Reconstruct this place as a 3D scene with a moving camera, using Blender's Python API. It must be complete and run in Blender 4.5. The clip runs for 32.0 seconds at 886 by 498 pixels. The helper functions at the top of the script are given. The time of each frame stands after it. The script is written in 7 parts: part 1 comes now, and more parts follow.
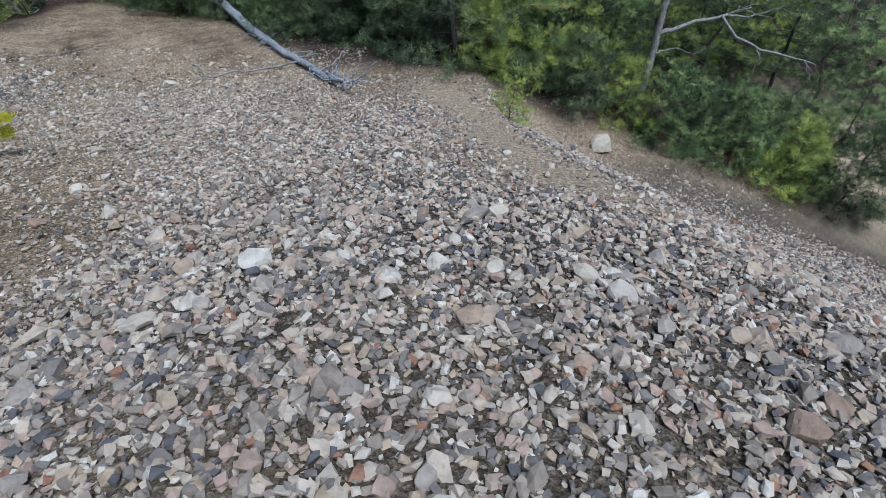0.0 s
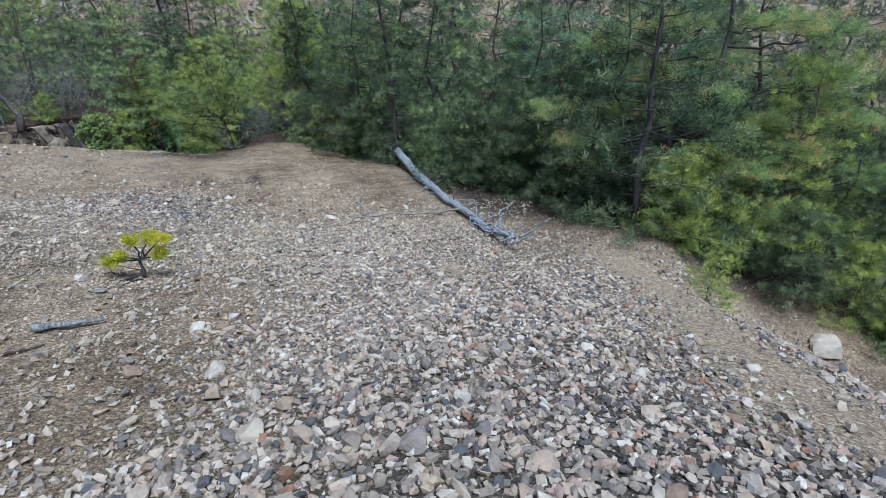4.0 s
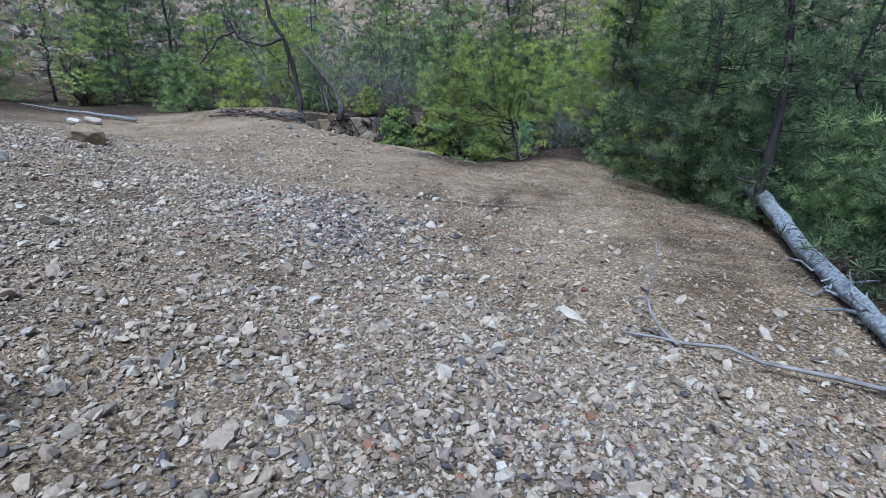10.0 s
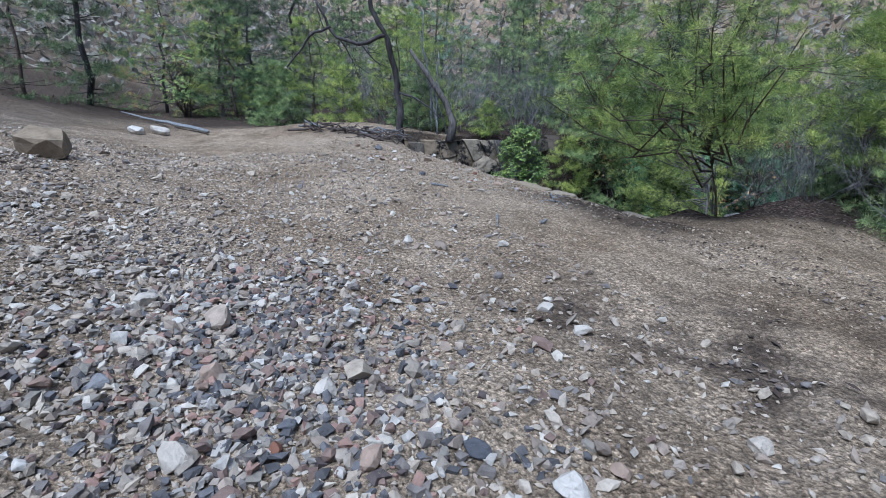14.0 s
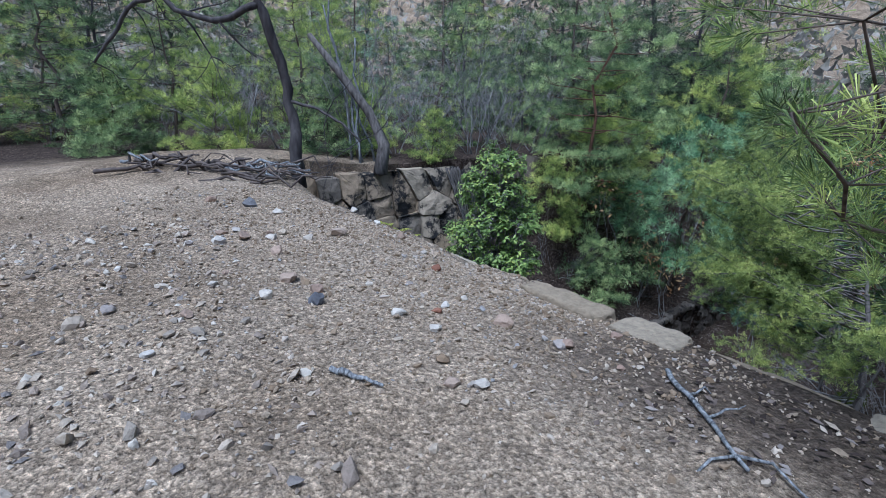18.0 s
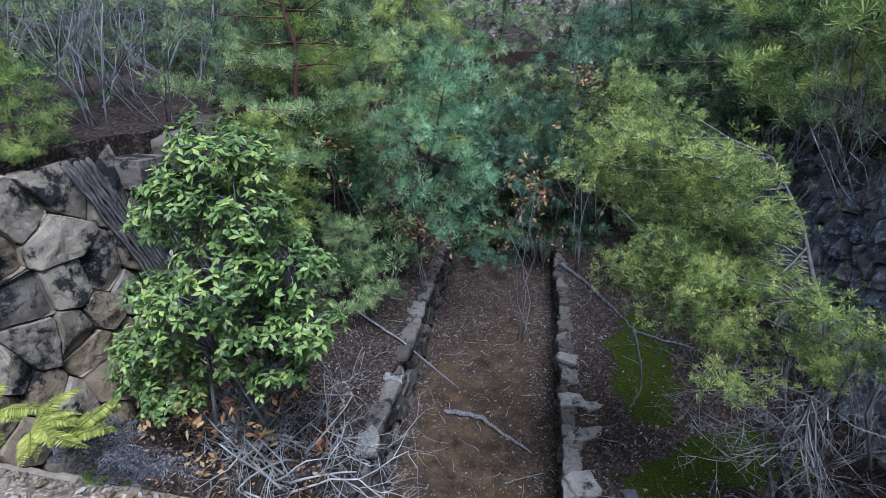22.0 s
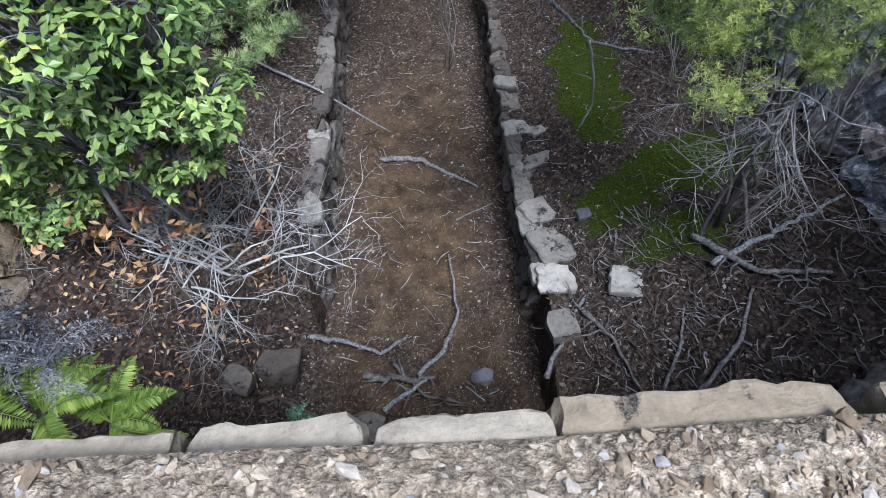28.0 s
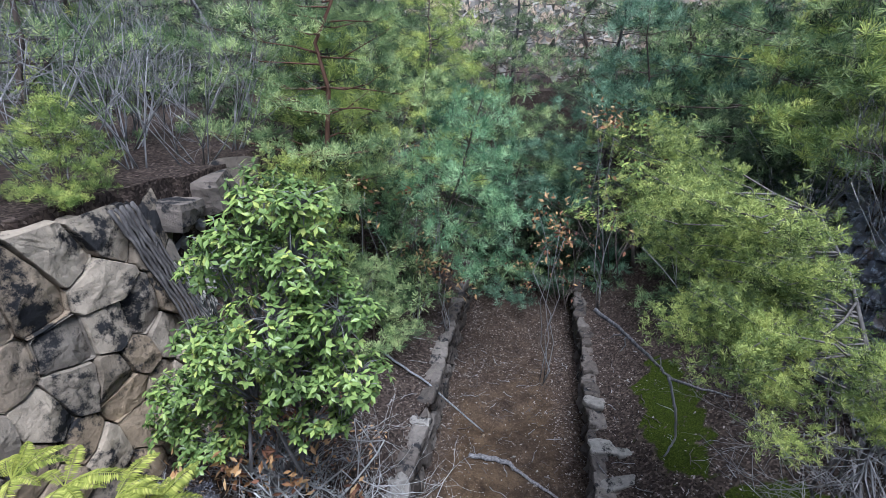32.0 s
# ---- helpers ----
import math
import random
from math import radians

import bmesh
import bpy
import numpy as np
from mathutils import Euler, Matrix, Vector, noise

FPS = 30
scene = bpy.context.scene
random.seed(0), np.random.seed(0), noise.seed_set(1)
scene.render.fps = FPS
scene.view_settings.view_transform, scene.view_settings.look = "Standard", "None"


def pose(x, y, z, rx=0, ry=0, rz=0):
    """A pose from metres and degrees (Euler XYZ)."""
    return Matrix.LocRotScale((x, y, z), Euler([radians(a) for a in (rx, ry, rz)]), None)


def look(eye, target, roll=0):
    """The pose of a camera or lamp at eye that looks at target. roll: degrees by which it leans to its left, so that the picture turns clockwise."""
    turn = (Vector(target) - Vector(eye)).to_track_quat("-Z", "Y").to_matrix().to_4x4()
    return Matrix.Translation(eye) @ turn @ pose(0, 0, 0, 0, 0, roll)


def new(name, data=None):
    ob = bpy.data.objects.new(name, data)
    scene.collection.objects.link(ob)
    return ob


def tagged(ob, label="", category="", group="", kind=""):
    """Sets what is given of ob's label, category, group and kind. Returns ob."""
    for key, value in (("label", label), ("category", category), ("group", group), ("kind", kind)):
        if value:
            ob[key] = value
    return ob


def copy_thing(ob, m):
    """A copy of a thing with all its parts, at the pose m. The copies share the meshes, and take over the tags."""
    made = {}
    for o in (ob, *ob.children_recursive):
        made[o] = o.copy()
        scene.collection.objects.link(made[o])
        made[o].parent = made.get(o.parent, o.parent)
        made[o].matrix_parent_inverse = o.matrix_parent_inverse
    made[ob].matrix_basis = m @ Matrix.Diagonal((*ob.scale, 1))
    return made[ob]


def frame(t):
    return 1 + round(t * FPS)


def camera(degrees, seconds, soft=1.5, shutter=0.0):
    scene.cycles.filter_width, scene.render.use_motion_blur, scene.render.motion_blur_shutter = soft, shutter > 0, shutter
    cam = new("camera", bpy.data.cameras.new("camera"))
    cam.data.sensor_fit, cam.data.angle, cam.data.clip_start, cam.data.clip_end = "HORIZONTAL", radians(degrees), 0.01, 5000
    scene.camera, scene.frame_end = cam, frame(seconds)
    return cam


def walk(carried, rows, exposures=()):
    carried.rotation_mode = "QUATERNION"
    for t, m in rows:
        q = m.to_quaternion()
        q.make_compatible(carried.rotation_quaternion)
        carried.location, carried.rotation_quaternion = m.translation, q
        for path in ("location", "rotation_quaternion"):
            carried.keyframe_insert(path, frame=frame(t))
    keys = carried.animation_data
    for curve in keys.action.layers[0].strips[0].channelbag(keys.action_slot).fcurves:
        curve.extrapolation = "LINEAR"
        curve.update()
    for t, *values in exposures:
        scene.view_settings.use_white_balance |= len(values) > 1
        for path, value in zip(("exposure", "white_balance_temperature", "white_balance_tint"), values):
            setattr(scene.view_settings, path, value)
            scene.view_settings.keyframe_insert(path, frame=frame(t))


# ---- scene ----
cam = camera(81.6, 32.0, soft=0.75)
PATH = [
    (0, (0.031, 0.209, 1.214), (0.028, 1.756, -0.053), 0.2),
    (0.5, (-0.057, 0.279, 1.238), (-0.211, 1.927, 0.115), 0.3),
    (1, (-0.088, 0.368, 1.199), (-0.333, 2.075, 0.185), 0.2),
    (1.5, (-0.093, 0.54, 1.129), (-0.399, 2.288, 0.206), 0.2),
    (2, (-0.134, 0.789, 1.06), (-0.518, 2.564, 0.221), 0.3),
    (2.5, (-0.224, 1.053, 0.934), (-0.625, 2.834, 0.118), 0.3),
    (4.5, (-0.614, 1.656, 0.796), (-1.278, 3.375, 0.018), 0.3),
    (5, (-0.663, 1.95, 0.74), (-1.601, 3.549, -0.011), 0.3),
    (5.5, (-0.811, 2.239, 0.631), (-1.895, 3.756, -0.092), 0.5),
    (6, (-0.861, 2.549, 0.609), (-2.058, 3.99, -0.092), 0.5),
    (6.5, (-0.929, 2.912, 0.484), (-2.196, 4.304, -0.193), 0.6),
    (7, (-1.055, 3.296, 0.385), (-2.33, 4.682, -0.288), 0.5),
    (7.5, (-1.191, 3.684, 0.249), (-2.464, 5.072, -0.424), 0.6),
    (8, (-1.447, 4.053, 0.122), (-2.721, 5.435, -0.561), 0.7),
    (8.5, (-1.646, 4.451, 0.002), (-2.949, 5.799, -0.696), 0.6),
    (9, (-1.893, 4.936, -0.121), (-3.235, 6.241, -0.824), 0.7),
    (9.5, (-2.139, 5.386, -0.249), (-3.544, 6.622, -0.952), 0.9),
    (10, (-2.461, 5.856, -0.359), (-3.953, 6.993, -1.056), 1.0),
    (10.5, (-2.752, 6.268, -0.465), (-4.322, 7.3, -1.152), 1.1),
    (11, (-3.052, 6.608, -0.538), (-4.661, 7.582, -1.219), 1.2),
    (11.5, (-3.393, 6.875, -0.634), (-5.044, 7.779, -1.31), 1.5),
    (12, (-3.752, 7.159, -0.694), (-5.446, 8.009, -1.335), 1.5),
    (12.5, (-4.25, 7.428, -0.819), (-5.975, 8.218, -1.451), 1.6),
    (13, (-4.76, 7.707, -0.87), (-6.498, 8.474, -1.496), 1.6),
    (13.5, (-5.278, 7.923, -0.904), (-7.026, 8.674, -1.52), 1.6),
    (14, (-5.846, 8.143, -0.899), (-7.599, 8.887, -1.51), 1.6),
    (14.5, (-6.406, 8.339, -0.861), (-8.162, 9.098, -1.444), 1.7),
    (16.5, (-8.329, 9.323, -0.938), (-10.069, 10.135, -1.498), 1.4),
    (17, (-8.896, 9.56, -0.918), (-10.613, 10.419, -1.48), 0.5),
    (17.5, (-9.496, 9.732, -0.935), (-11.19, 10.629, -1.506), 0.6),
    (18, (-10.045, 9.991, -0.953), (-11.695, 10.953, -1.543), 0.3),
    (18.5, (-10.563, 10.15, -0.929), (-12.108, 11.254, -1.555), 0.2),
    (19, (-11.017, 10.292, -0.891), (-12.409, 11.572, -1.542), 0.0),
    (19.5, (-11.469, 10.445, -0.896), (-12.753, 11.818, -1.58), -0.1),
    (20, (-11.877, 10.638, -0.873), (-13.01, 12.12, -1.596), -0.2),
    (20.5, (-12.233, 10.865, -0.904), (-13.221, 12.436, -1.65), -0.3),
    (21, (-12.595, 11.068, -0.939), (-13.464, 12.693, -1.715), -0.3),
    (21.5, (-12.886, 11.283, -0.983), (-13.602, 12.968, -1.788), -0.4),
    (22, (-13.238, 11.445, -1.044), (-13.813, 13.166, -1.884), -0.4),
    (22.5, (-13.497, 11.568, -1.074), (-13.949, 13.287, -1.991), -0.4),
    (23, (-13.677, 11.708, -1.099), (-14.053, 13.388, -2.116), -0.5),
    (23.5, (-13.825, 11.792, -1.134), (-14.163, 13.422, -2.243), -0.6),
    (24, (-13.942, 11.846, -1.173), (-14.219, 13.421, -2.374), -0.3),
    (24.5, (-13.951, 11.944, -1.23), (-14.213, 13.445, -2.525), -0.4),
    (25, (-13.936, 11.99, -1.271), (-14.179, 13.408, -2.66), -0.3),
    (25.5, (-13.952, 12.005, -1.3), (-14.17, 13.343, -2.77), 0.1),
    (26, (-13.952, 12.028, -1.33), (-14.154, 13.306, -2.854), 0.4),
    (26.5, (-13.907, 12.037, -1.363), (-14.099, 13.259, -2.935), 0.0),
    (28.5, (-13.556, 12.0, -1.348), (-13.639, 13.148, -2.983), -1.6),
    (29, (-13.447, 11.926, -1.214), (-13.474, 13.239, -2.722), -0.7),
    (29.5, (-13.436, 11.813, -1.108), (-13.472, 13.352, -2.385), -0.6),
    (30, (-13.449, 11.639, -0.988), (-13.579, 13.374, -1.975), -0.8),
    (30.5, (-13.507, 11.553, -0.976), (-13.714, 13.355, -1.82), -0.4),
    (31, (-13.509, 11.569, -1.012), (-13.789, 13.377, -1.82), -0.1),
    (31.5, (-13.616, 11.478, -0.936), (-14.031, 13.272, -1.719), 0.2),
    (32, (-13.585, 11.367, -0.89), (-14.178, 13.131, -1.624), 0.1),
]
walk(cam, [(t, look(eye, target, roll)) for t, eye, target, roll in PATH],
     [(0.0, 0.58, 5600, 4), (1.0, 0.73, 5570, 4), (5.0, 0.78, 5450, 3), (9.0, 0.72, 5260, 5), (12.0, 0.82, 5220, 6), (17.0, 0.82, 5080, 8), (20.0, 0.80, 5060, 7), (22.0, 1.06, 5150, 10), (24.0, 1.3, 5300, 10), (26.0, 1.78, 5300, 11), (28.5, 1.5, 5550, 9), (30.0, 1.55, 5400, 12), (32.0, 1.36, 5450, 11)])

# ---- sky and light: a bright overcast winter day, no hard shadows ----
world = bpy.data.worlds.new("overcast_sky")
scene.world = world
world.use_nodes = True
_wn, _wl = world.node_tree.nodes, world.node_tree.links
_sky = _wn.new("ShaderNodeTexSky")
_sky.sky_type, _sky.sun_disc = "NISHITA", False
_sky.sun_elevation, _sky.sun_rotation = radians(70), radians(150)
_sky.dust_density, _sky.air_density, _sky.ozone_density = 4.0, 1.0, 1.0
_wl.new(_sky.outputs[0], _wn["Background"].inputs[0])
_wn["Background"].inputs[1].default_value = 0.062
_sun = bpy.data.lights.new("sun", "SUN")
_sun.energy, _sun.angle, _sun.color = 2.0, radians(24), (1.0, 0.985, 0.96)
sun = new("sun", _sun)
sun.matrix_basis = look((6, -9.5, 24), (0, 0, 0))


# ---- materials ----
def material(name, rough=0.9):
    m = bpy.data.materials.new(name)
    m.use_nodes = True
    b = m.node_tree.nodes["Principled BSDF"]
    b.inputs["Roughness"].default_value = rough
    b.inputs["Specular IOR Level"].default_value = 0.25
    return m, m.node_tree.nodes, m.node_tree.links, b


def ramp(nodes, stops, interp="LINEAR"):
    r = nodes.new("ShaderNodeValToRGB")
    r.color_ramp.interpolation = interp
    e = r.color_ramp.elements
    while len(e) < len(stops):
        e.new(0.5)
    for k, (p, c) in enumerate(stops):
        e[k].position, e[k].color = p, (*c, 1)
    return r


def noise_tex(nodes, links, scale, detail=4, rough=0.6, space="Object"):
    t = nodes.new("ShaderNodeNewGeometry" if space == "Position" else "ShaderNodeTexCoord")
    n = nodes.new("ShaderNodeTexNoise")
    n.inputs["Scale"].default_value, n.inputs["Detail"].default_value = scale, detail
    n.inputs["Roughness"].default_value = rough
    links.new(t.outputs[space], n.inputs["Vector"])
    return n


def mix(nodes, links, fac, a, b, mode="MIX"):
    m = nodes.new("ShaderNodeMix")
    m.data_type, m.blend_type = "RGBA", mode
    for socket, v in ((m.inputs["Factor"], fac), (m.inputs["A"], a), (m.inputs["B"], b)):
        if isinstance(v, (int, float)):
            socket.default_value = v
        elif isinstance(v, tuple):
            socket.default_value = (*v, 1)
        else:
            links.new(v, socket)
    return m.outputs["Result"]


def bump(nodes, links, b, height, strength, distance):
    n = nodes.new("ShaderNodeBump")
    n.inputs["Strength"].default_value, n.inputs["Distance"].default_value = strength, distance
    links.new(height, n.inputs["Height"])
    links.new(n.outputs[0], b.inputs["Normal"])


def ground_material():
    m, n, l, b = material("sandy_ground", 0.97)
    b.inputs["Specular IOR Level"].default_value = 0.1
    big = noise_tex(n, l, 0.55, 5, 0.62)
    mid = noise_tex(n, l, 4.0, 6, 0.7)
    fine = noise_tex(n, l, 55.0, 4, 0.75)
    sand = ramp(n, [(0.30, (0.31, 0.245, 0.18)), (0.46, (0.47, 0.39, 0.30)), (0.60, (0.57, 0.485, 0.385)), (0.8, (0.63, 0.53, 0.42))])
    l.new(big.outputs[0], sand.inputs[0])
    speck = ramp(n, [(0.34, (0.16, 0.15, 0.145)), (0.5, (0.78, 0.77, 0.76)), (0.66, (1.55, 1.52, 1.48))])
    l.new(fine.outputs[0], speck.inputs[0])
    patch = ramp(n, [(0.34, (0.70, 0.68, 0.66)), (0.6, (1.05, 1.04, 1.03))])
    l.new(mid.outputs[0], patch.inputs[0])
    c = mix(n, l, 1.0, sand.outputs[0], patch.outputs[0], "MULTIPLY")
    c = mix(n, l, 0.8, c, speck.outputs[0], "MULTIPLY")
    # grey crushed rock between the stones, dark tones lowered for shade in the gaps
    at = n.new("ShaderNodeAttribute")
    at.attribute_name = "gravel"
    grey = ramp(n, [(0.32, (0.03, 0.028, 0.027)), (0.55, (0.13, 0.122, 0.116)), (0.7, (0.29, 0.275, 0.26))])
    l.new(fine.outputs[0], grey.inputs[0])
    c = mix(n, l, at.outputs["Fac"], c, grey.outputs[0])
    # damp, darker stretches of sand
    dp = ramp(n, [(0.42, (0.48, 0.47, 0.46)), (0.51, (1.04, 1.04, 1.04))])
    damp = noise_tex(n, l, 0.9, 7, 0.68)
    l.new(damp.outputs[0], dp.inputs[0])
    c = mix(n, l, 0.42, c, dp.outputs[0], "MULTIPLY")
    at5 = n.new("ShaderNodeAttribute")
    at5.attribute_name = "grit"
    gr = ramp(n, [(0.3, (0.22, 0.175, 0.135)), (0.48, (0.43, 0.36, 0.285)), (0.66, (0.60, 0.52, 0.42))])
    l.new(fine.outputs[0], gr.inputs[0])
    c = mix(n, l, at5.outputs["Fac"], c, gr.outputs[0])
    # small stones pressed into the ground, each with its own tone and a dark seam
    seam = None
    for size, weight in ((34.0, 0.75), (85.0, 0.6)):
        chip = n.new("ShaderNodeTexVoronoi")
        chip.inputs["Scale"].default_value = size
        tq = n.new("ShaderNodeTexCoord")
        warp = mix(n, l, 0.03, tq.outputs["Object"], fine.outputs["Color"])
        l.new(warp, chip.inputs["Vector"])
        tone = ramp(n, [(0.0, (0.62, 0.61, 0.61)), (0.35, (1.06, 1.05, 1.04)), (0.7, (1.34, 1.31, 1.27)), (1.0, (1.65, 1.62, 1.57))])
        l.new(chip.outputs["Color"], tone.inputs[0])
        c = mix(n, l, weight, c, tone.outputs[0], "MULTIPLY")
        gap = ramp(n, [(0.32, (1.0, 1.0, 1.0)), (0.68, (0.52, 0.51, 0.50))])
        l.new(chip.outputs["Distance"], gap.inputs[0])
        c = mix(n, l, weight, c, gap.outputs[0], "MULTIPLY")
        seam = gap.outputs[0] if seam is None else mix(n, l, 0.35, seam, gap.outputs[0])
    # leaf litter under the trees
    at2 = n.new("ShaderNodeAttribute")
    at2.attribute_name = "litter"
    leaf = n.new("ShaderNodeTexVoronoi")
    leaf.inputs["Scale"].default_value = 38
    tc = n.new("ShaderNodeTexCoord")
    l.new(tc.outputs["Object"], leaf.inputs["Vector"])
    lr = ramp(n, [(0.0, (0.018, 0.014, 0.013)), (0.45, (0.05, 0.038, 0.033)), (0.8, (0.105, 0.08, 0.067)), (1.0, (0.21, 0.17, 0.148))])
    l.new(leaf.outputs["Color"], lr.inputs[0])
    lit = mix(n, l, 0.6, lr.outputs[0], patch.outputs[0], "MULTIPLY")
    c = mix(n, l, at2.outputs["Fac"], c, lit)
    # bare brown earth in the stone channel
    at4 = n.new("ShaderNodeAttribute")
    at4.attribute_name = "earth"
    er = ramp(n, [(0.3, (0.036, 0.025, 0.018)), (0.5, (0.10, 0.068, 0.043)), (0.72, (0.19, 0.133, 0.083))])
    l.new(mid.outputs[0], er.inputs[0])
    earth = mix(n, l, 0.5, er.outputs[0], speck.outputs[0], "MULTIPLY")
    c = mix(n, l, at4.outputs["Fac"], c, earth)
    at3 = n.new("ShaderNodeAttribute")
    at3.attribute_name = "moss"
    mr = ramp(n, [(0.34, (0.014, 0.024, 0.004)), (0.5, (0.038, 0.056, 0.007)), (0.68, (0.085, 0.105, 0.016))])
    l.new(fine.outputs[0], mr.inputs[0])
    ragged = noise_tex(n, l, 16.0, 6, 0.75)
    sm = n.new("ShaderNodeMath")
    sm.operation = "MULTIPLY_ADD"
    sm.inputs[1].default_value = 0.9
    l.new(ragged.outputs[0], sm.inputs[0])
    l.new(at3.outputs["Fac"], sm.inputs[2])
    edge = ramp(n, [(0.78, (0, 0, 0)), (1.0, (1, 1, 1))])
    l.new(sm.outputs[0], edge.inputs[0])
    c = mix(n, l, edge.outputs[0], c, mr.outputs[0])
    l.new(c, b.inputs["Base Color"])
    h = mix(n, l, 0.5, fine.outputs[0], mid.outputs[0])
    h = mix(n, l, 0.5, h, seam)
    bump(n, l, b, h, 1.0, 0.045)
    return m


def stone_material(name, stops, scale=9.0, rough=0.88, lichen=None, bloom=None):
    """Broken rock: each piece takes its own tone, with grain, stains and, if given, dark lichen."""
    m, n, l, b = material(name, rough)
    g = n.new("ShaderNodeNewGeometry")
    o = n.new("ShaderNodeObjectInfo")
    add = n.new("ShaderNodeMath")
    add.operation = "ADD"
    l.new(g.outputs["Random Per Island"], add.inputs[0])
    l.new(o.outputs["Random"], add.inputs[1])
    fr = n.new("ShaderNodeMath")
    fr.operation = "FRACT"
    l.new(add.outputs[0], fr.inputs[0])
    tone = ramp(n, stops, "CONSTANT" if len(stops) > 6 else "LINEAR")
    l.new(fr.outputs[0], tone.inputs[0])
    grain = noise_tex(n, l, scale, 7, 0.72, "Position")
    gr = ramp(n, [(0.25, (0.45, 0.44, 0.43)), (0.5, (0.92, 0.91, 0.90)), (0.75, (1.28, 1.26, 1.22))])
    l.new(grain.outputs[0], gr.inputs[0])
    c = mix(n, l, 0.85, tone.outputs[0], gr.outputs[0], "MULTIPLY")
    if lichen:
        st = noise_tex(n, l, scale * 0.28, 6, 0.75, "Position")
        sr = ramp(n, [(lichen, (0, 0, 0)), (lichen + 0.07, (1, 1, 1))])
        l.new(st.outputs[0], sr.inputs[0])
        c = mix(n, l, sr.outputs[0], (0.022, 0.022, 0.024), c)
    if bloom:
        bt = noise_tex(n, l, scale * 1.1, 8, 0.8, "Position")
        br = ramp(n, [(0.52, (0, 0, 0)), (0.60, (1, 1, 1))])
        l.new(bt.outputs[0], br.inputs[0])
        c = mix(n, l, br.outputs[0], c, bloom)
    l.new(c, b.inputs["Base Color"])
    bump(n, l, b, grain.outputs[0], 0.9, 0.3 / scale)
    return m


def leaf_material(name, stops, rough=0.5, through_light=0.25, single=0.5, clump=1.15, scale=2.2, grey=0.24):
    """Leaves and needles: tone by clump, by plant and, a little, by single leaf."""
    m, n, l, b = material(name, rough)
    g = n.new("ShaderNodeNewGeometry")
    o = n.new("ShaderNodeObjectInfo")
    # weathered winter foliage is greyer than fresh leaves
    stops = [(p, tuple((1 - grey) * q + grey * (0.3 * c[0] + 0.6 * c[1] + 0.1 * c[2]) for q in c)) for p, c in stops]
    # contrast widened: dark tones stand for shaded gaps, light ones for lit tips
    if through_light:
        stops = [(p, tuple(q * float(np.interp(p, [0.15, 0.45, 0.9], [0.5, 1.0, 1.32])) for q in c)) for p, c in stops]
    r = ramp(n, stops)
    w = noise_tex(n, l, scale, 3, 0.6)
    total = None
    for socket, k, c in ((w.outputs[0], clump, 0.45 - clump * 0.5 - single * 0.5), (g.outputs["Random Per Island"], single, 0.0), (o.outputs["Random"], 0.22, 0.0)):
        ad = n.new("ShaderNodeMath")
        ad.operation = "MULTIPLY_ADD"
        ad.inputs[1].default_value, ad.inputs[2].default_value = k, c
        l.new(socket, ad.inputs[0])
        if total:
            l.new(total, ad.inputs[2])
        total = ad.outputs[0]
    l.new(total, r.inputs[0])
    l.new(r.outputs[0], b.inputs["Base Color"])
    if through_light:
        t = n.new("ShaderNodeBsdfTranslucent")
        s = n.new("ShaderNodeMixShader")
        s.inputs[0].default_value = through_light
        l.new(r.outputs[0], t.inputs[0])
        l.new(b.outputs[0], s.inputs[1])
        l.new(t.outputs[0], s.inputs[2])
        l.new(s.outputs[0], n["Material Output"].inputs[0])
    return m


def bark_material(name, dark, light, scale=14.0, stretch=0.25):
    m, n, l, b = material(name, 0.9)
    t = n.new("ShaderNodeTexCoord")
    mp = n.new("ShaderNodeMapping")
    mp.inputs["Scale"].default_value = (1, 1, stretch)
    w = n.new("ShaderNodeTexNoise")
    w.inputs["Scale"].default_value, w.inputs["Detail"].default_value = scale, 6
    l.new(t.outputs["Object"], mp.inputs[0])
    l.new(mp.outputs[0], w.inputs["Vector"])
    r = ramp(n, [(0.3, dark), (0.7, light)])
    l.new(w.outputs[0], r.inputs[0])
    l.new(r.outputs[0], b.inputs["Base Color"])
    bump(n, l, b, w.outputs[0], 0.8, 0.02)
    return m


GROUND = ground_material()
GRAVEL = stone_material("crushed_rock", [
    (0.0, (0.31, 0.275, 0.25)), (0.12, (0.45, 0.39, 0.34)), (0.24, (0.21, 0.195, 0.19)), (0.36, (0.50, 0.44, 0.385)),
    (0.48, (0.41, 0.315, 0.275)), (0.58, (0.53, 0.49, 0.445)), (0.66, (0.27, 0.235, 0.21)), (0.76, (0.45, 0.37, 0.29)),
    (0.86, (0.12, 0.12, 0.135)), (0.935, (0.62, 0.595, 0.56)), (0.975, (0.31, 0.18, 0.13))], 16)
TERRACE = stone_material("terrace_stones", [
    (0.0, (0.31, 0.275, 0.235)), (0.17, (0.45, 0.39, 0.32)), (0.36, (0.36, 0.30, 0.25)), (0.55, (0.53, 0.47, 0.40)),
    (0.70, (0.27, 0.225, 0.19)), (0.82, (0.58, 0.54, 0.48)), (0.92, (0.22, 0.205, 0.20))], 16)
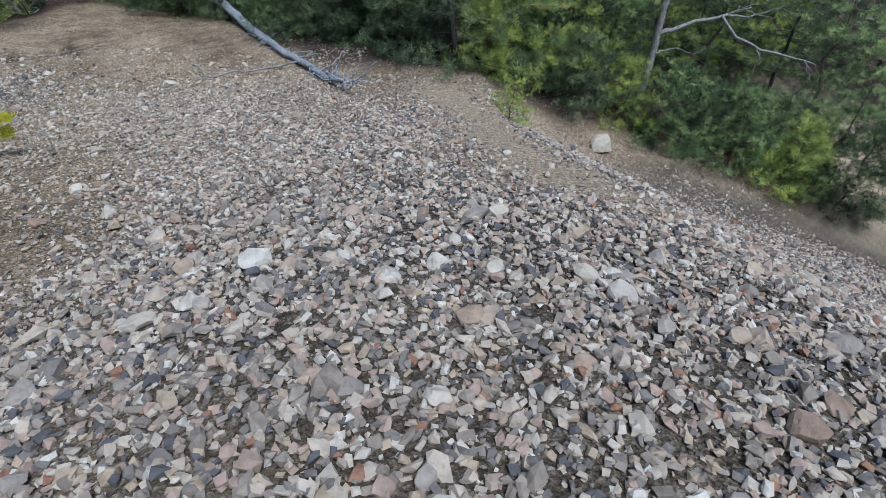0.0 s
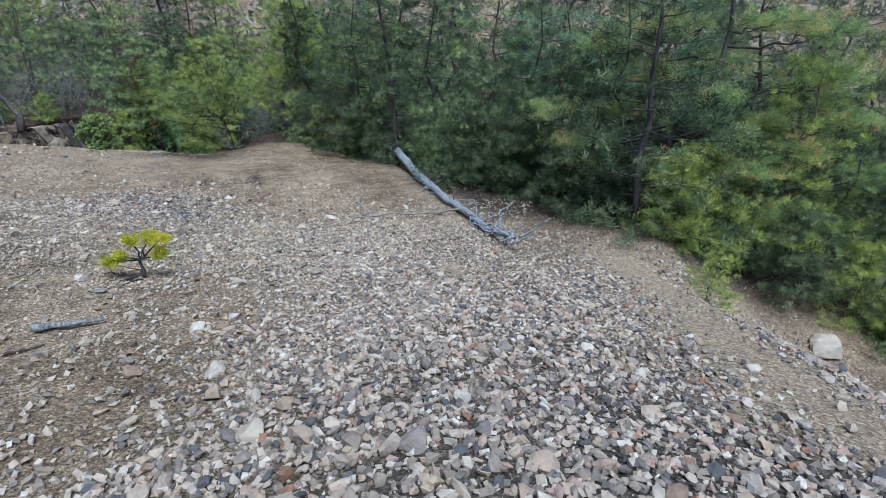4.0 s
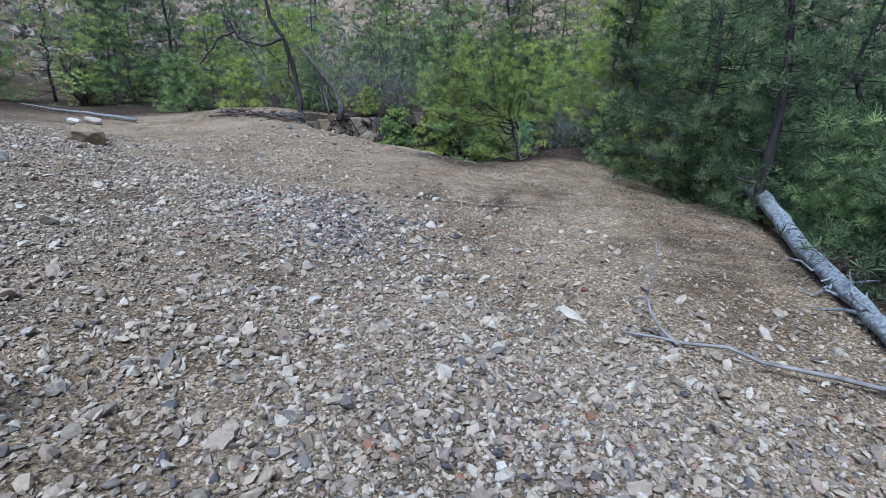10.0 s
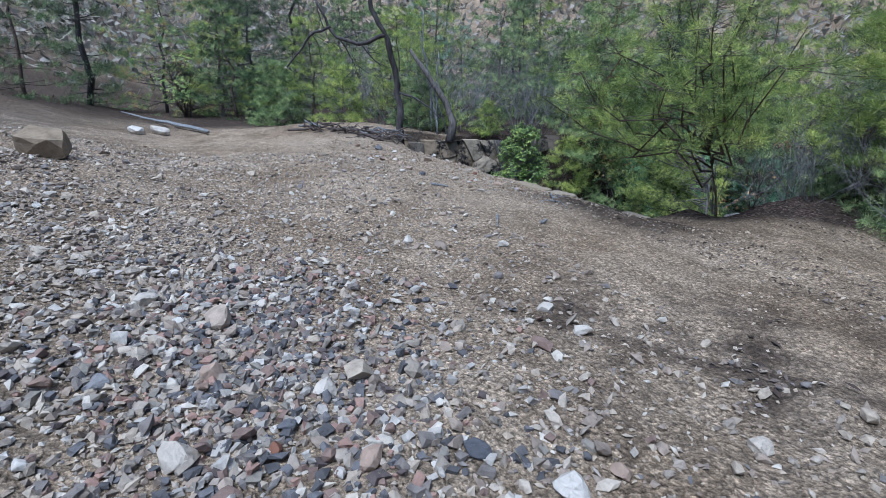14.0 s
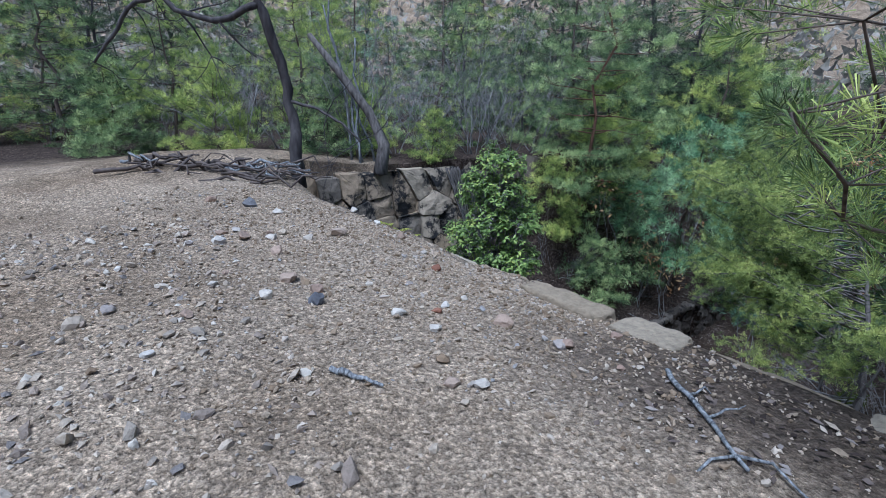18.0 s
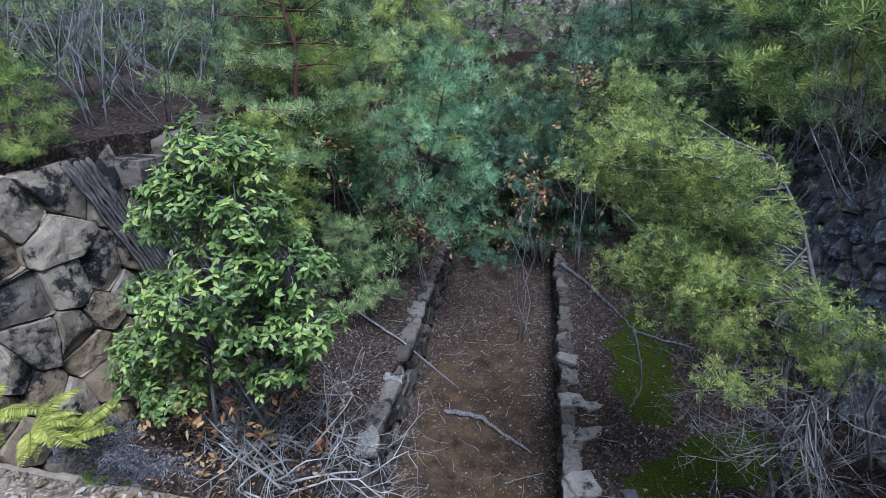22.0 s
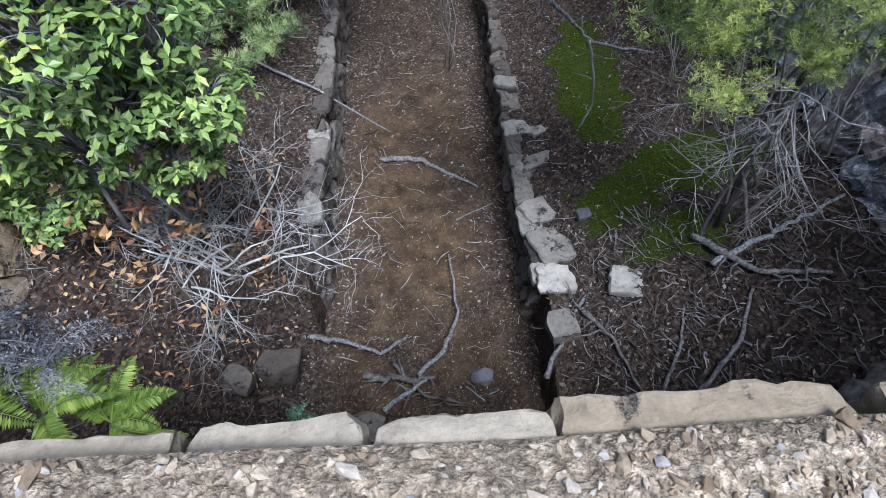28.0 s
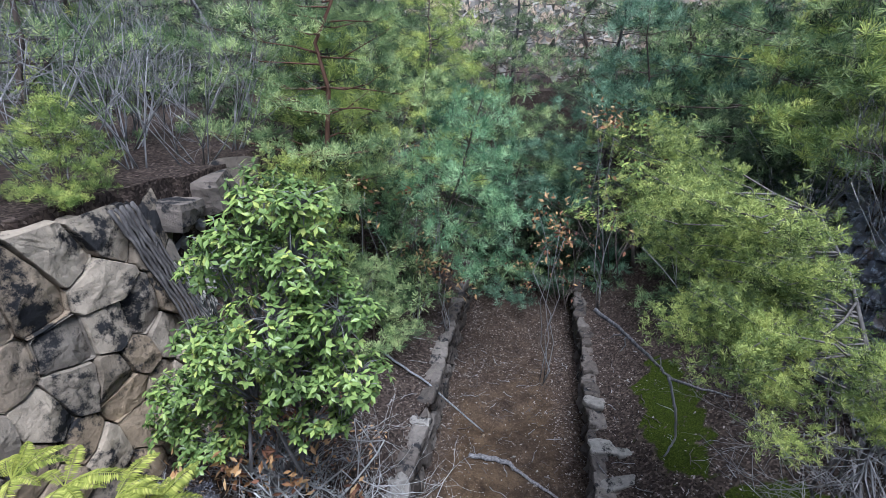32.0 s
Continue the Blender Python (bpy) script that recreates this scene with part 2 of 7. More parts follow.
PEBBLE = stone_material("mixed_pebbles", [
    (0.0, (0.22, 0.20, 0.19)), (0.15, (0.37, 0.325, 0.28)), (0.28, (0.10, 0.10, 0.108)), (0.40, (0.24, 0.175, 0.15)), (0.52, (0.42, 0.40, 0.375)),
    (0.62, (0.16, 0.16, 0.173)), (0.72, (0.36, 0.24, 0.20)), (0.80, (0.27, 0.25, 0.22)), (0.88, (0.55, 0.53, 0.50)), (0.95, (0.12, 0.10, 0.10))], 16)
GRIT = stone_material("tan_grit", [(0.0, (0.27, 0.215, 0.165)), (0.4, (0.43, 0.355, 0.28)), (0.75, (0.53, 0.45, 0.36)), (1.0, (0.60, 0.535, 0.45))], 30)
RIMGRIT = stone_material("rim_gravel", [(0.0, (0.17, 0.125, 0.085)), (0.35, (0.29, 0.225, 0.16)), (0.7, (0.40, 0.33, 0.25)), (0.9, (0.50, 0.44, 0.37)), (1.0, (0.30, 0.30, 0.31))], 30)
PALE = stone_material("pale_rock", [(0.0, (0.47, 0.42, 0.36)), (0.5, (0.56, 0.52, 0.47)), (1.0, (0.62, 0.60, 0.57))], 8)
BROWNISH = stone_material("brown_rock", [(0.0, (0.29, 0.21, 0.17)), (0.5, (0.40, 0.31, 0.25)), (1.0, (0.49, 0.42, 0.355))], 8)
GREYISH = stone_material("grey_rock", [(0.0, (0.30, 0.27, 0.255)), (0.5, (0.40, 0.365, 0.345)), (1.0, (0.50, 0.465, 0.44))], 8)
TANROCK = stone_material("tan_rock", [(0.0, (0.29, 0.235, 0.17)), (1.0, (0.38, 0.315, 0.235))], 8)
BLUISH = stone_material("slate_rock", [(0.0, (0.10, 0.105, 0.125)), (0.6, (0.19, 0.195, 0.215)), (1.0, (0.30, 0.30, 0.31))], 8)
RUSTY = stone_material("red_rock", [(0.0, (0.20, 0.095, 0.065)), (1.0, (0.29, 0.145, 0.10))], 8)
WALLSTONE = stone_material("weathered_wall_stone", [(0.0, (0.18, 0.155, 0.125)), (0.2, (0.33, 0.255, 0.175)), (0.45, (0.26, 0.225, 0.185)), (0.7, (0.38, 0.325, 0.255)), (1.0, (0.17, 0.15, 0.13))], 7, 0.9, 0.42)
DARKSTONE = stone_material("dark_wall_stone", [(0.0, (0.15, 0.15, 0.17)), (0.3, (0.28, 0.27, 0.275)), (0.55, (0.21, 0.235, 0.30)), (0.8, (0.42, 0.34, 0.31)), (1.0, (0.18, 0.18, 0.205))], 13, 0.9, 0.37, (0.60, 0.64, 0.72))
RIMSTONE = stone_material("pale_rim_stone", [(0.0, (0.22, 0.178, 0.128)), (0.5, (0.28, 0.235, 0.175)), (1.0, (0.33, 0.295, 0.24))], 22, 0.95, 0.33)
BANKROCK = stone_material("brown_bank_rock", [(0.0, (0.085, 0.07, 0.058)), (0.5, (0.14, 0.115, 0.095)), (1.0, (0.19, 0.165, 0.145))], 9, 0.92, 0.42)
CHANSTONE = stone_material("channel_stone", [(0.0, (0.06, 0.05, 0.044)), (0.4, (0.115, 0.10, 0.09)), (0.75, (0.18, 0.162, 0.148)), (1.0, (0.085, 0.074, 0.067))], 14, 0.9, 0.40)
SLABSTONE = stone_material("pale_slab_stone", [(0.0, (0.19, 0.178, 0.163)), (0.5, (0.27, 0.257, 0.24)), (1.0, (0.36, 0.35, 0.33))], 16, 0.9, 0.38)
LEDGESTONE = stone_material("ledge_stone", [(0.0, (0.24, 0.22, 0.205)), (0.5, (0.35, 0.325, 0.30)), (1.0, (0.46, 0.44, 0.42))], 7, 0.9, 0.36)
BARK = bark_material("pine_bark", (0.045, 0.036, 0.032), (0.16, 0.125, 0.105))
DARKBARK = bark_material("dark_bark", (0.025, 0.023, 0.026), (0.10, 0.092, 0.095))
REDBARK = bark_material("reddish_bark", (0.08, 0.04, 0.028), (0.21, 0.12, 0.085))
GREYWOOD = bark_material("bleached_wood", (0.06, 0.064, 0.072), (0.37, 0.39, 0.415), 60)
PALEWOOD = bark_material("pale_dead_wood", (0.13, 0.127, 0.13), (0.38, 0.375, 0.38), 40)
LOGWOOD = bark_material("weathered_log", (0.10, 0.115, 0.14), (0.42, 0.465, 0.53), 34, 0.6)
ROOTWOOD = bark_material("grey_root_wood", (0.06, 0.058, 0.062), (0.27, 0.265, 0.275), 45)
TWIG = bark_material("grey_twigs", (0.14, 0.135, 0.14), (0.36, 0.355, 0.365), 8)
WHITEWOOD = bark_material("white_twigs", (0.30, 0.30, 0.30), (0.62, 0.625, 0.63), 10)
SNAGWOOD = bark_material("snag_wood", (0.05, 0.045, 0.045), (0.20, 0.185, 0.18), 22)
DARKTWIG = bark_material("brown_twigs", (0.045, 0.037, 0.035), (0.15, 0.125, 0.115), 8)
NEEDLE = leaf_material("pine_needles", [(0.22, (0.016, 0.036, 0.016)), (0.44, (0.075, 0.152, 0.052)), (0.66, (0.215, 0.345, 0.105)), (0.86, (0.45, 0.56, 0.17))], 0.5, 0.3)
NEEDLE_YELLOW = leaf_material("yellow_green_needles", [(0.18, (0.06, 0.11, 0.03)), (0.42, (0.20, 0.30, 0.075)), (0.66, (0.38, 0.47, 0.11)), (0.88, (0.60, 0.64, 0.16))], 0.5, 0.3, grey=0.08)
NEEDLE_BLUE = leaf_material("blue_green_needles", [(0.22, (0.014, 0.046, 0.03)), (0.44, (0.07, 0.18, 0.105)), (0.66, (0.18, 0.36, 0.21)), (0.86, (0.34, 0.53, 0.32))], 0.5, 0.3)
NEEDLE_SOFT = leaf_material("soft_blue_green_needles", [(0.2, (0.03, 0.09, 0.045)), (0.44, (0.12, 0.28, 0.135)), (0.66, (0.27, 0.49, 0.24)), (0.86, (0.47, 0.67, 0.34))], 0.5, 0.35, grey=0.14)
# own colour of the dark pines; on low pines it also stands for shade
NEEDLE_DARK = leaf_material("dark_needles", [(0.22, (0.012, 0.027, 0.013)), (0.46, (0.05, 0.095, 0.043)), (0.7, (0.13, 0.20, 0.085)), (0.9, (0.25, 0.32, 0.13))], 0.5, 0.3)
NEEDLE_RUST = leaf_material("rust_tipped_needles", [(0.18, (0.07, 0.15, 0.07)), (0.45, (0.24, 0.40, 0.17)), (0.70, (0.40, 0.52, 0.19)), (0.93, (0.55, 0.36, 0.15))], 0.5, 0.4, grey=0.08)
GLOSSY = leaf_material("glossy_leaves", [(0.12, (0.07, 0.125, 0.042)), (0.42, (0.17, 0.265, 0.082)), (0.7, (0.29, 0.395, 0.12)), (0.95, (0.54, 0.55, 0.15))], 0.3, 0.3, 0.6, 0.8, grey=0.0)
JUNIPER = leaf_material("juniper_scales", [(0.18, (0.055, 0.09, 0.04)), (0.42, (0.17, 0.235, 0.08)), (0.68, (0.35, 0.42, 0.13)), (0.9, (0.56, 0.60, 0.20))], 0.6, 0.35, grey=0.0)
FERN = leaf_material("fern_green", [(0.12, (0.13, 0.24, 0.04)), (0.5, (0.28, 0.42, 0.07)), (0.9, (0.48, 0.55, 0.12))], 0.5, 0.4, grey=0.05)
FERN_YELLOW = leaf_material("yellow_fern", [(0.12, (0.16, 0.22, 0.03)), (0.5, (0.34, 0.38, 0.06)), (0.9, (0.52, 0.50, 0.12))], 0.5, 0.35, grey=0.05)
DEADFERN = leaf_material("withered_fern", [(0.15, (0.07, 0.068, 0.085)), (0.6, (0.17, 0.168, 0.20)), (0.95, (0.32, 0.315, 0.345))], 0.8, 0.25, 0.8, 0.5)
AUTUMN = leaf_material("autumn_leaves", [(0.12, (0.18, 0.06, 0.035)), (0.42, (0.34, 0.14, 0.06)), (0.68, (0.50, 0.25, 0.06)), (0.92, (0.54, 0.33, 0.12))], 0.7, 0.25, 0.9, 0.3)
LITTER = leaf_material("fallen_leaves", [(0.1, (0.032, 0.021, 0.017)), (0.4, (0.078, 0.054, 0.042)), (0.68, (0.15, 0.113, 0.095)), (0.92, (0.30, 0.26, 0.235))], 0.8, 0, 0.9, 0.3)


# ---- the lie of the land ----
TURN = radians(8.5)
CA, SA = math.cos(TURN), math.sin(TURN)
OX, OY = -14.2, 12.5
PIT_L, PIT_R = -3.15, 3.75          # walls of the sunken chamber, across
RIM = -0.27                        # edge of the front wall
CH_L, CH_R = -0.66, 1.38           # inner faces of the stone channel


def to_world(u, v):
    return OX + u * CA - v * SA, OY + u * SA + v * CA


def to_local(x, y):
    dx, dy = x - OX, y - OY
    return dx * CA + dy * SA, -dx * SA + dy * CA


def soft(d, k):
    return np.logaddexp(0, d * k) / k


def hump(x, y, cx, cy, rx, ry):
    return np.exp(-((x - cx) / rx) ** 2 - ((y - cy) / ry) ** 2)


def smooth(a, b, x):
    t = np.clip((x - a) / (b - a), 0, 1)
    return t * t * (3 - 2 * t)


def wobble(x, y, s, seed=0.0):
    return (np.sin(x * 1.7 * s + 1.3 + seed) * np.cos(y * 2.1 * s + 0.4 - seed) + 0.5 * np.sin(x * 3.9 * s + y * 2.7 * s + seed * 2)
            + 0.35 * np.cos(x * 6.1 * s - y * 7.3 * s + seed)) / 1.85


def upper(x, y):
    """Height of the terrace, the rubble slope and the gully, in metres."""
    a = np.interp(x, [-30, -12.5, -10, -7, -5, -2.5, -0.8, 0.8, 3], [0.26, 0.26, 0.25, 0.215, 0.19, 0.20, 0.27, 0.26, 0.23])
    foot = np.interp(x, [-30, -19, -12.5], [5.0, 6.2, 8.0])
    z = -2.16 + a * np.minimum(soft(foot - y, 2.2), 13)
    z = z + 0.30 * hump(x, y, -18.8, 11.0, 1.7, 2.2) - 0.13 * hump(x, y, -13.2, 12.6, 5.0, 1.4) + 0.12 * hump(x, y, -1.2, 8.2, 1.5, 1.6)
    e = np.interp(y, [2, 6, 7.3, 9, 14], [2.2, 1.3, 0.8, 0.7, 1.2])
    z = z - np.interp(y, [0, 5, 8, 11, 16], [0.35, 0.58, 0.62, 0.42, 0.25]) * (soft(x - e, 4.0) - 0.5 * soft(x - e - 2.2, 3.0))
    z = z - 0.35 * smooth(0.0, 0.5, x - e) * hump(x, y, 1.5, 8.0, 1.6, 1.6)
    z = z - 0.19 * np.minimum(soft(y - 12.2, 2), 6) * np.interp(x, [-11, -7.0], [0, 1])
    far = np.hypot(x + 8, y - 9)
    hill = smooth(26, 110, far) * 46 * (0.7 + 0.3 * np.sin(np.arctan2(y - 9, x + 8) * 3 + 1))
    near = 1 - smooth(12, 22, far)
    u, v = to_local(x, y)
    z = z - (0.058 + 0.03 * smooth(1.15, 1.35, u)) * smooth(-0.85, -0.33, v) * smooth(1.5, 0.5, v) * smooth(-3.6, -2.4, u) * smooth(5.0, 4.0, u)
    return z + hill + 0.035 * near * wobble(x, y, 1.0) + 0.018 * near * wobble(x, y, 3.1, 2.0)


def scarp(x, y):
    """How bare and sandy the worn lip above the gully is."""
    line = np.interp(y, [3.4, 4.0, 4.8, 5.7, 6.9, 8.4], [1.9, 1.15, 0.85, 0.62, 0.55, -0.1])
    return np.exp(-((x - line - 0.1 * wobble(x, y, 1.6, 2.0)) / 0.62) ** 2) * smooth(2.8, 4.0, y) * smooth(9.0, 8.0, y)


def heap(x, y):
    """1 on the heap of broken rock, 0 on the tan ground west of it."""
    edge = np.interp(y, [1, 3, 4.7, 6, 8.5, 9.6], [-2.5, -2.6, -3.2, -3.9, -5.0, -4.6])
    return smooth(-0.5, 0.45, x - edge + 0.3 * wobble(x, y, 1.1, 2.0))


def pit_floor(u, v):
    """Height of the chamber's floor beside and in the channel."""
    z_ch = -6.30 + 0.09 * np.clip(v - 2.6, 0, 1.6) + 0.05 * np.clip(v - 4.2, 0, 10) + 0.03 * wobble(u, v, 1.5)
    left = -5.29 + 0.33 * np.clip(CH_L - 0.35 - u, 0, 3) + 0.05 * np.clip(v - 4, 0, 10)
    right = -5.50 + 0.50 * np.clip(u - CH_R - 0.35, 0, 3) + 0.05 * np.clip(v - 4, 0, 10)
    left = left - 0.75 * (1 - smooth(1.1, 2.0, v))
    right = right - 0.45 * (1 - smooth(0.6, 1.6, v)) * (1 - smooth(2.2, 3.4, u))
    bank = np.clip((CH_L - 0.8 - u) / (CH_L - 0.8 - PIT_L), 0, 1) ** 1.4
    left = left + smooth(2.7, 4.6, v) * bank * (-2.25 - left)
    bank = np.clip((u - CH_R - 0.9) / (PIT_R - CH_R - 0.9), 0, 1) ** 1.4
    right = right + smooth(7.0, 9.5, v) * bank * (-2.4 - right)
    left = left - (0.03 + 0.03 * wobble(u, v, 4.0, 2.0)) * smooth(CH_L - 0.4, CH_L - 0.1, u)
    right = right - (0.03 + 0.03 * wobble(u, v, 4.0, 5.0)) * smooth(CH_R + 0.4, CH_R + 0.1, u)
    open_end = 1 - smooth(1.7, 2.4, v)
    left = left + open_end * smooth(CH_L - 1.0, CH_L - 0.2, u) * (z_ch + 0.05 - left)
    z = np.where(u < CH_L - 0.1 + 0.05 * wobble(u, v, 3.0), left, np.where(u > CH_R + 0.1 + 0.05 * wobble(u, v, 3.0, 2.0), right, z_ch))
    return z + 0.03 * wobble(u, v, 2.3, 1.0)


def in_pit(u, v):
    return (u > np.minimum(-3.95 + 0.21 * (v + 0.3), PIT_L)) & (u < np.where((v > 0.6) & (v < 7.2), PIT_R + 0.42, PIT_R)) & (v > RIM) & (v < 15.5)


def ground_z(x, y):
    x, y = np.asarray(x, float), np.asarray(y, float)
    u, v = to_local(x, y)
    return np.where(in_pit(u, v), pit_floor(u, v), upper(x, y))


def steps(*stretches):
    """Grid lines: (from, to, spacing) stretches, end to end."""
    out = []
    for a, b, s in stretches:
        out.extend(np.linspace(a, b, max(2, int(round((b - a) / s)) + 1))[:-1])
    return np.array(out + [stretches[-1][1]])


def soil(x, y, z):
    """Which soil lies where: crushed rock, leaf litter, bare earth, moss."""
    u, v = to_local(x, y)
    pit = in_pit(u, v)
    w = wobble(x, y, 0.8, 3.0)
    gravel = np.clip(1.15 - np.hypot((x - 0.6) / 4.9, (y - 3.0) / 4.8) + 0.15 * w, 0, 1)
    gravel = np.maximum(gravel, 0.8 * smooth(2.0, 4.0, x) * smooth(9.5, 8, y))
    gravel = np.maximum(gravel, 0.55 * np.clip(1.3 - np.hypot((x + 7.0) / 5.5, (y - 6.5) / 2.6) + 0.2 * w, 0, 1))
    gravel = np.maximum(gravel, 0.6 * smooth(-14, -16, x) * smooth(7.5, 6.0, y))
    gravel = gravel * (1 - 0.9 * hump(x, y, 1.3, 8.0, 1.0, 1.2)) * (1 - 0.7 * smooth(-2.5, -5.5, x) * smooth(4.5, 6.0, y))
    gravel = gravel * (1 - 0.95 * scarp(x, y))
    gravel = gravel * np.where(x > -5.6, 0.3 + 0.7 * heap(x, y), 1.0)
    edge = np.interp(x, [-30, -23, -18.5, -17.3, -10.2, -9.0, -7.3, -5.2, -3.9, -2.4, -1, 0.4, 2, 4, 7, 12], [7, 8, 13.6, 12.9, 13.1, 15.8, 14.9, 12.8, 11.55, 9.8, 9.35, 9.2, 9.5, 9.9, 9.4, 7])
    litter = smooth(-0.5, 0.5, y - edge + 0.35 * w)
    litter = np.maximum(litter, smooth(-19.6, -21.5, x + 0.4 * w) * smooth(5.5, 7.5, y))
    litter = np.maximum(litter, 0.55 * hump(x, y, -11.0, 13.0, 1.3, 0.9) * (1 + 0.5 * w))
    away = np.hypot(x + 8, y - 9)
    gully = smooth(-1, 1, x) * smooth(13, 10, x) * smooth(9.8, 8.8, y) * smooth(-8, -4, y)
    litter = np.maximum(litter, smooth(10, 16, away) * 0.9 * (1 - gully)) * (1 - 0.85 * smooth(26, 42, away))
    litter = np.maximum(litter, 0.75 * hump(x, y, -17.2, 12.6, 1.3, 0.7))
    litter = np.maximum(litter, np.where(v < RIM, 0.8 * smooth(1.2, 2.8, u) * smooth(5.5, 4.0, u) * smooth(-1.9, -0.9, v + 0.25 * w), 0))
    crust = np.maximum(hump(x, y, -7.4, 10.5, 0.8, 0.9), np.maximum(0.7 * hump(x, y, -8.2, 10.0, 0.9, 0.5), 0.8 * hump(x, y, -4.6, 11.0, 0.7, 0.6)))
    litter = np.maximum(litter, np.clip(1.3 * crust * (0.45 + 0.75 * wobble(x, y, 2.6, 4.0) + 0.5 * wobble(x, y, 6.5, 1.0)), 0, 0.85))
    litter = np.where(pit, 1.0, litter)
    earth = np.where(pit & (u > CH_L - 0.1) & (u < CH_R + 0.1), np.clip(0.8 + 0.5 * w, 0, 1) * (1 - 0.75 * smooth(4.6, 7.5, v)) * (1 - 0.8 * smooth(0.6, 1.05, np.abs(u - 0.25) + 0.2 * w)), 0)
    earth = np.where(pit & (v < 2.2) & (u > -1.6) & (u < 2.0), np.clip(0.55 + 0.6 * wobble(u, v, 2.6, 3.0), 0, 0.9) * (1 - smooth(0.7, 1.4, np.abs(u - 0.4))), earth)
    m1 = hump(u, v, 2.35, 4.5, 0.42, 1.3)
    m2 = np.maximum(hump(u, v, 2.75, 2.8, 0.95, 0.42), np.maximum(hump(u, v, 2.65, 2.05, 0.55, 0.3), 0.8 * hump(u, v, 2.2, 2.45, 0.4, 0.3)))
    moss = np.where(pit, np.clip(4.0 * np.maximum(m1, m2) - 1.7 + 1.1 * wobble(x, y, 3.3, 1.0) + 0.9 * wobble(x, y, 9.0, 4.0), 0, 1), 0)
    grit = np.where(pit, 0, np.clip(1.35 - np.abs(v + 0.3) / 2.2 + 0.25 * w, 0, 1) * smooth(-4.2, -2.6, u) * smooth(4.6, 2.6, u))
    grit = np.maximum(grit, np.where(pit, 0, np.clip(1.6 * hump(x, y, 1.5, 7.9, 0.9, 1.5), 0, 1)))
    front = pit & (v < 3.0)
    grit = np.where(front, np.clip(0.20 + 0.34 * wobble(u, v, 2.1, 6.0) + 0.25 * wobble(u, v, 6.0, 2.0), 0, 0.5) * smooth(2.8, 1.6, v) * smooth(-2.6, -1.2, u), grit)
    bare = hump(x, y, 9.4, 10.4, 1.5, 2.4)
    grit = np.maximum(grit, np.where(pit, 0, np.clip(np.maximum(1.3 * scarp(x, y), 1.5 * bare), 0, 1)))
    litter = litter * (1 - np.clip(1.5 * bare, 0, 1))
    return np.clip(gravel, 0, 1) * (1 - litter), np.clip(litter, 0, 1), earth, moss, grit


def mesh_from(name, verts, faces, mat, smooth_faces=False):
    me = bpy.data.meshes.new(name)
    verts, faces = np.asarray(verts, np.float32), np.asarray(faces, np.int32)
    k = faces.shape[1]
    me.vertices.add(len(verts))
    me.vertices.foreach_set("co", verts.ravel())
    me.loops.add(faces.size)
    me.loops.foreach_set("vertex_index", faces.ravel())
    me.polygons.add(len(faces))
    me.polygons.foreach_set("loop_start", np.arange(0, faces.size, k, dtype=np.int32))
    me.polygons.foreach_set("loop_total", np.full(len(faces), k, np.int32))
    me.polygons.foreach_set("use_smooth", np.full(len(faces), smooth_faces))
    me.update(calc_edges=True)
    me.materials.append(mat)
    return me


def build_ground():
    us = steps((-260, -60, 20), (-60, -14, 2.0), (-14, -8, 0.4), (-8, PIT_L - 0.02, 0.11), (PIT_L - 0.02, PIT_L + 0.02, 0.04),
               (PIT_L + 0.02, CH_L - 0.2, 0.08), (CH_L - 0.2, CH_L, 0.025), (CH_L, CH_R, 0.1), (CH_R, CH_R + 0.2, 0.025),
               (CH_R + 0.2, PIT_R - 0.02, 0.1), (PIT_R - 0.02, PIT_R + 0.02, 0.04), (PIT_R + 0.02, 20, 0.11), (20, 26, 0.4), (26, 60, 2.0), (60, 260, 20))
    vs = steps((-260, -60, 20), (-60, -20, 2.0), (-20, -16, 0.4), (-16, RIM - 0.02, 0.11), (RIM - 0.02, RIM + 0.02, 0.04), (RIM + 0.02, 6, 0.11), (6, 15.48, 0.3),
               (15.48, 15.52, 0.04), (15.52, 22, 0.5), (22, 60, 2.0), (60, 260, 20))
    U, V = np.meshgrid(us, vs, indexing="ij")
    X, Y = to_world(U, V)
    Z = ground_z(X, Y)
    nu, nv = U.shape
    idx = np.arange(nu * nv).reshape(nu, nv)
    faces = np.stack([idx[:-1, :-1], idx[1:, :-1], idx[1:, 1:], idx[:-1, 1:]], -1).reshape(-1, 4)
    me = mesh_from("ground", np.stack([X, Y, Z], -1).reshape(-1, 3), faces, GROUND, True)
    zq = Z.ravel()[faces]
    me.polygons.foreach_set("use_smooth", (zq.max(1) - zq.min(1) < 0.2) | (np.abs(U.ravel()[faces[:, 0]]) > 30))
    for key, values in zip(("gravel", "litter", "earth", "moss", "grit"), soil(X, Y, Z)):
        at = me.attributes.new(key, "FLOAT", "POINT")
        at.data.foreach_set("value", values.ravel().astype(np.float32))
    return tagged(new("ground", me), "sandy rubble terrace with leaf litter around a sunken pit", "ground", kind="structure")


ground = build_ground()


# ---- helpers for things ----
def part(name, me, parent, label=""):
    ob = new(name, me)
    ob.parent = parent
    if label:
        ob["label"] = label
    return ob


def thing(name, at, label, category, group="", turn=0.0):
    ob = new(name)
    ob.empty_display_size = 0.1
    ob.matrix_basis = pose(*at, 0, 0, turn)
    return tagged(ob, label, category, group)


